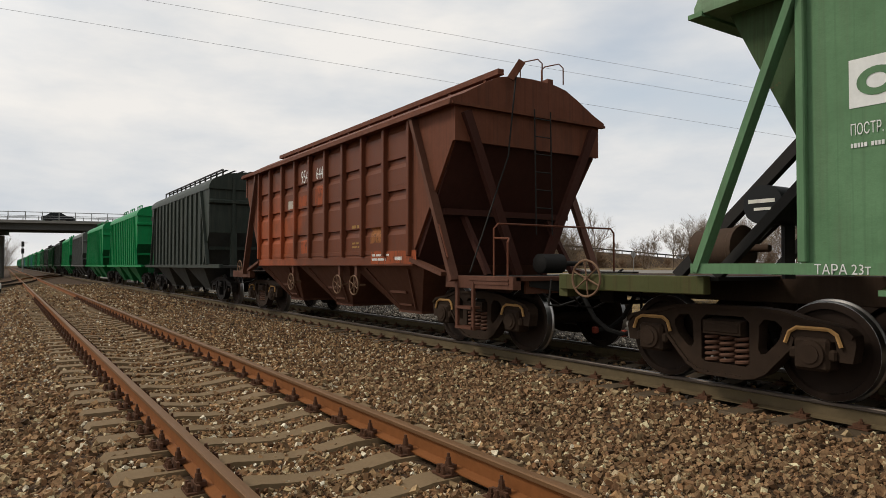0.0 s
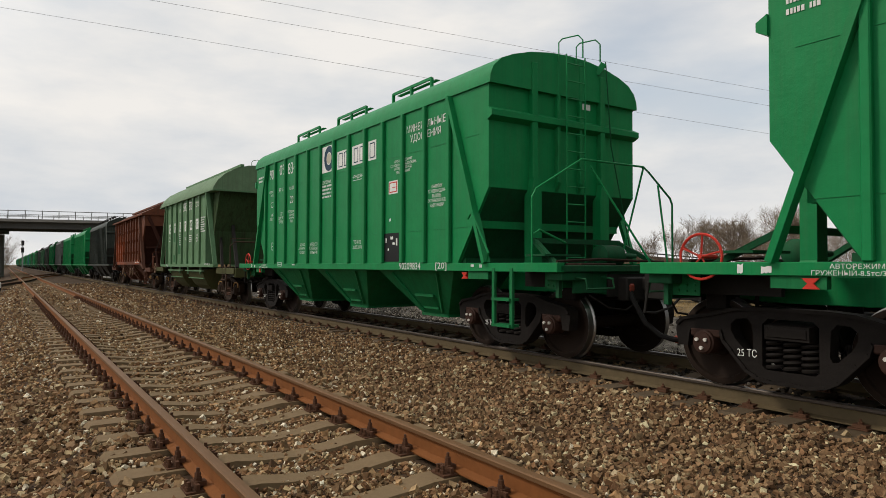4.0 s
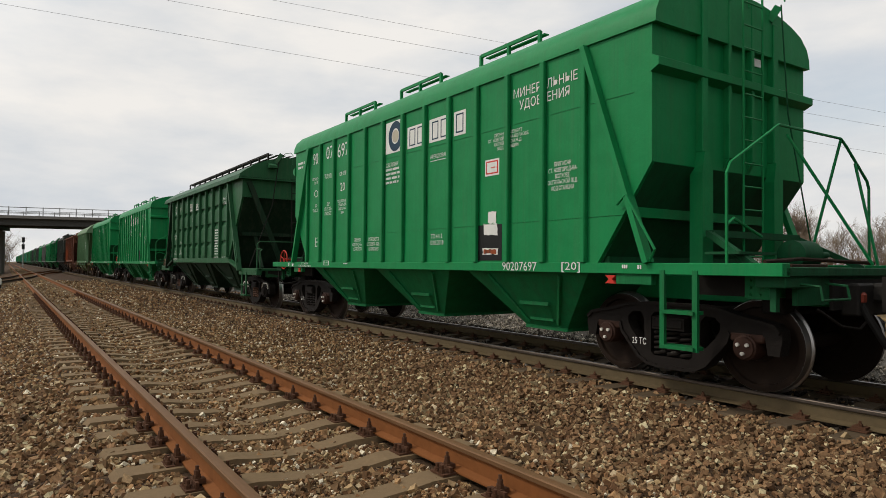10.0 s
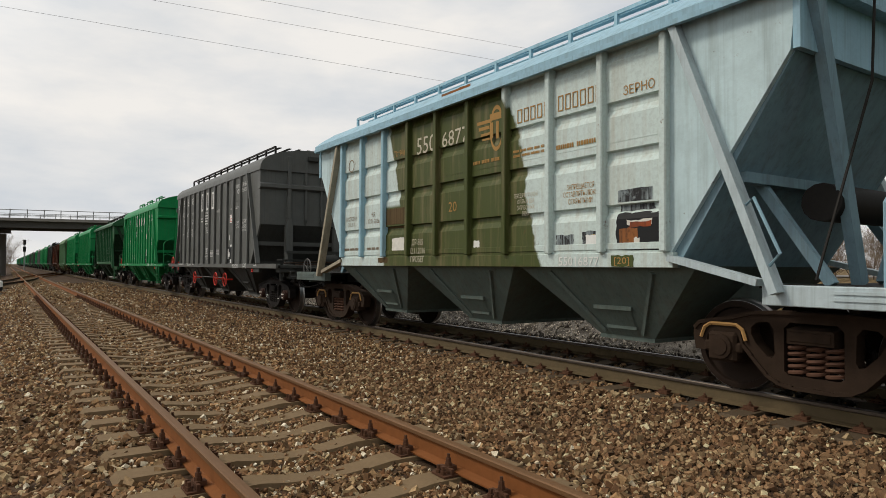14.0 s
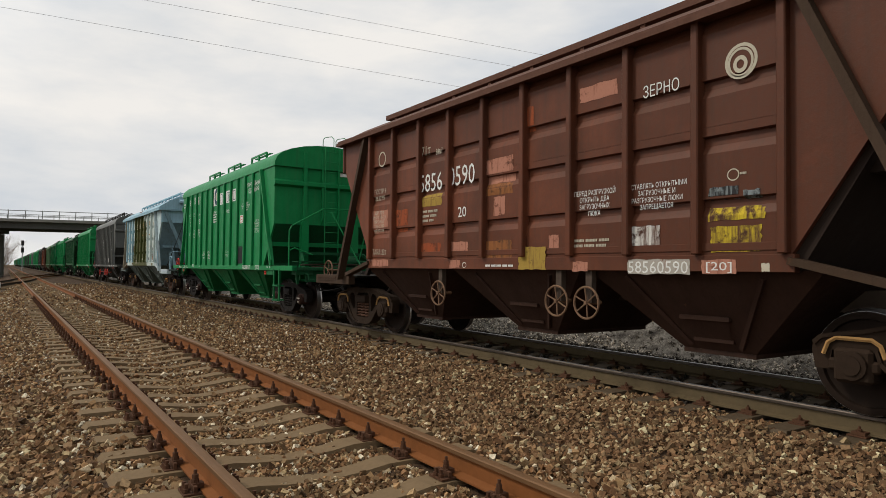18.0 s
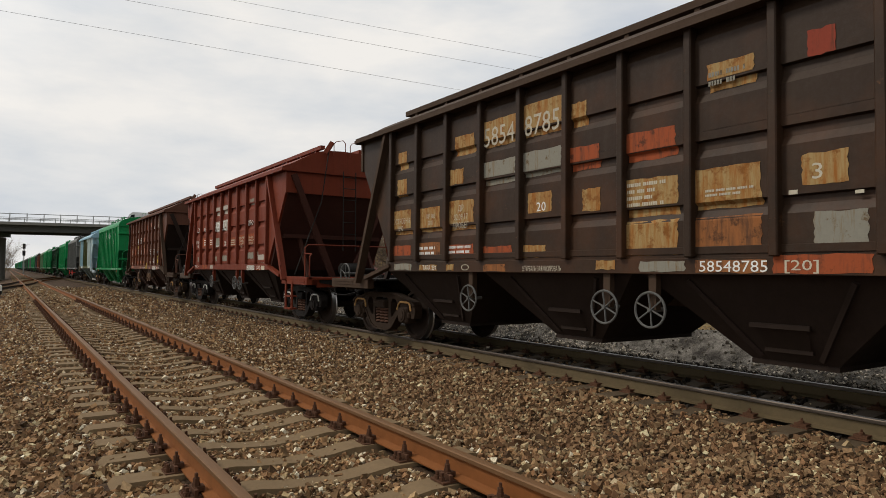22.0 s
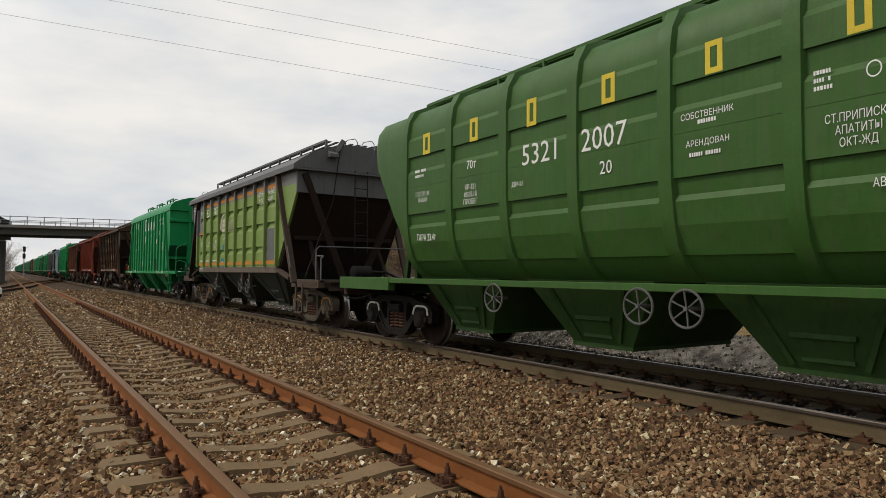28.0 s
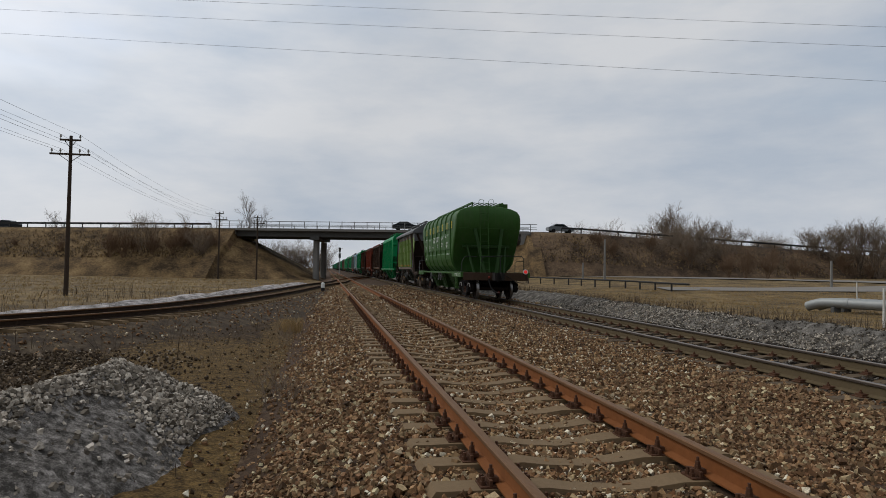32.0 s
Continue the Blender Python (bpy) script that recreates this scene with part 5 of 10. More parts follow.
def wheel_geo(s):
    """One wheel with flange, rim, dished disc and hub; s is the side on which it runs."""
    p = [(0.075, 0.09), (0.09, 0.12), (0.085, 0.155), (0.045, 0.17), (0.015, 0.26), (0.03, 0.40), (0.068, 0.41), (0.066, 0.468), (0.06, 0.4755),
         (-0.03, 0.482), (-0.045, 0.503), (-0.06, 0.505), (-0.066, 0.48), (-0.066, 0.41), (-0.02, 0.40), (-0.03, 0.26), (-0.05, 0.17), (-0.09, 0.155), (-0.09, 0.09)]
    return Geo().lathe([(s * (a + 0.79), r) for a, r in p], 40)


def tread_geo(s):
    return Geo().lathe([(s * (0.79 + 0.0615), 0.470), (s * (0.79 + 0.0605), 0.4770), (s * (0.79 - 0.029), 0.4835), (s * (0.79 - 0.044), 0.5045), (s * (0.79 - 0.059), 0.5062)], 40, caps=False)


def axle_geo():
    return Geo().lathe([(-1.12, 0.06), (-1.10, 0.065), (-0.92, 0.07), (-0.9, 0.09), (-0.7, 0.098), (-0.68, 0.085), (0.68, 0.085), (0.7, 0.098), (0.9, 0.09), (0.92, 0.07), (1.10, 0.065), (1.12, 0.06)], 14)


def ring(outer, holes, x0, x1):
    """A cast plate in the y-z plane cut by holes, pushed from x0 to x1."""
    bm = bmesh.new()
    edges = []
    for loop in [outer] + holes:
        vs = [bm.verts.new((x0, y, z)) for y, z in loop]
        edges += [bm.edges.new((vs[i], vs[(i + 1) % len(vs)])) for i in range(len(vs))]
    bmesh.ops.triangle_fill(bm, use_beauty=True, edges=edges)
    f = bm.faces[:]
    ext = bmesh.ops.extrude_face_region(bm, geom=f)
    for e in ext["geom"]:
        if isinstance(e, bmesh.types.BMVert):
            e.co.x = x1
    bm.verts.ensure_lookup_table()
    bm.verts.index_update()
    g = Geo().add([v.co[:] for v in bm.verts], [[v.index for v in q.verts] for q in bm.faces])
    bm.free()
    return g


def side_frame_geo(s):
    half = [(0, 0.885), (0.36, 0.885), (0.62, 0.865), (0.86, 0.80), (1.08, 0.765), (1.22, 0.735), (1.29, 0.67), (1.30, 0.58), (1.27, 0.42), (1.15, 0.42), (1.12, 0.60), (0.75, 0.60), (0.72, 0.50), (0.62, 0.39), (0.46, 0.22), (0.34, 0.155), (0.2, 0.13)]
    h = half + [(-y, z) for y, z in half[:0:-1]]
    mid = [(-0.28, 0.30), (-0.24, 0.265), (0.24, 0.265), (0.28, 0.30), (0.28, 0.72), (0.22, 0.775), (-0.22, 0.775), (-0.28, 0.72)]
    tri = [(0.385, 0.70), (0.375, 0.46), (0.40, 0.41), (0.45, 0.42), (0.57, 0.54), (0.62, 0.63), (0.62, 0.70), (0.56, 0.755), (0.44, 0.765)]
    x0, x1 = sorted((s * 0.94, s * 1.10))
    g = ring(h, [mid, tri, [(-y, z) for y, z in tri[::-1]]], x0, x1)
    rim = sorted((s * 1.095, s * 1.125))
    for a, b in zip(half[:6], half[1:7]):
        for m in (1, -1):
            g.prism([(m * a[0], a[1]), (m * b[0], b[1]), (m * b[0] * 0.985, b[1] - 0.035), (m * a[0] * 0.985, a[1] - 0.035)], 0, *rim)
    for a, b in zip(half[11:], half[12:] + [(0, 0.13)]):
        for m in (1, -1):
            g.prism([(m * a[0], a[1]), (m * b[0], b[1]), (m * b[0] * 0.97, b[1] + 0.04), (m * a[0] * 0.97, a[1] + 0.03)], 0, *rim)
    return g


def spring_geo(s):
    pts = [(s * 1.02 + 0.082 * math.cos(a), 0.082 * math.sin(a), 0.27 + 0.30 * k / 50) for k in range(51) for a in (2 * math.pi * 5 * k / 50,)]
    return Geo().tube(pts, 0.021, 6)


def bolster_geo():
    return Geo().prism([(-1.16, 0.58), (-0.7, 0.48), (0.7, 0.48), (1.16, 0.58), (1.16, 0.72), (0.5, 0.80), (-0.5, 0.80), (-1.16, 0.72)], 1, -0.22, 0.22) \
        .box(-1.17, -1.13, -0.2, 0.2, 0.6, 0.7, 0.01).box(1.13, 1.17, -0.2, 0.2, 0.6, 0.7, 0.01).lathe([(0.79, 0.17), (0.93, 0.17)], 16, 2)


def box_old_geo(s):
    x0, x1 = sorted((s * 0.92, s * 1.16))
    return Geo().box(x0, x1, -0.165, 0.165, WR - 0.16, WR + 0.15, 0.03).lathe([(s * 1.16, 0.135), (s * 1.185, 0.13), (s * 1.19, 0.09), (s * 1.2, 0.088)], 16, 0, (0, 0, WR)).box(*sorted((s * 1.0, s * 1.14)), -0.22, 0.22, WR - 0.06, WR + 0.05, 0.02)


def box_new_geo(s):
    return Geo().lathe([(s * 0.93, 0.13), (s * 1.14, 0.13), (s * 1.15, 0.115), (s * 1.17, 0.11), (s * 1.175, 0.0)], 20, 0, (0, 0, WR)).box(*sorted((s * 0.95, s * 1.11)), -0.19, 0.19, WR + 0.05, WR + 0.15, 0.02)


def cap_bolts_geo(s):
    g = Geo()
    for k in range(3):
        a = 2 * math.pi * k / 3 + 0.5
        g.lathe([(s * 1.17, 0.02), (s * 1.195, 0.02)], 8, 0, (0, 0.06 * math.cos(a), WR + 0.06 * math.sin(a)))
    return g


def chalk_geo(s):
    pts = [(s * 1.125, -0.26, WR + 0.08), (s * 1.12, -0.22, WR + 0.19), (s * 1.115, -0.15, WR + 0.235), (s * 1.115, -0.08, WR + 0.235)]
    q = [(x, -y, z) for x, y, z in pts]
    return Geo().tube(pts + q[::-1], 0.020, 5)


def brake_geo():
    g = Geo().beam((-0.8, 0.36, 0.42), (0.8, 0.36, 0.42), 0.07, 0.09).beam((-0.8, -0.36, 0.42), (0.8, -0.36, 0.42), 0.07, 0.09)
    for s in (-1, 1):
        for t in (-1, 1):
            g.box(s * 0.79 - 0.05, s * 0.79 + 0.05, t * 0.41 - 0.03, t * 0.41 + 0.03, 0.28, 0.56, 0.02)
            g.beam((s * 0.79, t * 0.38, 0.5), (s * 0.79, t * 0.2, 0.85), 0.04, 0.02)
    return g


WHEELSETS = []


def bogie(w, c, old=True, rust=False, full=True, dusty=False):
    """Two wheelsets in cast side frames, at y = c under the wagon."""
    bm_ = M["bogie_dust" if dusty else "bogie_rust" if rust else "bogie"]
    for t in (-1, 1):
        ax = part("wheelset", shared("axle", axle_geo, M["wheel"], True), None, w, "forged steel axle with two wheels", T(0, c + t * 0.925, WR))
        for s in (-1, 1):
            wh = part("wheel", shared("wheel%d" % s, lambda: wheel_geo(s), M["wheel"], True), None, ax, "brown steel wheel")
            part("tread", shared("tread%d" % s, lambda: tread_geo(s), M["tread"], True), None, ax, "polished running tread")
            if full:
                if old:
                    part("axle_box", shared("axle_box_old%d" % s, lambda: box_old_geo(s), bm_), None, w, at=T(0, c + t * 0.925, 0))
                    part("chalk_mark", shared("chalk%d" % s, lambda: chalk_geo(s), M["chalk_tan" if rust else "chalk"]), None, w, "ochre painted inspection stripe" if rust else "white painted inspection stripe", T(0, c + t * 0.925, 0))
                else:
                    b = part("axle_box", shared("axle_box_new%d" % s, lambda: box_new_geo(s), M["axlecap"], True), None, w, "brown bearing cap", T(0, c + t * 0.925, 0))
                    part("cap_bolt", shared("cap_bolts%d" % s, lambda: cap_bolts_geo(s), M["chalk"]), None, b, "white painted bolts")
        WHEELSETS.append(ax)
    for s in (-1, 1):
        part("side_frame", shared("side_frame%d" % s, lambda: side_frame_geo(s), bm_), None, w, "cast steel side frame", T(0, c, 0))
        if full:
            for k in (-1, 0, 1):
                part("spring", shared("spring%d" % s, lambda: spring_geo(s), M["spring" if old else "bogie"], True), None, w, "rusty coil spring" if old else "black coil spring", T(0, c + k * 0.178, 0))
    part("bolster", shared("bolster", bolster_geo, bm_), None, w, at=T(0, c, 0))
    if full:
        part("brake_gear", shared("brake_gear", brake_geo, M["bogie"]), None, w, at=T(0, c, 0))


def coupler_geo():
    g = Geo().box(-0.11, 0.11, 6.6, 7.1, 0.95, 1.15, 0.03)
    return g.prism([(-0.2, 7.05), (0.2, 7.05), (0.22, 7.25), (0.2, 7.5), (0.1, 7.53), (0.06, 7.36), (-0.06, 7.34), (-0.12, 7.5), (-0.24, 7.5), (-0.25, 7.2)], 2, 0.87, 1.22)


def running_gear(w, frame, base=10.68, old=True, rust=False, full=True, deck=1.24, shift=0.0, dusty=False):
    """Bogies, centre sill, end beams, couplers and hoses."""
    for s in (-1, 1):
        bogie(w, s * base / 2 + shift, old, rust, full, dusty)
    part("centre_sill", Geo().box(-0.28, 0.28, -6.75, 6.75, 0.93, deck - 0.02, 0.01), frame, w, "deep box centre sill")
    for s in (-1, 1):
        m = Matrix.Scale(1, 4) if s > 0 else pose(0, 0, 0, 0, 0, 180)
        part("coupler", shared("coupler", coupler_geo, M["steel_dark"]), None, w, "automatic coupler head", m)
        if not full:
            continue
        hose = [(0.32, 6.88, 1.0), (0.34, 6.98, 0.82), (0.28, 7.12, 0.54), (0.18, 7.28, 0.38), (0.08, 7.42, 0.33), (0.0, 7.5, 0.33)]
        part("brake_hose", shared("brake_hose", lambda: Geo().tube(hose, 0.036, 8), M["rubber"], True), None, w, "drooping rubber brake hose", m)
        part("hose_cock", shared("hose_cock", lambda: Geo().box(0.27, 0.37, 6.84, 6.95, 0.95, 1.06, 0.02).box(-0.03, 0.06, 7.40, 7.49, 0.28, 0.38, 0.02), M["hose_red"]), None, w, "red hose cock", m)
        lev = [(-1.42, 6.86, 1.12), (-1.42, 6.92, 0.78), (-1.2, 6.95, 0.76), (-0.9, 6.95, 0.82), (-0.3, 7.0, 1.18), (-0.24, 7.2, 1.25)]
        part("uncoupling_lever", shared("uncoupling_lever", lambda: Geo().tube(lev, 0.016, 6), M["steel_dark"]), None, w, "bent uncoupling rod", m)
    if full:
        for s in (-1, 1):
            rig = Geo().tube([(-0.75, s * 6.25, 0.86), (0.6, s * 6.25, 0.86)], 0.03, 6).tube([(-0.5, s * 6.5, 0.98), (-0.5, s * 4.2, 0.72)], 0.022, 6).tube([(0.15, s * 6.55, 0.9), (0.15, s * 3.8, 0.62)], 0.028, 6)
            rig.beam((-0.55, s * 6.1, 0.7), (-0.55, s * 6.1, 1.15), 0.05, 0.03).beam((0.62, s * 6.3, 0.72), (0.62, s * 6.3, 1.15), 0.05, 0.03).box(-0.95, -0.65, s * 6.35 - 0.12, s * 6.35 + 0.12, 0.86, 1.08, 0.02)
            part("brake_rigging", rig, M["bogie"], w, "rods and levers of the brake rigging")
            chain = [(-1.05, s * 6.85, 0.95), (-0.8, s * 6.95, 0.78), (-0.5, s * 6.98, 0.74), (-0.2, s * 6.95, 0.86)]
            part("release_chain", Geo().tube(chain, 0.014, 5), M["bogie"], w, "hanging release chain")
    air = Geo().tube([(0.45, -6.6, 0.98), (0.45, 6.6, 0.98)], 0.025, 6)
    part("brake_pipe", air, M["steel_dark"], w)


def hopper(w, c, mat, ztop=1.3, zbot=0.45, ht=1.3, hb=0.42, xt=1.5, xb=1.0, rib=True):
    """A discharge hopper tapering down to a gate, with stiffening ribs and a hatch on each sloped side."""
    def ringv(z):
        t = (ztop - z) / (ztop - zbot)
        return lerp(ht, hb, t), lerp(xt, xb, t)
    a, b = ringv(ztop), ringv(zbot)
    vs = [(sx * x, c + sy * y, z) for (y, x), z in ((a, ztop), (b, zbot)) for sx, sy in ((-1, -1), (1, -1), (1, 1), (-1, 1))]
    h = part("hopper", Geo().add(vs, [(0, 1, 2, 3), (7, 6, 5, 4), (0, 4, 5, 1), (1, 5, 6, 2), (2, 6, 7, 3), (3, 7, 4, 0)]), mat, w, "tapered discharge hopper")
    if rib:
        for s in (-1, 1):
            z0, z1 = ztop - 0.08, zbot + 0.06
            for t in (-0.62, 0.62):
                p, q = ringv(z0), ringv(z1)
                part("rib", Geo().beam((s * (p[1] + 0.01), c + t * p[0], z0), (s * (q[1] + 0.01), c + t * q[0], z1), 0.05, 0.05, (s, 0, 0)), mat, h)
            p = ringv(lerp(ztop, zbot, 0.58))
            q = ringv(lerp(ztop, zbot, 0.86))
            zz = lerp(ztop, zbot, 0.58), lerp(ztop, zbot, 0.86)
            part("hatch", Geo().beam((s * (p[1] + 0.02), c - 0.3, zz[0]), (s * (p[1] + 0.02), c + 0.3, zz[0]), 0.05, 0.05).beam((s * (q[1] + 0.01), c - 0.24, zz[1]), (s * (q[1] + 0.01), c + 0.24, zz[1]), 0.04, 0.04)
                 .add([(s * (p[1] + 0.014), c - 0.27, zz[0]), (s * (p[1] + 0.014), c + 0.27, zz[0]), (s * (q[1] + 0.014), c + 0.22, zz[1]), (s * (q[1] + 0.014), c - 0.22, zz[1])], [(0, 1, 2, 3)]), mat, h, "inspection hatch")
    part("gate", Geo().box(-b[1] - 0.015, b[1] + 0.015, c - b[0] - 0.015, c + b[0] + 0.015, zbot - 0.04, zbot + 0.01), mat, h, "sliding discharge gate")
    return h


def handwheel(w, y, z, mat, r=0.2, x=-1.62, label="spoked hand wheel", spokes=4):
    g = Geo().tube([(x, y + r * math.cos(a), z + r * math.sin(a)) for a in [2 * math.pi * k / 24 for k in range(24)]], 0.015, 6, True)
    for k in range(spokes):
        a = 2 * math.pi * k / spokes + 0.4
        g.tube([(x + 0.01, y, z), (x, y + r * math.cos(a), z + r * math.sin(a))], 0.011, 5)
    g.tube([(x - 0.02, y, z), (x + 0.25, y, z)], 0.025, 8)
    return part("hand_wheel", g.joined(), mat, w, label)


def ladder(w, mat, pts0, pts1, n, r=0.014, name="ladder"):
    """Two stiles through lists of points, with n rungs between."""
    g = Geo().tube(pts0, r, 6).tube(pts1, r, 6)
    a, b, c, d = Vector(pts0[0]), Vector(pts0[-1]), Vector(pts1[0]), Vector(pts1[-1])
    for k in range(n):
        t = (k + 0.5) / n
        g.tube([a.lerp(b, t), c.lerp(d, t)], r * 0.8, 5)
    return part(name, g, mat, w, "narrow steel ladder")


def step_ladder(w, mat, y0, y1, z0, z1, x=-1.6):
    """A boarding step of two flat bars with treads, under the sill."""
    g = Geo()
    for y in (y0, y1):
        g.box(x - 0.02, x + 0.02, y - 0.03, y + 0.03, z1, z0 + 0.12)
    for z in (lerp(z0, z1, 0.45), z1 + 0.03):
        g.box(x - 0.05, x + 0.13, y0, y1, z - 0.02, z + 0.02)
    return part("boarding_step", g, mat, w, "boarding step with two treads")


def rail_tube(w, mat, pts, r=0.017):
    return part("handrail", Geo().tube(pts, r, 6), mat, w, "bent tubular handrail")


def hoops(w, mat, y, xs, z, h=0.28):
    for x in xs:
        part("roof_grab", Geo().tube([(x, y, z - 0.1), (x, y, z + h * 0.8), (x + 0.03, y - 0.05, z + h), (x + 0.12, y - 0.3, z + h), (x + 0.16, y - 0.36, z + h * 0.7), (x + 0.16, y - 0.36, z - 0.1)], 0.011, 6), mat, w, "looped roof grab rail")


def walkway(w, mat, x0, x1, y0, y1, z, h, n, mesh=True):
    """A framed roof walkway: posts, side bars and slatted deck."""
    for x in (x0, x1):
        part("walkway_rail", Geo().box(x - 0.02, x + 0.02, y0, y1, z + h - 0.035, z + h + 0.02).box(x - 0.02, x + 0.02, y0, y1, z - 0.02, z + 0.02), mat, w)
        for k in range(n + 1):
            y = lerp(y0, y1, k / n)
            part("walkway_post", Geo().box(x - 0.025, x + 0.025, y - 0.025, y + 0.025, z - 0.12, z + h), mat, w)
    if mesh:
        for k in range(7):
            x = lerp(x0, x1, (k + 0.5) / 7)
            part("walkway_slat", Geo().box(x - 0.045, x + 0.045, y0, y1, z + h - 0.03, z + h - 0.012), mat, w)


def roof_geo(prof, y0, y1):
    """A roof shell from half a cross-section, eave to ridge."""
    full = [(-x, z) for x, z in prof] + [(x, z) for x, z in prof[::-1] if x > 1e-6]
    return Geo().prism(full, 1, y0, y1)


def bars(parent, y, z, wid, h, rows, mat, x=-1.579, name="unreadable_lettering"):
    """Lines of small lettering as plain bars."""
    g = Geo()
    lh = h / rows
    rng = random.Random("%.2f %.2f %d" % (y, z, rows))
    for k in range(rows):
        a, n, gap = 0.0, 0, rng.randint(4, 8)
        w = wid * (1 - 0.32 * rng.random() * (k > 0))
        while a < w - lh * 0.3 or not n:
            c = min(lh * rng.uniform(0.20, 0.32), w - a)
            if n % (gap + 1) != gap:
                g.box(x - 0.0005, x + 0.0015, y - a - c, y - a, z - lh * (k + 0.64), z - lh * (k + 0.12))
            a += c + lh * 0.11
            n += 1
    return tagged(part(name, g, mat, parent), kind="stuff")


# ---- fertiliser hopper wagon: flat ribbed sides, tall rounded ends ----
ROOF_A = [(1.60, 4.17), (1.59, 4.30), (1.53, 4.44), (1.38, 4.58), (1.15, 4.68), (0.8, 4.78), (0.4, 4.84), (0, 4.86)]


def wagon_a(body, label, boxes=True, full=True, open_end=True, end_rails=True):
    w = tagged(new("hopper_wagon"), label, "freight wagon", "wagons of the train")
    running_gear(w, body, 10.68, False, False, full, 1.27, 0.10)
    # darker copies for hoppers and ends, shade mixed into the paint
    low, grime_shade = (M["green_low"], M["green_grime_shade"]) if body == M["green"] else (M["grey_low"], M["grey_low"])
    prof = [(-4.55, 1.39), (-5.35, 2.57), (-5.35, 4.19), (5.35, 4.19), (5.35, 2.57), (4.55, 1.39)]
    part("body", Geo().prism(prof, 0, -1.57, 1.57), body, w, "flat steel body sheets")
    part("roof", roof_geo(ROOF_A, -5.42, 5.42), body, w, "rounded steel roof", smooth=True)
    for s in (-1, 1):
        part("side_sill", Geo().box(*sorted((s * 1.48, s * 1.61)), -6.83, 6.83, 1.27, 1.40, 0.006), body, w, "long side sill")
        for k in range(-6, 7) if full or s < 0 else ():
            part("rib", shared("rib_a%d" % s, lambda: Geo().box(*sorted((s * 1.57, s * 1.635)), -0.045, 0.045, 1.40, 4.17, 0.012), body), None, w, at=T(0, 0.08 + 0.738 * k, 0))
        for t in (-1, 1):
            part("side_brace", Geo().beam((s * 1.605, t * 4.36, 4.16), (s * 1.605, t * 5.33, 1.40), 0.07, 0.12, (s, 0, 0)), body, w, "sloping side brace")
        if full:
            for z in (1.98, 3.42):
                part("seam", Geo().box(*sorted((s * 1.57, s * 1.576)), -5.1 if z > 2.4 else -4.95, 5.1 if z > 2.4 else 4.95, z - 0.005, z + 0.005), body, w)
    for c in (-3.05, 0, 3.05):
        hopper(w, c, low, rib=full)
    for t in (-1, 1):
        y = t * 5.35
        part("end_belt", Geo().prism([(y, 3.60), (y + t * 0.11, 3.66), (y + t * 0.11, 3.75), (y, 3.81)], 0, -1.60, 1.60), body, w)
        part("end_beam", Geo().box(-1.55, 1.55, *sorted((t * 6.66, t * 6.83)), 1.275, 1.365, 0.008).box(-1.22, 1.22, *sorted((t * 6.70, t * 6.75)), 0.98, 1.275), grime_shade, w, "grimy end beam with a thin top flange")
        if full:
            part("draft_pocket", Geo().box(-0.42, 0.42, *sorted((t * 6.75, t * 6.93)), 0.86, 1.20, 0.02).box(-0.62, 0.62, *sorted((t * 6.75, t * 6.78)), 0.92, 1.24), M["steel_dark"], w, "dark coupler pocket")
            for s in (-1, 1):
                part("frame_web", Geo().box(*sorted((s * 0.98, s * 1.04)), *sorted((t * 5.55, t * 6.70)), 1.04, 1.275), M["steel_dark"], w)
                plate_ = Geo().box(*sorted((s * 1.30, s * 1.315)), *sorted((t * 6.28, t * 6.62)), 1.03, 1.272).box(*sorted((s * 1.0, s * 1.30)), *sorted((t * 6.5, t * 6.54)), 1.05, 1.272)
                for i in range(3):
                    for j in range(3):
                        plate_.lathe([(s * 1.315, 0.016), (s * 1.327, 0.012)], 6, 0, (0, t * (6.34 + 0.10 * j), 1.08 + 0.07 * i))
                part("riveted_plate", plate_, low, w, "riveted gusset plate")
                part("corner_step", Geo().box(*sorted((s * 1.05, s * 1.5)), *sorted((t * 6.5, t * 6.8)), 1.16, 1.275, 0.01).box(*sorted((s * 1.36, s * 1.42)), *sorted((t * 6.60, t * 6.66)), 0.92, 1.16), grime_shade, w)
                part("uncoupling_bracket", Geo().tube([(s * 0.75, t * 6.78, 1.2), (s * 0.75, t * 6.98, 1.18), (s * 0.75, t * 7.0, 1.05), (s * 1.25, t * 7.0, 1.05), (s * 1.25, t * 6.98, 1.18), (s * 1.25, t * 6.78, 1.2)], 0.014, 5), grime_shade, w, "bent grab bar")
        for x in (-0.74, 0.74):
            part("end_post", Geo().prism([(x - 0.17, 1.3), (x - 0.10, 1.42), (x - 0.10, 2.5), (x - 0.055, 2.75), (x + 0.055, 2.75), (x + 0.10, 2.5), (x + 0.10, 1.42), (x + 0.17, 1.3)], 1, *sorted((t * 5.3, t * 5.47))).box(x - 0.055, x + 0.055, *sorted((t * 5.34, t * 5.445)), 2.75, 4.62, 0.01), body, w, "end post widening towards its foot")
        for x in (-0.23, 0.25) if full else ():
            part("end_rib", Geo().box(x - 0.03, x + 0.03, *sorted((t * 5.34, t * 5.43)), 2.72, 4.78, 0.008).prism([(t * 5.352, 2.58), (t * 5.43, 2.72), (t * 5.352, 2.72)], 0, x - 0.03, x + 0.03), body, w, "thin end rib with a tapered foot")
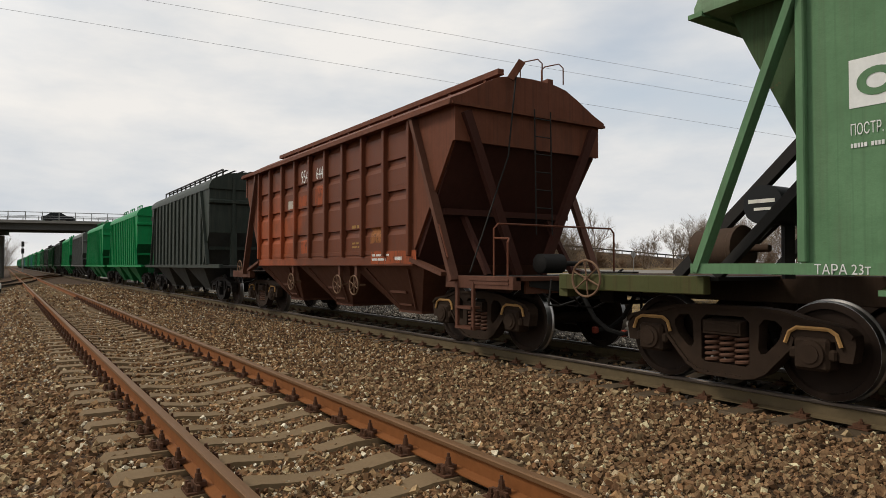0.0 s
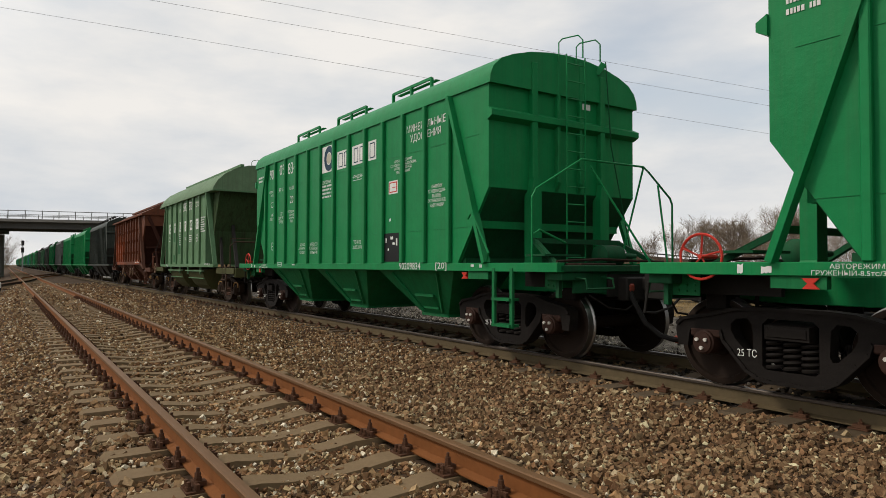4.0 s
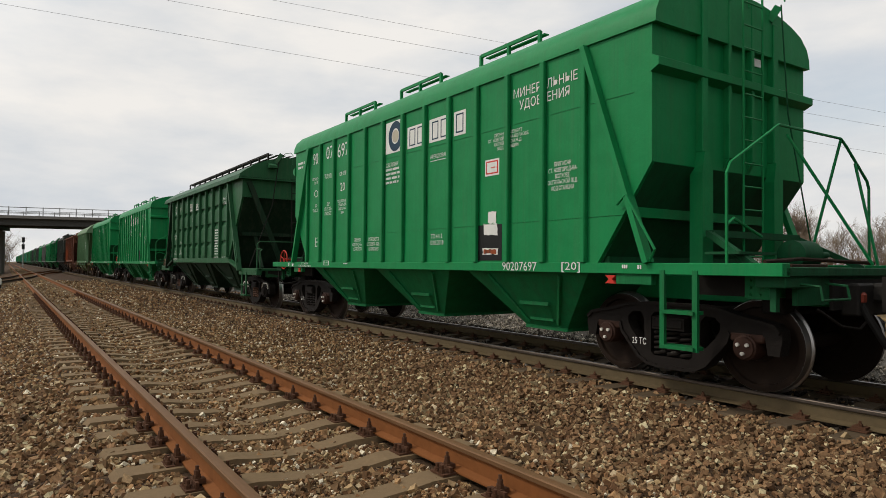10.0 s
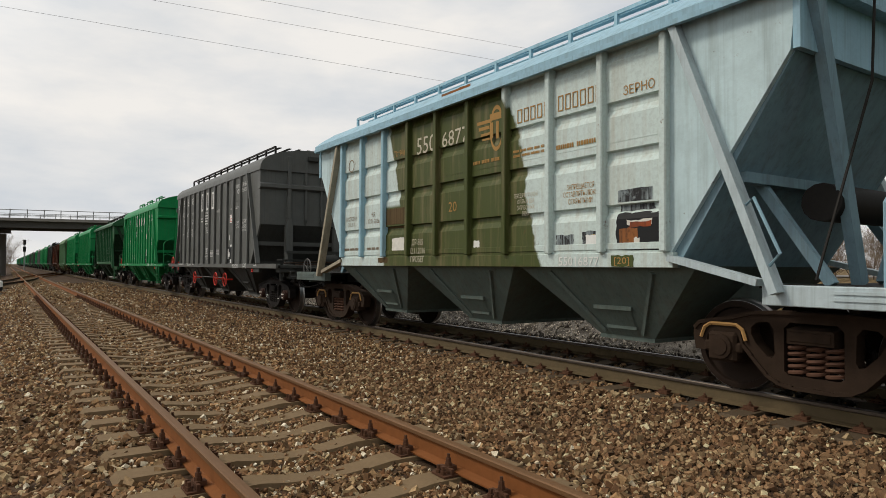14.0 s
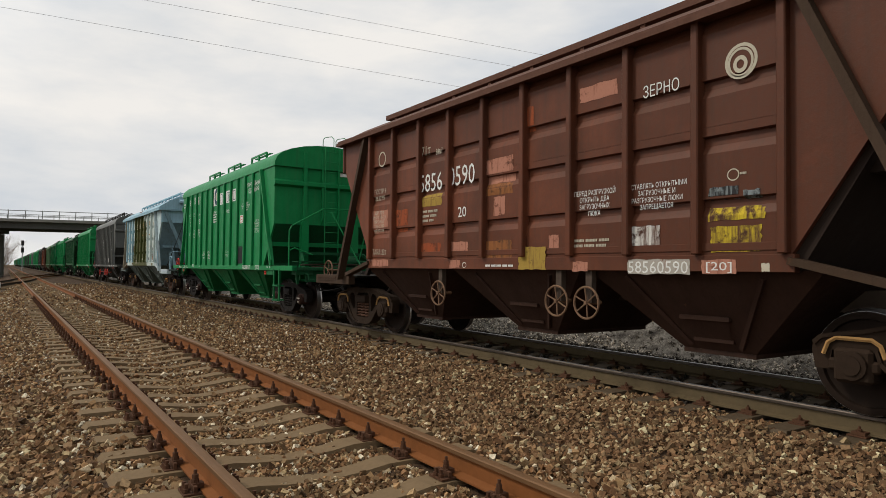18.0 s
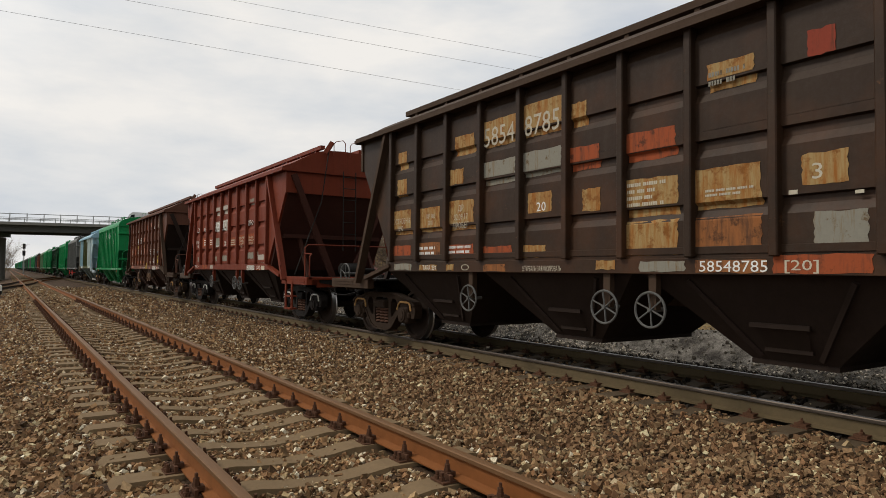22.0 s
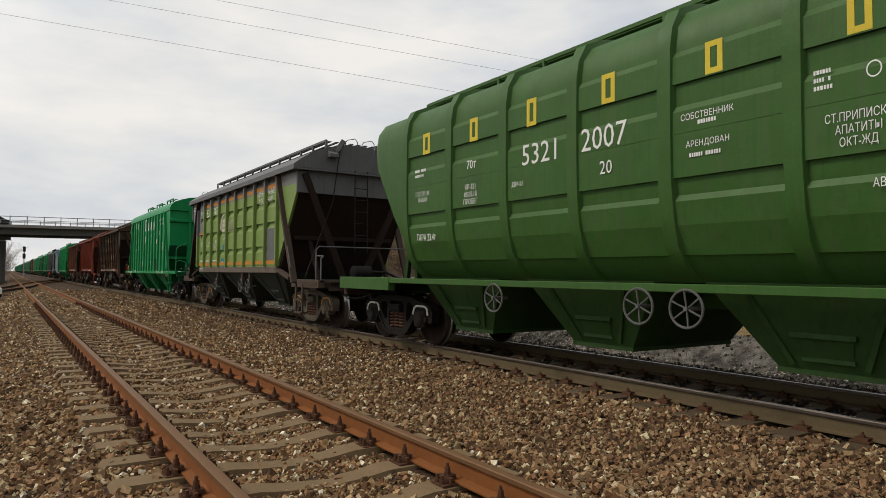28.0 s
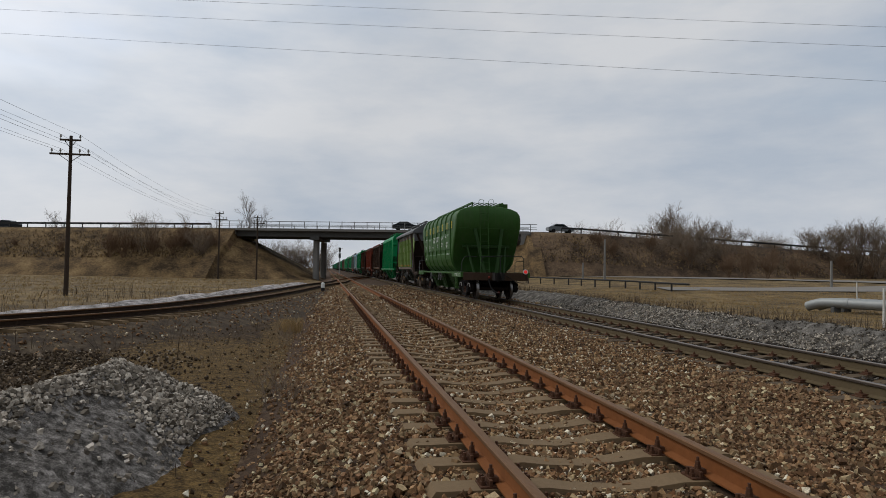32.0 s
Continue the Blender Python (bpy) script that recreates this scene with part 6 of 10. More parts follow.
        # added dark sheet over the end slope: shade and grime in its colour
        part("slope_sheet", Geo().prism([(t * 4.57, 1.40), (t * 5.354, 2.56), (t * 5.36, 2.56), (t * 4.585, 1.40)], 0, -1.53, 1.53), grime_shade, w, "sloping end sheet, grime and shade in its colour")
        part("slope_rib", Geo().box(-1.5, 1.5, *sorted((t * 4.95, t * 5.05)), 1.95, 2.07), body, w)
        if full:
            part("slope_rib", Geo().box(-1.5, 1.5, *sorted((t * 4.60, t * 4.68)), 1.40, 1.48), grime_shade, w)
        part("deck_plate", Geo().box(-1.5, 1.5, *sorted((t * 5.6, t * 6.72)), 1.28, 1.31), M["steel_dark"], w)
        if full:
            part("brake_cylinder", Geo().lathe([(-0.35, 0.1), (-0.3, 0.17), (0.1, 0.17), (0.12, 0.05), (0.5, 0.04)], 14, 0, (0.35, t * 6.0, 1.52)), grime_shade, w, smooth=True)
            part("lever_box", Geo().box(-0.85, -0.15, t * 6.35 - 0.16, t * 6.35 + 0.16, 1.31, 1.40, 0.01).box(0.1, 0.9, t * 6.1 - 0.1, t * 6.1 + 0.3, 1.31, 1.37, 0.01), M["bogie_rust"], w, "dark brake lever housing")
            part("lever_rod", Geo().tube([(-1.25, t * 6.45, 1.42), (-0.2, t * 6.25, 1.46), (0.9, t * 6.5, 1.42)], 0.022, 6), M["bogie_rust"], w, "dark brake lever rod")
            part("gear_frame", Geo().beam((-0.9, t * 5.6, 1.75), (0.9, t * 5.6, 1.75), 0.1, 0.08).beam((-0.9, t * 5.6, 1.75), (-1.1, t * 6.3, 1.35), 0.07, 0.07).beam((0.9, t * 5.6, 1.75), (1.1, t * 6.3, 1.35), 0.07, 0.07).box(-1.2, -0.5, t * 5.95 - 0.2, t * 5.95 + 0.2, 1.5, 1.53), grime_shade, w)
    if not full:
        return w
    if boxes:
        for y in (3.1, 0.55, -2.1):
            walkway(w, body, -0.95, 0.95, y - 0.72, y + 0.72, 4.74, 0.24, 2)
            part("loading_hatch", Geo().box(-0.5, 0.5, y - 0.5, y + 0.5, 4.8, 4.93, 0.03), body, w, "roof loading hatch")
    else:
        walkway(w, M["steel_dark"], -1.02, 1.02, -5.0, 5.0, 4.70, 0.26, 12)
    if open_end:
        step_ladder(w, low, -5.52, -5.92, 1.2, 0.45)
    if open_end:
        ladder(w, body, [(-0.24, -5.60, 1.35), (-0.24, -5.60, 4.80)], [(0.16, -5.60, 1.35), (0.16, -5.60, 4.80)], 12)
        hoops(w, body, -5.45, (-0.26, 0.12), 4.80)
        part("warning_label", Geo().box(0.30, 0.52, -5.366, -5.35, 4.02, 4.12), M["white"], w, "small white warning label")
        part("roof_bracket", Geo().beam((0.64, -5.40, 4.66), (0.72, -5.48, 4.84), 0.07, 0.10), body, w)
        part("discharge_rod", Geo().tube([(0.72, -5.52, 4.86), (0.80, -5.56, 3.4), (1.12, -5.72, 1.4)], 0.010, 5), M["green_grime_shade"] if body == M["green"] else M["steel_dark"], w, "thin control rod")
    if end_rails:
        rail_tube(w, body, [(-1.45, -6.17, 1.38), (-1.45, -6.17, 2.35), (-1.38, -6.17, 2.47), (-0.5, -6.17, 2.98), (0.85, -6.17, 2.98), (0.98, -6.17, 2.9), (1.5, -6.17, 2.5), (1.55, -6.17, 2.4), (1.55, -6.17, 1.38)])
        rail_tube(w, body, [(0.85, -6.17, 2.96), (0.62, -5.9, 1.4)])
        rail_tube(w, body, [(-0.3, -6.15, 2.9), (0.3, -6.75, 1.4)])
        rail_tube(w, body, [(1.2, -6.17, 2.7), (1.0, -6.5, 1.4)])
        rail_tube(w, body, [(-1.45, -6.17, 1.8), (-1.3, -6.15, 1.88), (-0.8, -6.15, 1.7)])
    if open_end:
        rail_tube(w, body, [(-1.62, -4.90, 2.1), (-1.66, -5.06, 2.2), (-1.66, -5.46, 1.55), (-1.62, -5.36, 1.42)])
    for s in (-1, 1):
        for y in (-5.1, 5.1):
            part("lifting_bracket", Geo().box(*sorted((s * 1.5, s * 1.58)), y - 0.25, y + 0.25, 1.15, 1.27), low, w)
        for t in (-1, 1):
            q = 4.98 if t > 0 else -4.78
            part("jacking_point", Geo().prism([(q - 0.075, 1.25), (q + 0.075, 1.25), (q + 0.025, 1.20), (q + 0.075, 1.15), (q - 0.075, 1.15), (q - 0.025, 1.20)], 0, *sorted((s * 1.53, s * 1.6))), M["redpart"], w, "red jacking point")
    handwheel(w, 6.08, 1.46, M["redpart"], 0.24, -1.58, "red parking brake wheel", 5)
    return w


# ---- grain hopper wagon: corrugated sides, inclined ends with braces ----
ROOF_FLAT = [(1.72, 4.02), (1.72, 4.10), (1.45, 4.22), (1.05, 4.45), (0.75, 4.6), (0.45, 4.66), (0, 4.68)]
ROOF_ROUND = [(1.72, 4.06), (1.72, 4.14), (1.55, 4.28), (1.25, 4.48), (0.85, 4.65), (0.4, 4.76), (0, 4.79)]


def wagon_b(body, label, end=None, roof=ROOF_FLAT, full=True, rust=True, wheels=None, walk_mat=None, side=None, frame=None, grate=False, tank=False, hull=None, brace=None, brace_lead=None, bins=None, corner=None, valves=True, foot=5.42, wheel_y=(1.65, -1.05, -1.85), step=True, nose=5.38, dusty=False, ribs=(4.058, 0.902), sill=None, park=None, plat=None, lead_rib=None):
    end, side, frame = end or body, side or body, frame or body
    hull, brace = hull or end, brace or frame
    w = tagged(new("grain_wagon"), label, "freight wagon", "wagons of the train")
    running_gear(w, frame, 10.68, True, rust, full, 1.2, 0.0, dusty)
    LD, TR = 5.27, 5.42 if roof is ROOF_ROUND else 5.36      # how far the hopper body reaches ahead and behind
    tail = 5.60 if roof is ROOF_ROUND else 5.48
    core = [(-4.15, 1.36), (-TR, 3.43), (-TR - 0.07, 4.08), (LD + 0.06, 4.08), (LD, 3.43), (4.15, 1.36)]
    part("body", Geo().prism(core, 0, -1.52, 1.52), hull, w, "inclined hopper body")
    cor = [(1.50, 1.52), (1.58, 1.52)]
    for zb, zt in ((1.946, 2.121), (2.596, 2.785), (3.193, 3.382), (3.867, 4.045)):
        cor += [(1.58, zb), (1.536, zb + 0.085), (1.528, zt - 0.014), (1.58, zt)]
    cor += [(1.58, 4.062), (1.50, 4.062)]
    for s in (-1, 1):
        part("side_sheet", Geo().prism([(s * x, z) for x, z in cor], 1, -4.06, 4.06), side, w, "corrugated side sheet")
        for t in (-1, 1):
            E = (LD if t > 0 else TR) - 0.015
            tri = [(t * 4.06, 1.45), (t * E, 3.43), (t * (E + 0.06), 4.06), (t * 4.06, 4.06)]
            part("corner_sheet", Geo().prism(tri, 0, *sorted((s * 1.5, s * 1.578))), corner or (end if side is not body else body), w, "plain corner sheet")
        part("lower_sill", Geo().box(*sorted((s * 1.5, s * 1.60)), -4.15, 4.15, 1.36, 1.535, 0.005), sill or side, w, "lower side sill")
        for k in range(10) if full or s < 0 else ():
            y = ribs[0] - ribs[1] * k
            if side is body:
                part("rib", shared("rib_b%d" % s, lambda: Geo().box(*sorted((s * 1.53, s * 1.665)), -0.045, 0.045, 1.54, 4.04, 0.012), side), None, w, at=T(0, y, 0))
            else:
                # a darker paint on the first ribs stands for their shaded faces
                part("rib", Geo().box(*sorted((s * 1.53, s * 1.665)), y - 0.045, y + 0.045, 1.54, 4.04, 0.012), lead_rib if lead_rib and k < 3 else side, w)
        part("seam", Geo().box(*sorted((s * 1.58, s * 1.583)), -4.05, 4.05, 2.880, 2.889), side, w)
        part("sill_seam", Geo().box(*sorted((s * 1.578, s * 1.592)), -4.05, 4.05, 1.575, 1.655, 0.004), side, w)
        for t in (-1, 1):
            part("side_brace", Geo().beam((s * 1.63, t * 4.19, 4.06), (s * 1.60, t * foot, 1.12), 0.085, 0.15, (s, 0, 0)), brace_lead if brace_lead and t > 0 else brace, w, "sloping side brace")
            part("sill_link", Geo().beam((s * 1.57, t * 4.1, 1.47), (s * 1.57, t * 5.1, 1.22), 0.07, 0.14, (s, 0, 0)), brace_lead if brace_lead and t > 0 else brace, w)
            part("platform_beam", Geo().box(*sorted((s * 1.40, s * 1.55)), *sorted((t * 5.1, t * 6.8)), 1.0, 1.2, 0.008).box(*sorted((s * 1.55, s * 1.562)), *sorted((t * 5.75, t * 6.7)), 1.07, 1.10).box(*sorted((s * 1.55, s * 1.562)), *sorted((t * 5.75, t * 6.7)), 1.13, 1.16), plat if plat and t > 0 else brace, w)
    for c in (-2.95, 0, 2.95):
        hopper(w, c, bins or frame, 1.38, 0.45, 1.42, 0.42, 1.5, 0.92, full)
    part("roof", roof_geo(roof, -tail, nose), end, w, "overhanging roof with flat end caps", smooth=False)
    part("roof_edge", Geo().box(-1.74, -1.68, -tail - 0.015, nose + 0.015, 4.0, 4.06), end, w)
    for t in (-1, 1):
        E, R = (LD, nose) if t > 0 else (TR, tail)
        part("end_panel", Geo().box(-1.6, 1.6, *sorted((t * (E + 0.02), t * (E + 0.088))), 3.43, 4.07), end, w, "vertical end panel")
        part("end_gutter", Geo().box(-1.7, 1.7, *sorted((t * (E + 0.07), t * (R + 0.05))), 4.0, 4.045), end, w)
        part("end_beam", Geo().box(-1.5, 1.5, *sorted((t * 6.62, t * 6.8)), 1.13, 1.2, 0.008).box(-1.25, 1.25, *sorted((t * 6.68, t * 6.73)), 0.94, 1.13), frame, w, "end beam with a thin top flange")
        if full:
            part("draft_pocket", Geo().box(-0.42, 0.42, *sorted((t * 6.73, t * 6.92)), 0.84, 1.12, 0.02), M["steel_dark"], w, "dark coupler pocket")
            for s in (-1, 1):
                part("beam_gusset", Geo().prism([(s * 0.5, 0.94), (s * 1.2, 1.05), (s * 1.2, 1.13), (s * 0.5, 1.13)], 1, *sorted((t * 6.735, t * 6.76))), M["steel_dark"], w)
        part("deck_plate", Geo().box(-1.42, 1.42, *sorted((t * 5.0, t * 6.68)), 1.16, 1.195), M["steel_dark"], w)
        for s in (-1, 1):
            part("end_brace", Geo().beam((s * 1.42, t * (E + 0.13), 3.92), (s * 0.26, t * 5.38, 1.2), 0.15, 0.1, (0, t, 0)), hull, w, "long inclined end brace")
            if full:
                part("strut", Geo().beam((s * 0.95, t * 4.72, 2.3), (s * 0.95, t * 5.45, 1.2), 0.1, 0.08, (s, 0, 0)), hull, w)
        if full:
            part("slope_beam", Geo().box(-1.4, 1.4, *sorted((t * 4.68, t * 4.86)), 2.25, 2.36), hull, w)
            part("brake_cylinder", Geo().lathe([(-0.4, 0.1), (-0.35, 0.17), (0.1, 0.17), (0.12, 0.05), (0.6, 0.035)], 14, 0, (0.1, t * 5.9, 1.4)), M["steel_dark"], w, smooth=True)
    if not full:
        return w
    wm = walk_mat or end
    if grate:
        walkway(w, wm, -0.72, 0.72, -5.2, 5.2, 4.68 if roof is ROOF_ROUND else 4.62, 0.24, 12)
    else:
        for s in (-1, 1):
            part("walkway_rail", Geo().box(*sorted((s * 0.5, s * 0.62)), -5.3, 5.3, 4.72, 4.82), wm, w, "long roof walkway board")
            for k in range(10):
                y = -4.9 + 1.09 * k
                part("walkway_post", Geo().box(*sorted((s * 0.53, s * 0.6)), y - 0.04, y + 0.04, 4.6, 4.73), wm, w)
    ladder(w, M["steel_dark"], [(-0.10, -5.66, 1.9), (-0.10, -5.62, 4.1)], [(0.26, -5.66, 1.9), (0.26, -5.62, 4.1)], 7)
    hoops(w, end, -5.55, (-0.35, 0.12), 4.62)
    if step:
        step_ladder(w, frame, -5.44, -5.86, 0.98, 0.34, -1.55)
    rail_tube(w, end, [(-1.3, -6.05, 1.18), (-1.3, -6.05, 1.95), (-1.22, -6.05, 2.03), (1.25, -6.05, 2.03), (1.33, -6.05, 1.95), (1.33, -6.05, 1.18)])
    rail_tube(w, end, [(-1.32, -6.4, 1.18), (-1.32, -6.4, 1.72), (-1.25, -6.35, 1.78), (-1.3, -6.06, 1.8)])
    rail_tube(w, end, [(-1.62, -4.95, 1.95), (-1.67, -5.1, 2.05), (-1.67, -5.35, 1.5), (-1.62, -5.2, 1.36)])
    part("discharge_rod", Geo().tube([(-0.55, -5.68, 4.6), (-0.75, -5.72, 3.2), (-1.35, -5.5, 1.25)], 0.014, 5), M["steel_dark"], w, "thin control rod")
    part("rod_lever", Geo().beam((-0.62, -5.62, 4.55), (-0.48, -5.75, 4.85), 0.06, 0.12), end, w)
    if roof is ROOF_ROUND:
        for x in (-0.75, 0.75):
            part("roof_vent", Geo().prism([(-5.6, 4.38), (-5.8, 4.38), (-5.8, 4.46), (-5.6, 4.56)], 0, x - 0.12, x + 0.12), end, w)
    if tank:
        part("air_tank", Geo().tube([(-0.75, -5.25, 2.05), (-0.7, -5.25, 2.05), (0.6, -5.25, 2.05), (0.65, -5.25, 2.05)], 0.2, 14), M["steel_dark"], w, "dark air tank", smooth=True)
        part("brake_valve", Geo().lathe([(1.3, 0.2), (1.5, 0.2), (1.6, 0.12), (1.62, 0)], 14, 2, (0.6, -5.9, 0)), M["greypart"], w, smooth=True)
    part("air_reservoir", Geo().lathe([(-1.08, 0.0), (-1.07, 0.10), (-1.03, 0.155), (-1.0, 0.165), (-0.99, 0.175), (-0.96, 0.175), (-0.95, 0.165), (0.15, 0.165), (0.18, 0.15), (0.22, 0.0)], 18, 0, (0, 5.15, 1.56)), M["tank_brown"], w, "brown air reservoir", smooth=True)
    part("reservoir_strap", Geo().beam((-0.8, 5.15, 1.18), (-0.8, 5.15, 1.42), 0.3, 0.05), M["steel_dark"], w)
    for y in wheel_y if valves else ():
        hw = handwheel(w, y, 0.95, wheels or M["greypart"], 0.2, -1.6, "spoked discharge hand wheel", 6)
        part("shaft_bracket", Geo().box(-1.56, -1.48, y - 0.05, y + 0.05, 0.95, 1.36), frame, w)
    handwheel(w, 6.2, 1.3, wheels or park or M["greypart"], 0.22, -1.52, "parking brake wheel", 5)
    return w

# ---- side-discharge wagon with an overhanging arched roof ----
ROOF_C = [(1.64, 4.02), (1.64, 4.10), (1.5, 4.36), (1.25, 4.62), (0.9, 4.83), (0.45, 4.98), (0, 5.02)]


def wagon_c(body, label):
    w = tagged(new("hopper_wagon"), label, "freight wagon", "wagons of the train")
    running_gear(w, M["brown_old"], 9.1, True, True, True, 1.27)
    part("body", Geo().prism([(-3.45, 1.38), (-3.62, 2.6), (-4.3, 4.05), (4.3, 4.05), (3.62, 2.6), (3.45, 1.38)], 0, -1.35, 1.35), M["green_stain"], w, "tapered steel body with rusty stains")
    for s in (-1, 1):
        part("side_sheet", Geo().prism([(-3.40, 1.38), (-3.40, 4.05), (3.46, 4.05), (3.46, 1.38)], 0, *sorted((s * 1.35, s * 1.53))), body, w, "flat side sheet")
        for k in range(8):
            part("rib", shared("rib_c%d" % s, lambda: Geo().box(*sorted((s * 1.53, s * 1.60)), -0.04, 0.04, 1.39, 4.03, 0.012), body), None, w, at=T(0, -3.36 + 0.975 * k, 0))
        part("side_sill", Geo().box(*sorted((s * 1.48, s * 1.60)), -4.6, 4.6, 1.28, 1.385), body, w, "side sill")
        for t in (-1, 1):
            part("side_brace", Geo().beam((s * 1.57, t * 3.46, 4.04), (s * 1.55, t * 4.55, 1.3), 0.07, 0.14, (s, 0, 0)), body, w, "sloping side brace")
            part("platform_beam", Geo().box(*sorted((s * 1.4, s * 1.52)), *sorted((t * 4.5, t * 6.6)), 1.05, 1.25, 0.01), M["green_mud"], w)
        for y0, y1 in ((0.5, 2.95), (-2.9, -0.25)):
            sec = [(s * 0.9, 1.27), (s * 1.50, 1.16), (s * 1.54, 1.06), (s * 1.46, 0.86), (s * 1.32, 0.6), (s * 1.12, 0.42), (s * 0.8, 0.42)]
            g, n = Geo(), len(sec)
            vs = [(x, y0 + (1.27 - z) * 0.25, z) for x, z in sec] + [(x, y1 - (1.27 - z) * 0.75, z) for x, z in sec]
            ch = part("discharge_chute", g.add(vs, [tuple(range(n)), tuple(range(2 * n - 1, n - 1, -1))] + [(i, n + i, n + (i + 1) % n, (i + 1) % n) for i in range(n)]), M["green_mud"], w, "muddy side discharge chute")
            part("chute_lip", Geo().beam((s * 1.5, y0 + 0.1, 0.85), (s * 1.5, y1 - 0.32, 0.85), 0.05, 0.03).beam((s * 1.56, y0, 1.13), (s * 1.56, y1 - 0.1, 1.13), 0.09, 0.05), body, ch)
            for y in (y0 + 0.25, y1 - 0.45):
                part("hinge", Geo().beam((s * 1.57, y, 1.3), (s * 1.57, y + 0.04, 1.0), 0.06, 0.05), body, ch)
    part("roof", roof_geo(ROOF_C, -4.5, 4.5), M["green_roof"], w, "arched overhanging roof", smooth=True)
    part("ridge_walk", Geo().box(-0.62, -0.5, -4.2, 4.2, 4.97, 5.06).box(0.5, 0.62, -4.2, 4.2, 4.97, 5.06), body, w)
    for t in (-1, 1):
        part("end_beam", Geo().box(-1.48, 1.48, *sorted((t * 6.5, t * 6.66)), 0.95, 1.25, 0.01), M["green_mud"], w)
        part("deck_plate", Geo().box(-1.42, 1.42, *sorted((t * 4.4, t * 6.55)), 1.2, 1.24), M["steel_dark"], w)
        part("end_gutter", Geo().box(-1.66, 1.66, *sorted((t * 4.4, t * 4.56)), 3.99, 4.04), body, w)
        for s in (-1, 1):
            part("end_brace", Geo().beam((s * 0.75, t * 3.75, 2.8), (s * 1.0, t * 5.2, 1.24), 0.12, 0.1, (s, 0, 0)), M["steel_dark"], w, "end strut")
            part("end_post", Geo().beam((s * 1.1, t * 3.5, 2.4), (s * 1.3, t * 4.5, 1.24), 0.1, 0.08, (s, 0, 0)), M["steel_dark"], w)
    ladder(w, M["steel_dark"], [(-0.1, -4.6, 1.25), (-0.1, -4.5, 4.4)], [(0.3, -4.6, 1.25), (0.3, -4.5, 4.4)], 10)
    hoops(w, body, -4.4, (-0.3, 0.25), 4.9)
    rail_tube(w, M["brown_old"], [(-1.35, -5.6, 1.22), (-1.35, -5.6, 2.0), (-1.2, -5.6, 2.15), (1.2, -5.6, 2.15), (1.35, -5.6, 2.0), (1.35, -5.6, 1.22)], 0.02)
    rail_tube(w, M["brown_old"], [(-1.1, -4.7, 1.22), (-1.1, -4.7, 2.3), (0.2, -4.7, 2.3), (0.2, -4.7, 1.22)], 0.016)
    part("air_tank", Geo().tube([(-1.07, 4.13, 2.01), (-1.05, 4.13, 2.01), (-1.0, 4.13, 2.01), (0.3, 4.13, 2.01), (0.35, 4.13, 2.01)], 0.21, 18), M["ink"], w, "black air tank with white stencil", smooth=True)
    part("tank_stencil", Geo().box(-1.0765, -1.071, 4.0, 4.28, 2.03, 2.07).box(-1.0765, -1.071, 4.04, 4.22, 1.95, 1.98), M["chalk"], w)
    part("tank_bracket", Geo().beam((-0.6, 4.13, 1.85), (-0.6, 4.13, 1.22), 0.12, 0.1).beam((-0.9, 4.75, 1.25), (-0.7, 3.65, 2.35), 0.1, 0.08, (1, 0, 0)), M["steel_dark"], w)
    part("brake_cylinder", Geo().lathe([(4.95, 0.12), (4.9, 0.22), (4.45, 0.24), (4.43, 0.26), (4.38, 0.26), (4.38, 0.05), (4.1, 0.04)], 18, 1, (-1.0, 0, 1.55)), M["brown_old"], w, smooth=True)
    handwheel(w, 6.1, 1.2, M["brownpart"], 0.23, -1.56, "brown spoked parking brake wheel", 6)
    step_ladder(w, M["brown_old"], -5.3, -5.7, 1.2, 0.45, -1.5)
    return w


# ---- barrel-sided wagon with hoop ribs, last of the train ----
HALF_D = [(1.12, 1.26), (1.32, 1.42), (1.47, 1.66), (1.55, 1.98), (1.59, 2.4), (1.60, 2.9), (1.60, 3.4), (1.598, 3.80), (1.56, 4.04), (1.43, 4.23), (1.16, 4.35), (0.75, 4.44), (0.35, 4.49), (0, 4.50)]


def end_d(z):
    return 4.02 + 1.26 * min(1, max(0, (z - 1.55) / 1.92)) ** 0.95 - 0.10 * max(0, (z - 4.1) / 0.4) ** 2


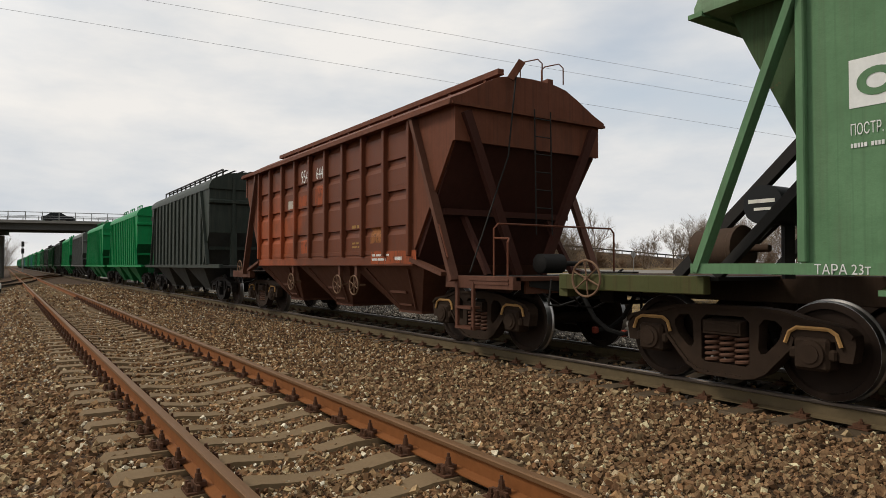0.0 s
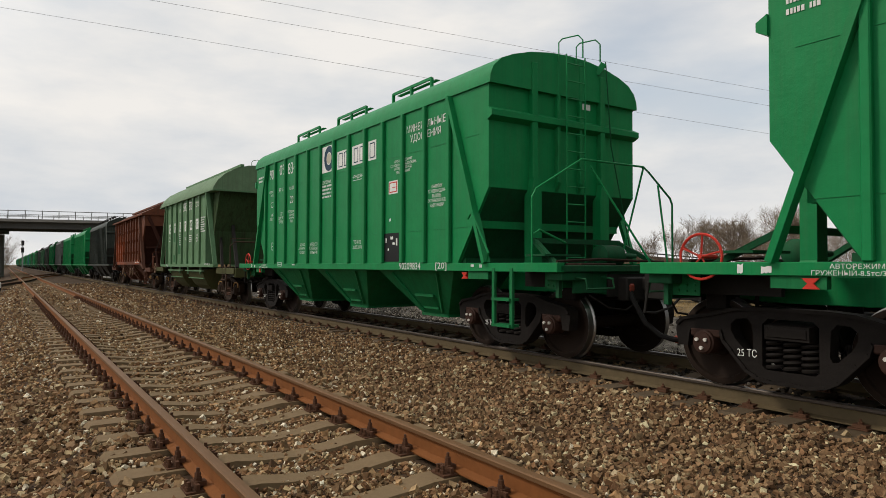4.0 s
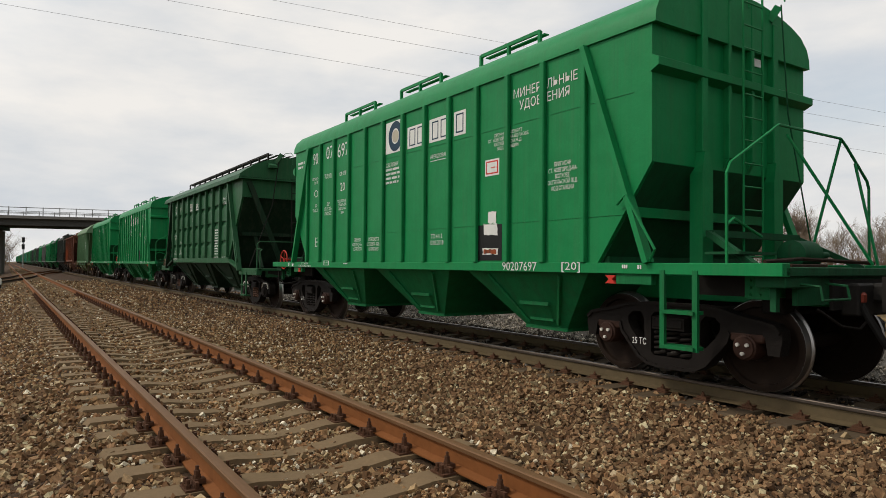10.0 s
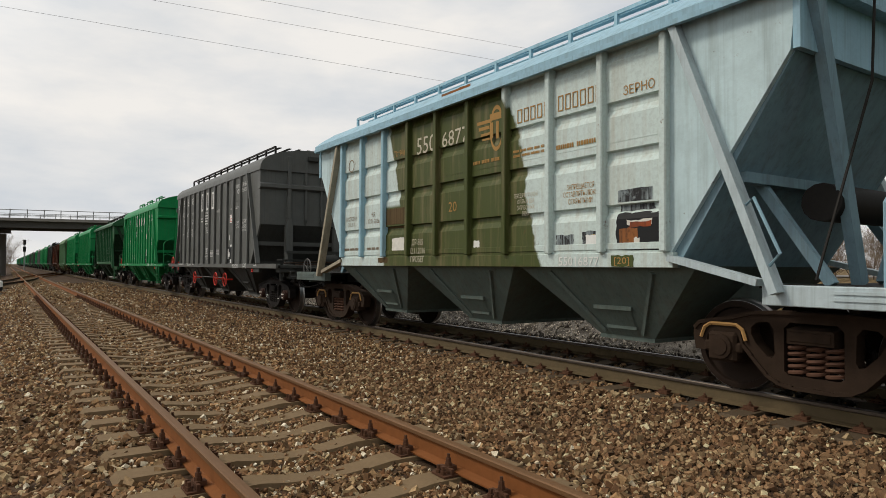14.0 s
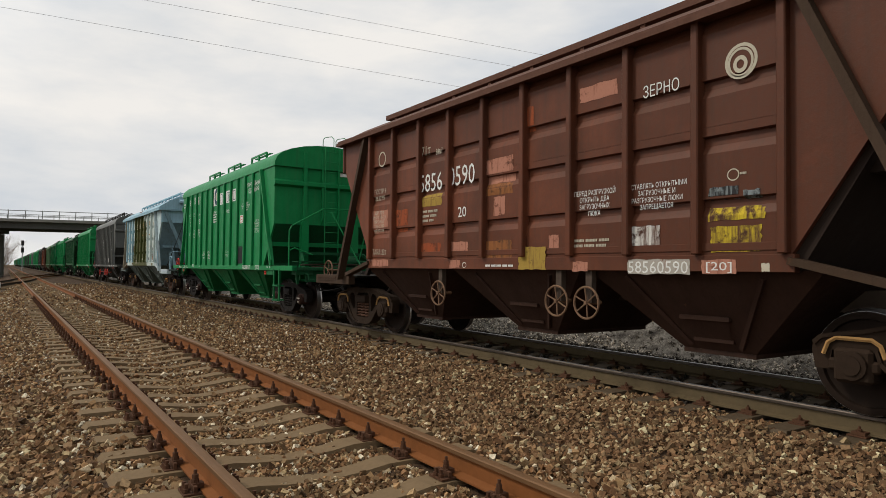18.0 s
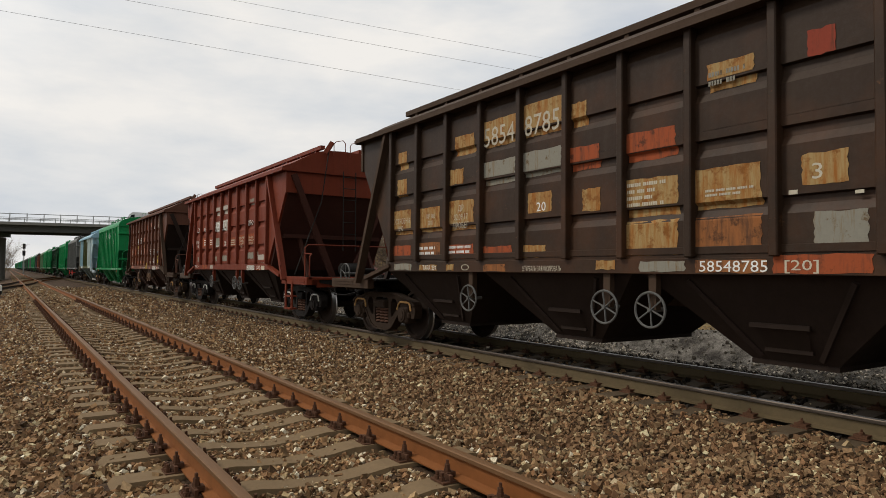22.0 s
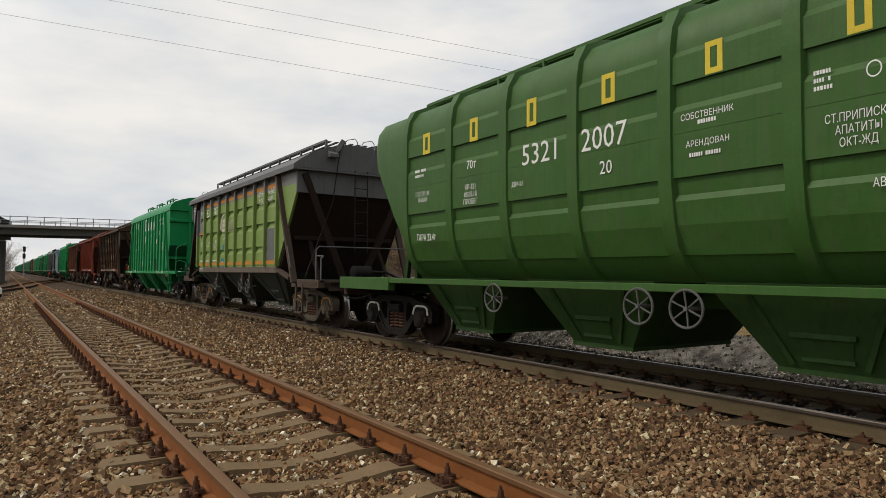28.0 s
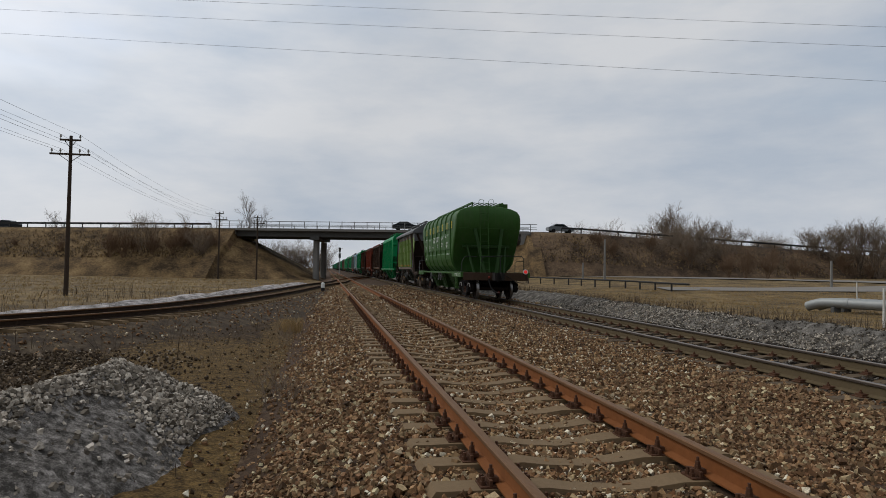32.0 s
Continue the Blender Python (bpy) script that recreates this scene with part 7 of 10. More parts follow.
def wagon_d(body, label):
    w = tagged(new("barrel_wagon"), label, "freight wagon", "wagons of the train")
    running_gear(w, body, 10.68, True, False, True, 1.17)
    sec = [(-x, z) for x, z in HALF_D] + [(x, z) for x, z in HALF_D[-2::-1]]
    n, vs, fs = len(sec), [], []
    st = [(-1.02, 0.945, 0.0), (-1.017, 0.975, 0), (-1.004, 0.994, 0.0), (-0.985, 1, 0), (0.985, 1, 0), (1.004, 0.994, 0), (1.017, 0.975, 0), (1.02, 0.945, 0)]
    for a, k, _ in st:
        for x, z in sec:
            vs.append((x * k, a * end_d(z), z - (1 - k) * (z - 3) * 0.25))
    for i in range(len(st) - 1):
        fs += [(i * n + j, i * n + j + 1, (i + 1) * n + j + 1, (i + 1) * n + j) for j in range(n - 1)]
        fs.append((i * n + n - 1, i * n, (i + 1) * n, (i + 1) * n + n - 1))
    for o in (0, (len(st) - 1) * n):
        h = n // 2
        for j in range(h - 1):
            fs.append((o + j, o + j + 1, o + n - 2 - j, o + n - 1 - j))
        fs.append((o + h - 1, o + h, o + h + 1))
    part("body", Geo().add(vs, fs), body, w, "barrel-shaped steel body", smooth=True)
    for k in range(-3, 4):
        y = 1.377 * k
        out, inn = [(x * 1.0 + (0.06 if x > 0 else -0.06 if x < 0 else 0), z + (0.05 if z > 4.2 else 0)) for x, z in sec], sec
        g, m = Geo(), len(sec)
        vs = [(x, y + d, z) for d in (-0.085, 0.085) for x, z in out] + [(x * 0.98, y + d, z) for d in (-0.125, 0.125) for x, z in sec]
        f = []
        for j in range(m - 1):
            f += [(j, j + 1, m + j + 1, m + j), (2 * m + j, 2 * m + j + 1, j + 1, j), (m + j, m + j + 1, 3 * m + j + 1, 3 * m + j)]
        part("hoop_rib", g.add(vs, f), body, w, "rounded hoop rib", smooth=True)
    zs, xs = [q[1] for q in HALF_D], [q[0] for q in HALF_D]
    for s in (-1, 1):
        for k in range(-3, 3):
            for z0, z1 in ((1.56, 2.20), (2.384, 3.155), (3.395, 3.75)):
                y0, y1 = 1.377 * k + 0.05, 1.377 * k + 1.327
                sec_ = [(float(np.interp(z, zs, xs)) - 0.02, z) for z in (z0, z1)]
                mid_ = [(float(np.interp(lerp(z1, z0, q), zs, xs)) + d, lerp(z1, z0, q)) for q, d in ((0.0, 0.003), (0.11 * 0.6 / (z1 - z0), 0.036), (0.5, 0.036), (1.0, 0.036))]
                part("side_panel", Geo().prism([(s * x, z) for x, z in sec_ + mid_], 1, y0, y1), body, w, "pressed side panel")
            part("seam", Geo().box(*sorted((s * 1.634, s * 1.6375)), 1.377 * k + 0.1, 1.377 * k + 1.277, 2.855, 2.863), body, w)
        part("side_sill", Geo().box(*sorted((s * 1.42, s * 1.6)), -6.0, 6.85, 1.16, 1.25, 0.006), body, w, "side sill")
        for t in (-1, 1):
            part("platform_beam", Geo().box(*sorted((s * 1.46, s * 1.61)), *sorted((t * 4.75, t * 6.86)), 1.02, 1.262, 0.006), body, w, "deep platform side beam")
    for c in (-2.75, 0.1, 2.9):
        hopper(w, c, M["grass_low"], 1.27, 0.42, 1.1, 0.5, 1.35, 1.0)
    for t in (-1, 1):
        part("end_beam", Geo().box(-1.5, 1.5, *sorted((t * 6.74, t * 6.88)), 0.88, 1.24, 0.01), M["brown_old"], w)
        part("deck_plate", Geo().box(-1.42, 1.42, *sorted((t * 4.3, t * 6.76)), 1.2, 1.23), M["steel_dark"], w)
        part("shelf", Geo().prism([(t * 4.6, 2.46), (t * 5.0, 2.46), (t * 5.0, 2.55), (t * 4.65, 2.62)], 0, -1.15, 1.15), M["grass_low"], w)
        part("end_flange", Geo().prism([(t * 5.2, 3.37), (t * 5.34, 3.37), (t * 5.34, 3.43), (t * 5.25, 3.43)], 0, -1.4, 1.4), body, w)
        for s in (-1, 1):
            part("end_brace", Geo().beam((s * 0.66, t * 5.36, 3.36), (s * 0.28, t * 5.85, 1.2), 0.14, 0.1, (0, t, 0)), M["grass_low"], w, "inclined end brace")
            part("strut", Geo().beam((s * 0.95, t * 4.95, 2.5), (s * 0.72, t * 5.6, 1.2), 0.11, 0.08, (s, 0, 0)), M["grass_low"], w)
    walkway(w, body, -0.75, 0.75, -5.1, 4.8, 4.46, 0.2, 9)
    part("roof_box", Geo().box(0.55, 1.0, -5.1, -4.5, 4.3, 4.62, 0.01), body, w)
    ladder(w, body, [(-0.45, -5.85, 1.22), (-0.45, -5.5, 3.6), (-0.45, -5.45, 4.6)], [(-0.05, -5.85, 1.22), (-0.05, -5.5, 3.6), (-0.05, -5.45, 4.6)], 10, 0.018)
    hoops(w, body, -5.32, (-0.48, 0.0), 4.45, 0.32)
    for x in (-1.35, -0.45):
        rail_tube(w, M["grey_black"], [(x, -5.75, 1.2), (x, -5.75, 1.7), (x + 0.1, -5.8, 1.95), (x + 0.2, -5.8, 2.0), (x + 0.7, -5.8, 2.0)], 0.02)
    rail_tube(w, M["grey_black"], [(0.3, -6.5, 1.2), (0.3, -6.5, 1.95), (0.4, -6.5, 2.03), (1.3, -6.5, 2.03), (1.42, -6.5, 1.9), (1.42, -6.5, 1.2)], 0.02)
    rail_tube(w, M["grey_black"], [(-0.45, -5.8, 2.0), (0.4, -6.5, 2.03)], 0.02)
    rail_tube(w, M["grey_black"], [(1.0, -6.5, 1.2), (1.0, -6.5, 1.7), (1.1, -6.5, 1.8), (1.4, -6.5, 1.8)], 0.016)
    step_ladder(w, body, -5.65, -5.98, 0.9, 0.5, -1.60)
    for y in (1.6, -1.0, -1.62):
        handwheel(w, y, 0.99, M["greypart"], 0.2, -1.62, "spoked discharge hand wheel", 6)
    lamp = part("tail_disc", Geo().lathe([(0, 0.0), (0, 0.115), (0.03, 0.115), (0.03, 0.0)], 20, 1, (1.38, -6.93, 1.3)), M["white"], w, "white ring of the tail marker")
    part("red_disc", Geo().lathe([(-0.008, 0.0), (-0.008, 0.08), (0.0, 0.08)], 20, 1, (1.38, -6.93, 1.3)), M["lamp_red"], lamp, "red tail marker")
    return w


M["green_stain"] = paint("stained_green_paint", (0.040, 0.075, 0.028), 0.65, 0.85, 0.35, 0.4, (0.030, 0.022, 0.013))
M["green_roof"] = paint("bleached_green_paint", (0.125, 0.205, 0.115), 0.65, 0.4, 0.12, 0.4)
M["green_mud"] = paint("muddy_green_paint", (0.058, 0.062, 0.020), 0.7, 0.75, 0.25, 0.4, (0.085, 0.058, 0.028))

# ---- two-tone paint schemes ----
def scheme(name, base, other, mask, dust=(0.12, 0.10, 0.07), dirt=0.4, rust=0.6):
    """Two paints; mask(n, l, y, z, noise) gives where the second one lies."""
    m, n, l, p = shader(name)
    v = local(n, l, shift=False)
    vs = local(n, l, (5, 5, 0.35), False)
    sep = n.new("ShaderNodeSeparateXYZ")
    l.new(v, sep.inputs[0])
    big, finer, streak = noise_node(n, l, v, 1.1), noise_node(n, l, v, 20, 8, 0.7), noise_node(n, l, vs, 1.6, 8, 0.65)
    c = mixc(n, l, mask(n, l, sep.outputs[1], sep.outputs[2], big), base, other)
    c = mixc(n, l, ramp(n, l, finer, [(0.45, BLACK3), (0.8, (0.3,) * 3)]), c, (0.06, 0.05, 0.04))
    c = mixc(n, l, ramp(n, l, streak, [(0.48, BLACK3), (0.78, (dirt,) * 3)]), c, dust)
    spot = noise_node(n, l, v, 5.5, 10, 0.75)
    c = mixc(n, l, ramp(n, l, spot, [(0.645, BLACK3), (0.69, (rust,) * 3)]), c, (0.14, 0.065, 0.03))
    l.new(c, p.inputs["Base Color"])
    p.inputs["Roughness"].default_value = 0.5
    bump(n, l, p, finer, 0.2, 0.01)
    return m


def lin(n, l, terms, k):
    """k plus the sum of factor * socket."""
    out = None
    for f, s in terms:
        x = n.new("ShaderNodeMath")
        x.operation = "MULTIPLY_ADD"
        l.new(s, x.inputs[0])
        x.inputs[1].default_value = f
        if out is None:
            x.inputs[2].default_value = k
        else:
            l.new(out, x.inputs[2])
        out = x.outputs[0]
    return out


def both(n, l, a, b):
    x = n.new("ShaderNodeMath")
    x.operation = "MULTIPLY"
    l.new(a, x.inputs[0])
    l.new(b, x.inputs[1])
    return x.outputs[0]


def step01(n, l, v, soft=0.02):
    return ramp(n, l, lin(n, l, [(1.0, v)], 0.5), [(0.5 - soft, BLACK3), (0.5 + soft, WHITE3)])


# fresh orange showing through the dull brown of the side
M["orange_side"] = scheme("orange_patched_paint", (0.125, 0.037, 0.0165), (0.27, 0.062, 0.020),
                          lambda n, l, y, z, b: both(n, l, step01(n, l, lin(n, l, [(0.35, y), (2.4, b)], -1.75), 0.3), step01(n, l, lin(n, l, [(-0.5, z), (1.4, b)], 0.85), 0.3)), (0.06, 0.035, 0.024))
# olive panel on blue: a slanting front edge and a wavy rear edge
M["blue_olive"] = scheme("blue_and_olive_paint", (0.53, 0.63, 0.605), (0.062, 0.078, 0.022),
                         lambda n, l, y, z, b: both(n, l, mixc(n, l, step01(n, l, lin(n, l, [(-1.0, z)], 2.50), 0.03), step01(n, l, lin(n, l, [(-1.0, y), (0.29, z), (0.12, b)], 0.90)), step01(n, l, lin(n, l, [(-1.0, y), (0.1, b)], 2.2))),
                                                    step01(n, l, lin(n, l, [(1.0, y), (-0.28, z), (0.5, b)], 2.2))), (0.30, 0.22, 0.13), 0.5, 0.8)
M["blue_frame"] = paint("green_stained_blue_paint", (0.10, 0.13, 0.12), 0.55, 0.5, 0.2)
M["blue_corner"] = paint("pale_blue_corner_paint", (0.46, 0.59, 0.61), 0.5, 0.35, 0.25, 0.35)
M["brace_tan"] = paint("bare_tan_metal", (0.30, 0.27, 0.20), 0.65, 0.6, 0.4, 0.4, (0.10, 0.06, 0.03))
M["rust_run"] = paint("rust_streaked_olive", (0.085, 0.055, 0.022), 0.75, 0.6, 0.5, 0.4, (0.03, 0.022, 0.012))
M["faded_brown"] = plain("faded_brown_lettering", (0.22, 0.17, 0.12), 0.7, 0, 24, 0.2, 0.02)
M["blue_worn"] = paint("worn_white_blue_paint", (0.42, 0.50, 0.52), 0.55, 0.4, 0.2)
# lime green with grey above and at the front
M["lime_grey"] = scheme("lime_and_grey_paint", (0.165, 0.168, 0.170), (0.178, 0.265, 0.070),
                        lambda n, l, y, z, b: both(n, l, step01(n, l, lin(n, l, [(-1.0, z), (0.0, b)], 3.67)), mixc(n, l, step01(n, l, lin(n, l, [(-1.0, z)], 2.71)), step01(n, l, lin(n, l, [(-1.0, y), (-0.22, z)], 4.20)), WHITE3)))
M["sill_tan"] = paint("rusty_greyish_paint", (0.12, 0.098, 0.075), 0.7, 0.5, 0.3, 0.3, (0.05, 0.032, 0.02))
# undersides and sloped hulls: grime and soot, with their shade added to the colour
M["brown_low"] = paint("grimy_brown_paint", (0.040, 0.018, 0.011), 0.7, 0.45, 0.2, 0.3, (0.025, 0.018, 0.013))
M["soot_shade_red"] = paint("sooty_red_paint", (0.050, 0.016, 0.010), 0.7, 0.3, 0.1, 0.2, (0.03, 0.022, 0.017))
M["soot_shade_brown"] = paint("sooty_brown_paint", (0.022, 0.013, 0.009), 0.7, 0.3, 0.1, 0.2, (0.03, 0.022, 0.017))
M["brown_side"] = scheme("blotched_brown_paint", (0.098, 0.033, 0.017), (0.170, 0.052, 0.025),
                         lambda n, l, y, z, b: both(n, l, step01(n, l, lin(n, l, [(0.10, y), (2.2, b)], -1.25), 0.35), step01(n, l, lin(n, l, [(-0.35, z), (1.2, b)], 0.65), 0.4)), (0.05, 0.032, 0.022), 0.45)
M["old_side"] = scheme("rust_blotched_brown_paint", (0.030, 0.0165, 0.0095), (0.066, 0.028, 0.0125),
                       lambda n, l, y, z, b: step01(n, l, lin(n, l, [(-0.12, z), (2.4, b)], -1.15), 0.3), (0.050, 0.036, 0.023), 0.4, 0.8)
M["red_dust"] = paint("dusty_oxide_paint", (0.125, 0.040, 0.019), 0.6, 0.5, 0.25, 0.4, (0.045, 0.032, 0.024))

# ---- lettering and patches of paint on the wagon sides ----
def side_x(z, corrugated):
    """How far the corrugated sheet stands out at height z."""
    for zb, zt in ((1.864, 2.032), (2.487, 2.668), (3.059, 3.24), (3.705, 3.875)):
        if corrugated and zb < z < zt:
            return -0.046 * min(1.0, (z - zb) / 0.08)
    return 0.0


def words(w, body, y, z, wide, tall, mat, x):
    """Stencilled words, fitted into a field that starts at y and z."""
    cu = bpy.data.curves.new("lettering", "FONT")
    cu.body, cu.resolution_u = body, 2
    cu.align_x = "CENTER" if "\n" in body else "LEFT"
    tmp = bpy.data.objects.new("tmp", cu)
    me = tmp.to_mesh().copy()
    tmp.to_mesh_clear()
    bpy.data.objects.remove(tmp)
    bpy.data.curves.remove(cu)
    v = np.empty(len(me.vertices) * 3)
    me.vertices.foreach_get("co", v)
    v = v.reshape(-1, 3)
    lo, hi = v.min(0), v.max(0)
    u = (v - lo) / np.maximum(hi - lo, 1e-6)
    me.vertices.foreach_set("co", np.stack([np.zeros(len(v)), -u[:, 0] * wide, u[:, 1] * tall], 1).ravel())
    me.materials.clear()
    me.materials.append(mat)
    me.update()
    ob = new("lettering", me)
    ob.parent, ob.location = w, (x - 0.003, y, z)
    return tagged(ob, kind="stuff")


def lines(w, rows, y, z, wide, tall, mat, x):
    rows = max(rows, round(tall / 0.085))
    return bars(w, y, z + tall, wide, tall, rows, mat, x - 0.003)


def plate(w, y, z, wide, tall, mat, x, lift=0.0):
    """A painted field; lift 1 draws its outline alone."""
    g = Geo()
    if lift == 1:
        for a, b, c, d in ((0, 1, 0, 0.1), (0, 1, 0.9, 1), (0, 0.12, 0, 1), (0.88, 1, 0, 1), (0, 1, 0.45, 0.55)):
            g.box(x - 0.0006, x + 0.002, y - wide * b, y - wide * a, z + tall * c, z + tall * d)
    else:
        g.box(x - 0.0006 - lift, x + 0.002, y - wide, y, z, z + tall)
    return part("painted_field", g, mat, w)


def emblem(w, y, z, wide, tall, mat, x, bold=0):
    """A round emblem as a plain ring."""
    g, n, k = Geo(), 28, (0.52 if bold else 0.82)
    cy, cz, xx = y - wide / 2, z + tall / 2, x - (0.004 if bold else 0.001)
    vs = [(xx, cy + wide / 2 * r * math.cos(a), cz + tall / 2 * r * math.sin(a)) for r in (1, k) for a in [2 * math.pi * i / n for i in range(n)]]
    g.add(vs, [(i, (i + 1) % n, n + (i + 1) % n, n + i) for i in range(n)])
    return part("emblem", g, mat, w)


def crescent(w, y, z, r, a0, a1, thick, mat, x):
    """A painted arc that tapers from its start to its tip, angles in degrees."""
    n, vs = 14, []
    for i in range(n + 1):
        a, t = math.radians(lerp(a0, a1, i / n)), thick * (1 - i / n) ** 0.8 + 0.012
        vs += [(x, y - q * math.cos(a), z + q * math.sin(a)) for q in (r, r - t)]
    return part("emblem", Geo().add(vs, [(2 * i, 2 * i + 2, 2 * i + 3, 2 * i + 1) for i in range(n)]), mat, w, "painted crescent of the emblem")


def strokes(w, count, y, z, wide, tall, mat, x, weight=0.15):
    """Large brand signs as plain open blocks."""
    g = Geo()
    for k in range(count):
        a, b = y - wide * k / count, y - wide * (k + 0.72) / count
        e = (a - b) * weight
        g.box(x - 0.003, x, a - e, a, z, z + tall).box(x - 0.003, x, b, b + e, z, z + tall)
        for c in (z, z + tall - e):
            g.box(x - 0.003, x, b + e + 0.0005, a - e - 0.0005, c, c + e)
    return tagged(part("brand_sign", g, mat, w), kind="stuff")


def patch(w, y, z, wide, tall, mat, x, corrugated, lift=0.0):
    """A ragged patch of other paint, brushed on over the sheet."""
    rng = random.Random("%.2f %.2f %s" % (y, z, mat.name))
    n = max(3, int(tall / 0.035))
    g, vs = Geo(), []
    for i in range(n + 1):
        zz = z + tall * i / n
        r = x + 0.001 - 0.0012 - lift * 0.6 - side_x(zz, corrugated)
        j = 0.014 * min(1, wide * 2)
        for k in range(7):
            vs.append((r, y - wide * k / 6 + (rng.uniform(-j, j) if k in (0, 6) else 0), zz + (rng.uniform(-0.009, 0.009) if i in (0, n) else 0)))
    fs = [(7 * i + k, 7 * i + k + 1, 7 * i + 8 + k, 7 * i + 7 + k) for i in range(n) for k in range(6)]
    return part("paint_patch", g.add(vs, fs), mat, w)


def worn(name, rgb, under, amount=0.5):
    """A patch of paint worn through to what lies under it."""
    m, n, l, p = shader(name)
    v = local(n, l)
    vs = local(n, l, (7, 7, 0.8))
    a, b, c = noise_node(n, l, v, 7, 8, 0.7), noise_node(n, l, vs, 2.2, 8, 0.7), noise_node(n, l, v, 30, 6, 0.7)
    k = mixc(n, l, ramp(n, l, c, [(0.3, BLACK3), (0.75, (0.5,) * 3)]), rgb, tuple(q * 0.75 for q in rgb))
    k = mixc(n, l, ramp(n, l, b, [(0.64 - 0.22 * amount, BLACK3), (0.74 - 0.12 * amount, WHITE3)]), k, under)
    k = mixc(n, l, ramp(n, l, a, [(0.66 - 0.16 * amount, BLACK3), (0.72 - 0.1 * amount, WHITE3)]), k, tuple(q * 0.7 for q in under))
    l.new(k, p.inputs["Base Color"])
    p.inputs["Roughness"].default_value = 0.75
    return m


M["orange_patch"] = worn("orange_red_touch_up", (0.30, 0.070, 0.025), (0.12, 0.045, 0.025), 0.7)
M["red_patch"] = worn("red_touch_up", (0.24, 0.045, 0.025), (0.09, 0.035, 0.02), 0.4)
M["rust_patch"] = worn("rusty_touch_up", (0.27, 0.105, 0.035), (0.11, 0.050, 0.025), 0.8)
M["pink_patch"] = worn("faded_pink_touch_up", (0.42, 0.19, 0.13), (0.16, 0.06, 0.035), 0.6)
M["pale_patch"] = worn("pale_grey_touch_up", (0.40, 0.37, 0.32), (0.24, 0.12, 0.08), 0.35)
M["grey_patch"] = worn("grey_touch_up", (0.23, 0.22, 0.18), (0.17, 0.11, 0.055), 0.5)
M["worn_cream_patch"] = worn("worn_ochre_touch_up", (0.34, 0.235, 0.10), (0.27, 0.105, 0.022), 1.0)
M["yellow_patch"] = worn("dull_yellow_touch_up", (0.36, 0.24, 0.05), (0.14, 0.07, 0.03), 0.55)
M["white_scuff"] = worn("scuffed_white_paint", (0.62, 0.61, 0.57), (0.10, 0.045, 0.03), 1.0)
M["yellow_scuff"] = worn("scuffed_yellow_paint", (0.56, 0.42, 0.03), (0.09, 0.04, 0.026), 1.0)
M["soot_patch"] = worn("black_scuff", (0.03, 0.03, 0.032), (0.28, 0.33, 0.34), 0.75)
M["teal_patch"] = worn("teal_touch_up", (0.03, 0.17, 0.20), (0.09, 0.13, 0.05), 0.2)
M["green_deep_patch"] = worn("deep_green_touch_up", (0.03, 0.12, 0.045), (0.10, 0.20, 0.09), 0.2)
M["orange_line"] = plain("orange_trim_paint", (0.45, 0.19, 0.03), 0.6, 0, 20, 0.2)


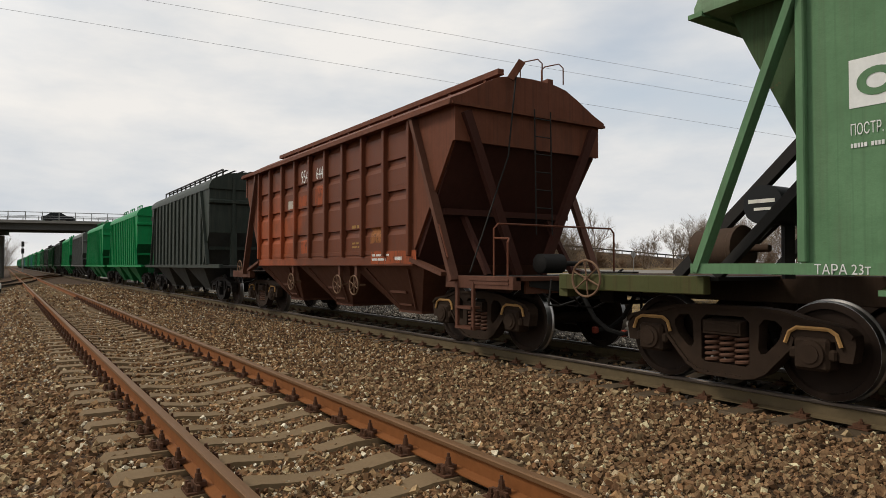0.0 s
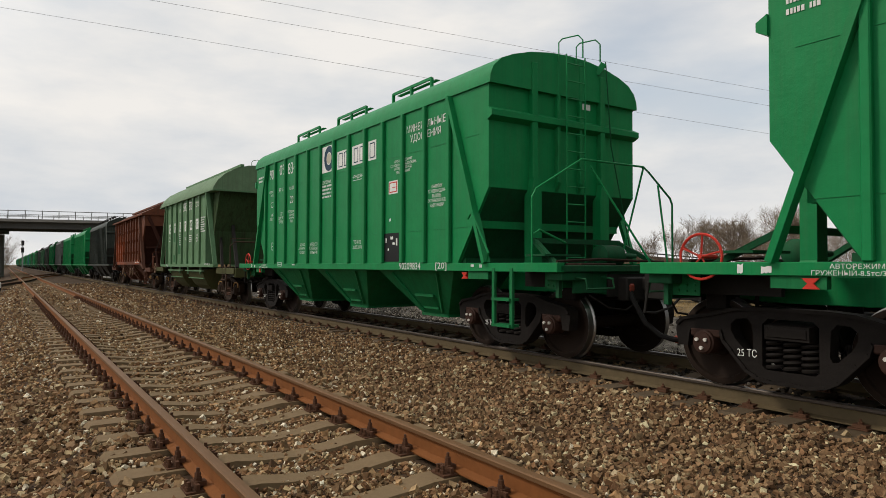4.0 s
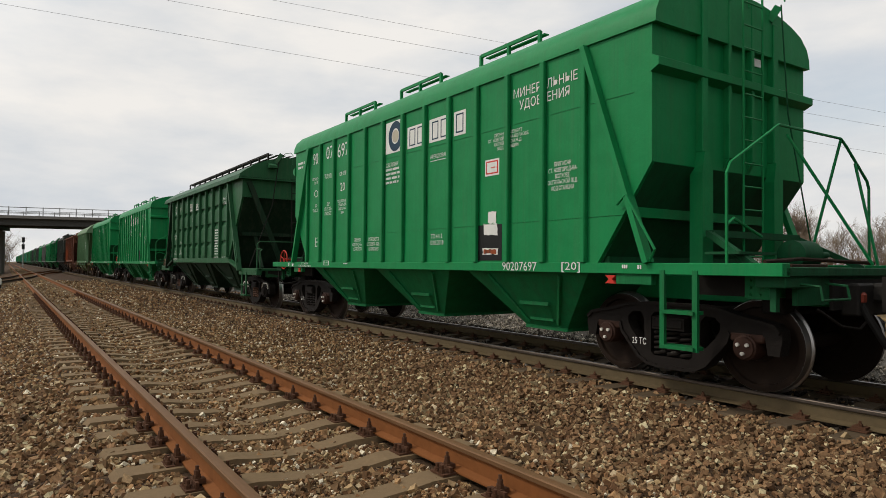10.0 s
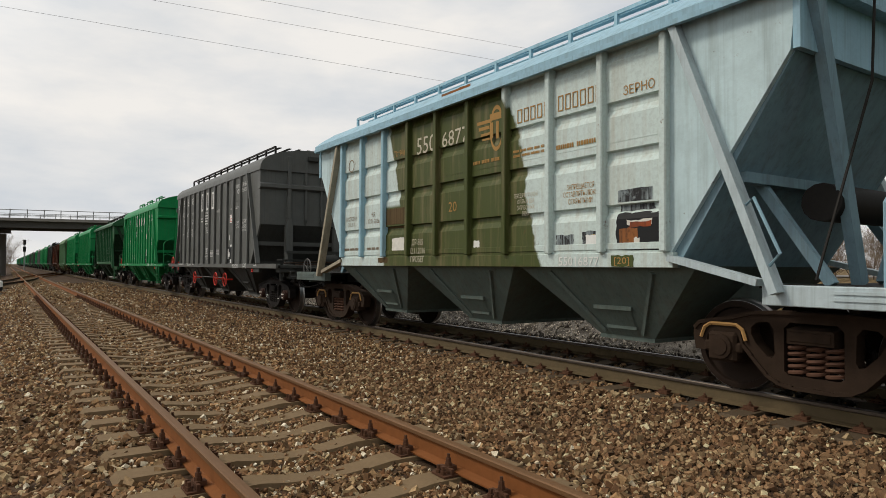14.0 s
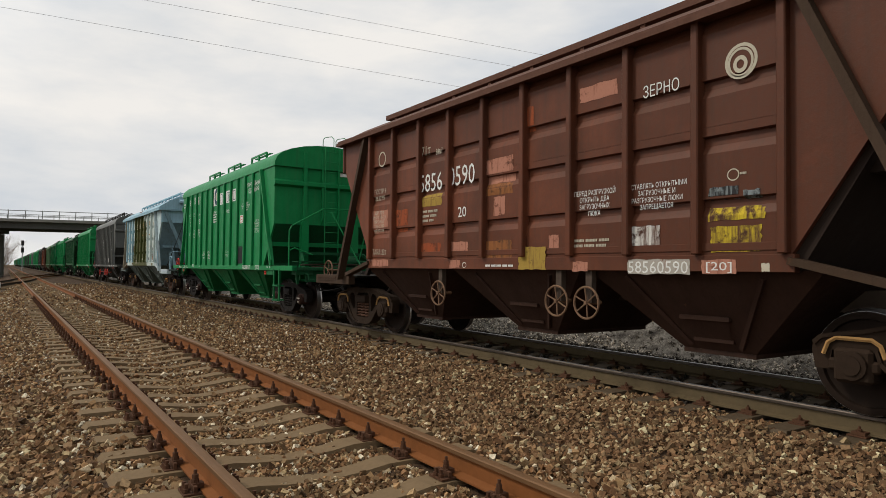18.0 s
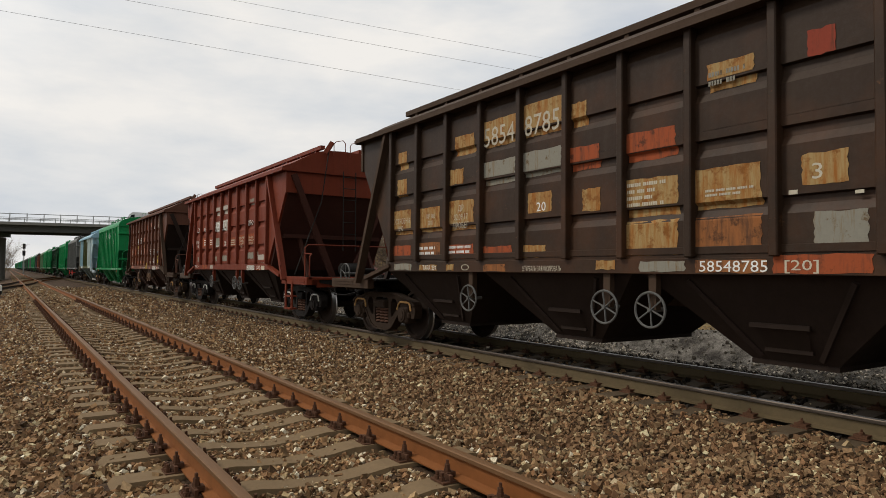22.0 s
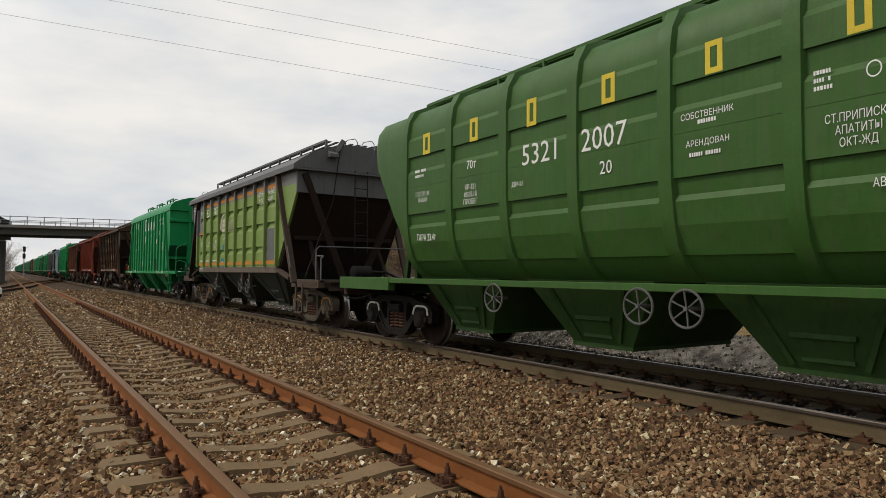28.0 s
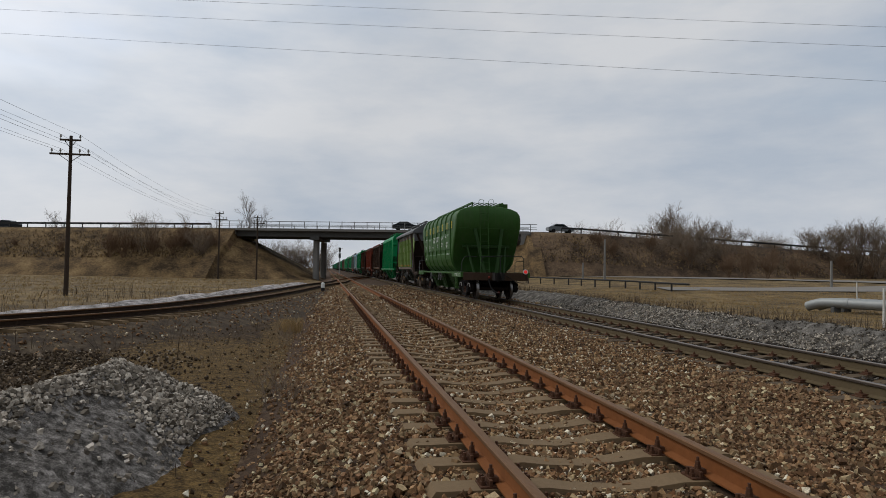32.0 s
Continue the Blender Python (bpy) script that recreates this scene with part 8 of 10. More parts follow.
def mark_green(w):
    X, P = -1.574, 0
    lines(w, 1, 5.18, 3.55, 0.44, 0.20, M["white"], X)
    words(w, '76.7т 101м³', 3.57, 3.18, 0.48, 0.11, M["white"], X)
    words(w, '120 КМ/Ч', 2.78, 3.17, 0.38, 0.09, M["white"], X)
    words(w, '20', 2.74, 2.84, 0.22, 0.18, M["white"], X)
    emblem(w, 4.16, 2.82, 0.21, 0.16, M["white"], X)
    words(w, 'ПЕРЕД РАЗГРУЗКОЙ\nОТКРЫТЬ ДВА\nЗАГРУЗОЧНЫХ\nЛЮКА', 2.89, 2.36, 0.52, 0.32, M["white"], X)
    plate(w, 4.08, 1.69, 0.19, 0.21, M["white"], X, 1)
    words(w, 'РЕВИЗИЯ\nРАЗГРУЗОЧНЫХ\nУСТРОЙСТВ', 2.13, 1.57, 0.48, 0.25, M["white"], X)
    words(w, 'ЗАПРЕЩАЕТСЯ\nОСТАВЛЯТЬ ЛЮКИ\nОТКРЫТЫМИ', 1.48, 1.56, 0.56, 0.26, M["white"], X)
    plate(w, 0.75, 3.35, 0.63, 0.58, M["white"], X)
    emblem(w, 0.64, 3.37, 0.51, 0.55, M["navy"], X, 1)
    plate(w, -0.047, 3.34, 0.633, 0.38, M["white"], X)
    plate(w, -0.774, 3.34, 0.633, 0.39, M["white"], X)
    plate(w, -1.501, 3.34, 0.32, 0.38, M["white"], X)
    part("emblem_core", Geo().lathe([(X - 0.0045, 0.115), (X - 0.004, 0.115)], 20, 0, (0, 0.385, 3.645)), M["cream"], w, "pale dotted centre of the emblem")
    strokes(w, 2, -0.12, 3.38, 0.54, 0.30, M["navy"], X, 0.11)
    strokes(w, 2, -0.86, 3.38, 0.52, 0.30, M["navy"], X, 0.11)
    strokes(w, 1, -1.56, 3.38, 0.28, 0.30, M["navy"], X, 0.11)
    words(w, 'АРЕНДОВАН', -0.81, 3.05, 0.50, 0.08, M["white"], X)
    plate(w, -0.81, 3.02, 0.50, 0.01, M["white"], X)
    words(w, 'СОБСТВЕННИК', 0.73, 3.10, 0.46, 0.075, M["white"], X)
    lines(w, 4, 0.73, 2.76, 0.56, 0.32, M["white"], X)
    words(w, 'АВТОРЕЖИМ\nГРУЖЕНЫЙ-8.5тс/3.0-3.4', 4.96, 1.225, 0.74, 0.10, M["white"], -1.614)
    patch(w, 5.66, 1.235, 0.06, 0.085, M["white"], -1.614, 0)
    patch(w, 5.42, 1.24, 0.10, 0.06, M["white"], -1.614, 0)
    plate(w, 3.49, 1.27, 0.28, 0.10, M["white"], -1.614, 1)
    lines(w, 1, 2.47, 1.28, 0.22, 0.05, M["white"], -1.614)
    words(w, 'СРОЧНЫЙ ВОЗВРАТ\nСТ. НОВГОРОД-НА-ВОЛХОВЕ,\nОКТЯБРЬСКОЙ Ж.Д.\nКОД СТАНЦИИ', -2.40, 2.95, 0.91, 0.27, M["white"], X)
    plate(w, -2.33, 2.61, 0.33, 0.24, M["white"], X)
    plate(w, -2.355, 2.635, 0.28, 0.19, M["redpart"], X, 0.001)
    plate(w, -2.38, 2.655, 0.23, 0.15, M["white"], X, 0.002)
    lines(w, 1, -2.47, 2.70, 0.13, 0.04, M["redpart"], X)
    words(w, 'МИНЕРАЛЬНЫЕ\nУДОБРЕНИЯ', -2.98, 3.43, 1.24, 0.33, M["white"], X)
    words(w, 'ПРИПИСАН\nСТ. НОВГОРОД-НА-\nВОЛХОВЕ,\nОКТЯБРЬСКОЙ Ж.Д.\nКОД СТАНЦИИ', -3.69, 2.26, 0.54, 0.38, M["white"], X)
    lines(w, 1, -4.97, 1.25, 0.10, 0.08, M["white"], -1.614)
    lines(w, 1, -5.19, 1.24, 0.08, 0.09, M["white"], -1.614)
    for y in (-4.72, 5.96):
        words(w, "25 ТС", y, 0.38, 0.21, 0.08, M["white"], -1.145)


def placard_torn(w):
    X, P = -1.574, 0
    plate(w, -2.17, 1.37, 0.56, 0.53, M["ink"], X)
    patch(w, -2.31, 1.74, 0.32, 0.17, M["white"], X, P, 0.003)
    patch(w, -2.41, 1.92, 0.19, 0.16, M["white"], X, P, 0.004)
    patch(w, -2.28, 1.46, 0.37, 0.09, M["white"], X, P, 0.003)
    patch(w, -2.31, 1.47, 0.30, 0.06, M["orange_patch"], X, P, 0.005)


def placard_scraps(w):
    X = -1.574
    plate(w, -2.17, 1.37, 0.54, 0.53, M["ink"], X)
    for y, z, wide, tall in ((-2.40, 1.78, 0.10, 0.05), (-2.61, 1.66, 0.05, 0.13), (-2.30, 1.57, 0.05, 0.04), (-2.48, 1.68, 0.09, 0.04), (-2.22, 1.72, 0.04, 0.08), (-2.36, 2.11, 0.06, 0.05)):
        patch(w, y, z, wide, tall, M["white"], X, 0, 0.003)


def number_green(w, a, b, c, day):
    X = -1.574
    words(w, 'ПОСТРОЕН 1376\n%s.2018' % day, 4.29, 3.12, 0.51, 0.15, M["white"], X)
    words(w, 'КР\n%s.2034' % day, 4.23, 2.48, 0.38, 0.18, M["white"], X)
    words(w, 'ДР\n%s.2026\nПРОБЕГ' % day, 3.56, 2.37, 0.43, 0.29, M["white"], X)
    words(w, 'ТО 4112\n%s.2018' % day, -0.83, 1.63, 0.40, 0.18, M["white"], X)
    words(w, a, 4.24, 3.57, 0.42, 0.27, M["white"], X)
    words(w, b, 3.50, 3.61, 0.38, 0.28, M["white"], X)
    words(w, c, 2.90, 3.57, 0.55, 0.29, M["white"], X)
    words(w, a + b + c, -2.80, 1.23, 0.72, 0.12, M["white"], -1.614)
    words(w, '[20]', -3.99, 1.22, 0.32, 0.13, M["white"], -1.614)


def mark_grey(w):
    X, P = -1.574, 0
    lines(w, 1, 5.07, 3.52, 0.37, 0.20, M["white"], X)
    words(w, '90', 4.18, 3.59, 0.40, 0.27, M["white"], X)
    words(w, '62', 3.49, 3.58, 0.40, 0.29, M["white"], X)
    words(w, '981', 2.84, 3.57, 0.44, 0.27, M["white"], X)
    words(w, 'ПОСТРОЕН\n18.04.2017', 4.30, 3.18, 0.52, 0.17, M["white"], X)
    words(w, '76.7т 101м³', 3.57, 3.17, 0.49, 0.13, M["white"], X)
    words(w, '120 КМ/Ч', 2.79, 3.20, 0.39, 0.10, M["white"], X)
    words(w, '20', 2.70, 2.85, 0.23, 0.18, M["white"], X)
    words(w, 'ПЕРЕД РАЗГРУЗКОЙ\nОТКРЫТЬ ДВА\nЗАГРУЗОЧНЫХ\nЛЮКА', 2.87, 2.37, 0.52, 0.30, M["white"], X)
    words(w, 'КР\n18.04.2033', 4.19, 2.47, 0.42, 0.18, M["white"], X)
    words(w, 'ДР\n18.04.2020\nПРОБЕГ', 3.50, 2.38, 0.42, 0.30, M["white"], X)
    plate(w, 4.01, 1.69, 0.17, 0.22, M["white"], X, 1)
    emblem(w, 4.14, 2.87, 0.21, 0.22, M["white"], X)
    strokes(w, 1, 1.31, 3.24, 0.39, 0.63, M["white"], X, 0.26)
    strokes(w, 1, 0.60, 3.24, 0.40, 0.62, M["white"], X, 0.26)
    strokes(w, 1, -0.11, 3.23, 0.42, 0.59, M["white"], X, 0.26)
    words(w, 'СОБСТВЕННИК', 0.74, 3.11, 0.58, 0.075, M["white"], X)
    lines(w, 4, 0.74, 2.70, 0.58, 0.38, M["white"], X)
    lines(w, 2, 1.34, 2.81, 0.43, 0.19, M["white"], X)
    words(w, 'ЗАПРЕЩАЕТСЯ\nОСТАВЛЯТЬ ЛЮКИ\nОТКРЫТЫМИ', 0.74, 2.42, 0.57, 0.23, M["white"], X)
    words(w, 'АРЕНДОВАН', -0.79, 3.05, 0.51, 0.10, M["white"], X)
    words(w, 'СРОЧНЫЙ ВОЗВРАТ', -2.47, 3.04, 0.86, 0.08, M["white"], X)
    plate(w, -2.38, 2.64, 0.32, 0.25, M["white"], X)
    plate(w, -2.405, 2.665, 0.27, 0.20, M["redpart"], X, 0.001)
    plate(w, -2.43, 2.685, 0.22, 0.16, M["white"], X, 0.002)
    lines(w, 1, -2.48, 2.72, 0.15, 0.07, M["redpart"], X)
    words(w, 'РЕВИЗИЯ\nРАЗГРУЗОЧНЫХ\nУСТРОЙСТВ', -3.04, 2.43, 0.45, 0.23, M["white"], X)
    plate(w, -2.19, 1.37, 0.61, 0.50, M["ink"], X)
    patch(w, -2.20, 1.50, 0.09, 0.18, M["white"], X, P, 0.003)
    patch(w, -2.28, 1.57, 0.13, 0.13, M["white"], X, P, 0.003)
    patch(w, -2.46, 1.37, 0.13, 0.11, M["white"], X, P, 0.003)
    patch(w, -2.35, 2.09, 0.08, 0.16, M["white"], X, P)
    patch(w, -2.69, 2.09, 0.08, 0.20, M["white"], X, P)
    patch(w, -2.44, 1.87, 0.23, 0.08, M["white"], X, P)
    patch(w, -2.19, 1.65, 0.10, 0.16, M["white"], X, P, 0.003)
    words(w, 'МЕСТО УСТАНОВКИ\nЗПУ', 0.70, 1.47, 0.52, 0.17, M["white"], X)
    lines(w, 3, 0.59, 1.67, 0.27, 0.22, M["white"], X)
    words(w, 'ТО 4112\n19.04.2017', -0.80, 1.64, 0.40, 0.18, M["white"], X)
    lines(w, 5, -0.03, 1.57, 0.51, 0.23, M["white"], X)
    words(w, 'МИНЕРАЛЬНЫЕ\nУДОБРЕНИЯ', -2.99, 3.48, 1.24, 0.31, M["white"], X)
    words(w, 'ПРИПИСАН\nСТ.БАЙКАИМ\nЗАПАДНО-\nСИБИРСКОЙ Ж.Д.\nКОД СТАНЦИИ', -3.66, 2.31, 0.59, 0.37, M["white"], X)
    lines(w, 1, -4.99, 1.25, 0.12, 0.06, M["white"], -1.614)
    lines(w, 1, -5.17, 1.24, 0.09, 0.09, M["white"], -1.614)
    words(w, 'ТАРА 22.82т', 3.38, 1.25, 0.67, 0.10, M["white"], -1.614)
    words(w, '90262981', -2.84, 1.21, 0.64, 0.12, M["white"], -1.614)
    lines(w, 1, 2.45, 1.28, 0.27, 0.07, M["white"], -1.614)
    lines(w, 1, 4.79, 1.28, 0.86, 0.07, M["white"], -1.614)
    words(w, '[20]', -3.96, 1.21, 0.31, 0.14, M["white"], -1.614)
    words(w, '25 ТС', -4.72, 0.38, 0.21, 0.08, M["white"], -1.145)
    lines(w, 1, -5.70, 0.34, 0.11, 0.06, M["white"], -1.145)


def mark_dark_green(w):
    X, P = -1.584, 1
    emblem(w, 3.81, 3.30, 0.31, 0.31, M["white"], X)
    words(w, '71т 94м³', 2.98, 3.38, 0.55, 0.14, M["white"], X)
    words(w, '5831', 1.25, 3.26, 0.70, 0.28, M["white"], X)
    words(w, '3529', 0.32, 3.24, 0.74, 0.25, M["white"], X)
    words(w, '20', 0.92, 2.85, 0.18, 0.14, M["white"], X)
    words(w, 'ПОСТРОЕН 9\n08.04.12', 3.91, 2.22, 0.48, 0.21, M["white"], X)
    words(w, 'ПРОБЕГ', 2.90, 2.07, 0.32, 0.08, M["white"], X)
    words(w, 'КР 55\n07.09.18', 3.92, 1.62, 0.41, 0.17, M["white"], X)
    words(w, 'ДР\n07.09.21', 3.00, 1.62, 0.40, 0.19, M["white"], X)
    words(w, 'ТАРА 22.7т', 4.01, 1.39, 0.62, 0.10, M["white"], -1.604)
    words(w, 'МИНЕРАЛЬНЫЕ\nУДОБРЕНИЯ', -3.35, 3.18, 0.68, 0.25, M["white"], X)
    lines(w, 6, -2.41, 1.46, 0.79, 0.97, M["white"], X)
    words(w, '58313529 [20]', -2.31, 1.45, 1.37, 0.11, M["white"], X)


def mark_blue(w):
    X, P = -1.584, 1
    emblem(w, 3.84, 3.22, 0.26, 0.26, M["faded_brown"], X)
    words(w, 'ПОСТРОЕН 9\n17.01.2011', 3.93, 2.10, 0.48, 0.20, M["faded_brown"], X)
    words(w, 'КР\n17.01.2026', 2.92, 2.12, 0.44, 0.22, M["faded_brown"], X)
    lines(w, 1, 4.0, 1.58, 0.70, 0.09, M["faded_brown"], X)
    lines(w, 1, 2.98, 1.58, 0.50, 0.09, M["faded_brown"], X)
    words(w, '71т 94м³', 1.91, 3.28, 0.42, 0.12, M["ochre"], X)
    words(w, '550', 1.11, 3.22, 0.58, 0.29, M["cream"], X)
    words(w, '6877', 0.32, 3.23, 0.73, 0.25, M["cream"], X)
    plate(w, -0.64, 3.42, 0.31, 0.05, M["ochre"], X)
    plate(w, -0.68, 3.33, 0.26, 0.05, M["ochre"], X)
    plate(w, -0.73, 3.24, 0.22, 0.04, M["ochre"], X)
    plate(w, -0.77, 3.17, 0.18, 0.03, M["ochre"], X)
    plate(w, -0.95, 3.44, 0.37, 0.10, M["ochre"], X)
    plate(w, -0.96, 3.18, 0.07, 0.23, M["ochre"], X)
    plate(w, -1.10, 3.16, 0.06, 0.25, M["ochre"], X)
    emblem(w, -0.95, 2.98, 0.32, 0.67, M["ochre"], X)
    lines(w, 1, -0.55, 2.80, 0.75, 0.10, M["ochre"], X)
    words(w, '20', 0.12, 2.17, 0.23, 0.16, M["ochre"], X)
    strokes(w, 5, -1.58, 3.29, 0.68, 0.19, M["ochre"], X)
    strokes(w, 6, -2.39, 3.30, 0.78, 0.20, M["ochre"], X)
    lines(w, 1, -1.49, 2.80, 0.74, 0.13, M["ochre"], X)
    lines(w, 1, -2.36, 2.77, 0.80, 0.11, M["ochre"], X)
    words(w, 'ЗЕРНО', -3.47, 3.28, 0.44, 0.11, M["ochre"], X)
    words(w, 'ПЕРЕД РАЗГРУЗКОЙ\nОТКРЫТЬ ДВА\nЗАГРУЗОЧНЫХ\nЛЮКА', -1.52, 2.00, 0.48, 0.33, M["cream"], X)
    words(w, 'ДР-565\n12.11.2016\nПРОБЕГ', 1.28, 1.37, 0.49, 0.40, M["cream"], -1.604)
    words(w, 'ЗАПРЕЩАЕТСЯ\nОСТАВЛЯТЬ ЛЮКИ\nОТКРЫТЫМИ', -2.49, 2.09, 0.59, 0.25, M["ochre"], X)
    patch(w, 2.20, 1.99, 0.69, 0.36, M["rust_run"], X, P)
    patch(w, 1.97, 1.57, 0.44, 0.24, M["chalk"], X, P, 0.002)
    patch(w, -3.36, 1.50, 0.63, 0.43, M["ink"], X, P)
    patch(w, -3.39, 1.95, 0.49, 0.25, M["soot_patch"], X, P, 0.001)
    patch(w, -3.52, 1.78, 0.35, 0.06, M["chalk"], X, P, 0.004)
    patch(w, -3.56, 1.76, 0.30, 0.06, M["orange_patch"], X, P, 0.005)
    patch(w, -3.62, 1.53, 0.08, 0.11, M["chalk"], X, P, 0.004)
    patch(w, -3.41, 1.54, 0.26, 0.21, M["rust_patch"], X, P, 0.003)
    patch(w, -2.36, 1.57, 0.31, 0.14, M["soot_patch"], X, P)
    patch(w, -2.82, 1.55, 0.29, 0.19, M["soot_patch"], X, P)
    patch(w, -2.88, 1.57, 0.20, 0.12, M["white"], X, P, 0.002)
    patch(w, -2.96, 1.57, 0.07, 0.12, M["yellow"], X, P, 0.001)
    patch(w, 0.34, 3.93, 0.79, 0.18, M["rust_patch"], X, P)
    patch(w, -0.56, 1.59, 0.15, 0.10, M["white"], X, P)
    words(w, '55016877', -2.43, 1.32, 0.68, 0.11, M["white"], -1.604)
    patch(w, -3.30, 1.31, 0.33, 0.13, M["olive"], -1.604, 0, 0.001)
    words(w, '[20]', -3.35, 1.32, 0.22, 0.10, M["ochre"], -1.604)
    patch(w, -1.45, 1.33, 0.29, 0.12, M["olive"], -1.604, 0, 0.001)
    patch(w, 2.47, 1.36, 0.37, 0.10, M["rust_run"], -1.604, 0, 0.001)


def mark_brown(w):
    X, P = -1.584, 1
    emblem(w, 3.79, 3.21, 0.28, 0.29, M["cream"], X)
    words(w, '71т', 2.23, 3.21, 0.28, 0.16, M["cream"], X)
    words(w, '84м³', 1.78, 3.18, 0.19, 0.10, M["cream"], X)
    patch(w, 2.29, 2.34, 0.69, 0.20, M["yellow_patch"], X, P)
    words(w, '5856', 2.28, 2.59, 0.69, 0.30, M["white"], X)
    words(w, '0590', 1.39, 2.61, 0.69, 0.31, M["white"], X)
    patch(w, 0.47, 2.55, 0.68, 0.36, M["pink_patch"], X, P)
    patch(w, 0.23, 2.08, 0.26, 0.27, M["pink_patch"], X, P)
    patch(w, 3.18, 1.96, 0.50, 0.39, M["orange_patch"], X, P)
    patch(w, 4.07, 1.96, 0.66, 0.43, M["pink_patch"], X, P)
    patch(w, 1.40, 1.51, 0.54, 0.22, M["pink_patch"], X, P)
    patch(w, -1.49, 3.36, 0.59, 0.19, M["pink_patch"], X, P)
    patch(w, -0.94, 1.52, 0.18, 0.23, M["pink_patch"], X, P)
    patch(w, -0.36, 1.31, 0.54, 0.30, M["yellow_patch"], -1.604, 0)
    patch(w, 2.31, 1.53, 0.69, 0.20, M["orange_patch"], X, P)
    patch(w, 0.51, 1.45, 0.69, 0.27, M["rust_patch"], X, P)
    patch(w, 0.51, 2.38, 0.70, 0.16, M["rust_patch"], X, P)
    patch(w, -0.39, 3.18, 0.24, 0.34, M["orange_patch"], X, P)
    words(w, '20', 1.13, 2.11, 0.22, 0.16, M["white"], X)
    words(w, 'ПЕРЕД РАЗГРУЗКОЙ\nОТКРЫТЬ ДВА\nЗАГРУЗОЧНЫХ\nЛЮКА', -1.40, 1.96, 0.66, 0.33, M["white"], X)
    words(w, 'ОСТАВЛЯТЬ ОТКРЫТЫМИ\nЗАГРУЗОЧНЫЕ И\nРАЗГРУЗОЧНЫЕ ЛЮКИ\nЗАПРЕЩАЕТСЯ', -2.25, 1.97, 0.77, 0.30, M["white"], X)
    words(w, 'ЗЕРНО', -2.46, 3.22, 0.47, 0.14, M["white"], X)
    emblem(w, -3.46, 3.17, 0.34, 0.35, M["cream"], X)
    emblem(w, -3.49, 3.19, 0.27, 0.29, M["cream"], X)
    emblem(w, -3.55, 3.23, 0.15, 0.17, M["cream"], X, 1)
    lines(w, 3, -1.39, 1.50, 0.59, 0.19, M["cream"], X)
    patch(w, -2.26, 1.53, 0.42, 0.27, M["white_scuff"], X, P, 0.001)
    patch(w, -3.27, 1.81, 0.59, 0.13, M["yellow_scuff"], X, P, 0.001)
    patch(w, -3.30, 1.50, 0.53, 0.25, M["yellow_scuff"], X, P, 0.001)
    patch(w, -3.28, 2.02, 0.32, 0.12, M["soot_patch"], X, P, 0.002)
    patch(w, -3.65, 2.01, 0.17, 0.08, M["soot_patch"], X, P, 0.002)
    emblem(w, -3.48, 2.19, 0.13, 0.12, M["cream"], X)
    lines(w, 1, -3.62, 2.23, 0.08, 0.04, M["cream"], X)
    words(w, 'ПОСТР 9\n26.12.95', 3.93, 2.58, 0.45, 0.22, M["cream"], X)
    words(w, 'ДР 320\n09.02.18-21\nПРОБЕГ\nТЦ-0700\n09.02.18', 3.99, 1.98, 0.50, 0.40, M["cream"], X)
    words(w, 'ТАРА 23т', 3.97, 1.55, 0.54, 0.11, M["cream"], -1.594)
    lines(w, 2, 2.17, 2.06, 0.46, 0.23, M["cream"], X)
    patch(w, -2.26, 1.27, 0.81, 0.16, M["pale_patch"], -1.604, 0)
    words(w, '58560590', -2.27, 1.28, 0.78, 0.13, M["white"], -1.604)
    patch(w, -3.21, 1.28, 0.37, 0.14, M["pink_patch"], -1.604, 0)
    words(w, '[20]', -3.26, 1.29, 0.28, 0.11, M["white"], -1.604)
    lines(w, 1, 0.39, 1.32, 0.64, 0.06, M["white"], -1.604)
    patch(w, -1.39, 1.29, 0.25, 0.12, M["pink_patch"], -1.604, 0)
    patch(w, 3.98, 1.34, 0.65, 0.12, M["pink_patch"], -1.604, 0)
    patch(w, 1.32, 1.32, 0.29, 0.12, M["pink_patch"], -1.604, 0)
    emblem(w, 0.97, 1.32, 0.10, 0.09, M["white"], -1.604)
    patch(w, -3.84, 1.31, 0.08, 0.08, M["cream"], -1.604, 0)


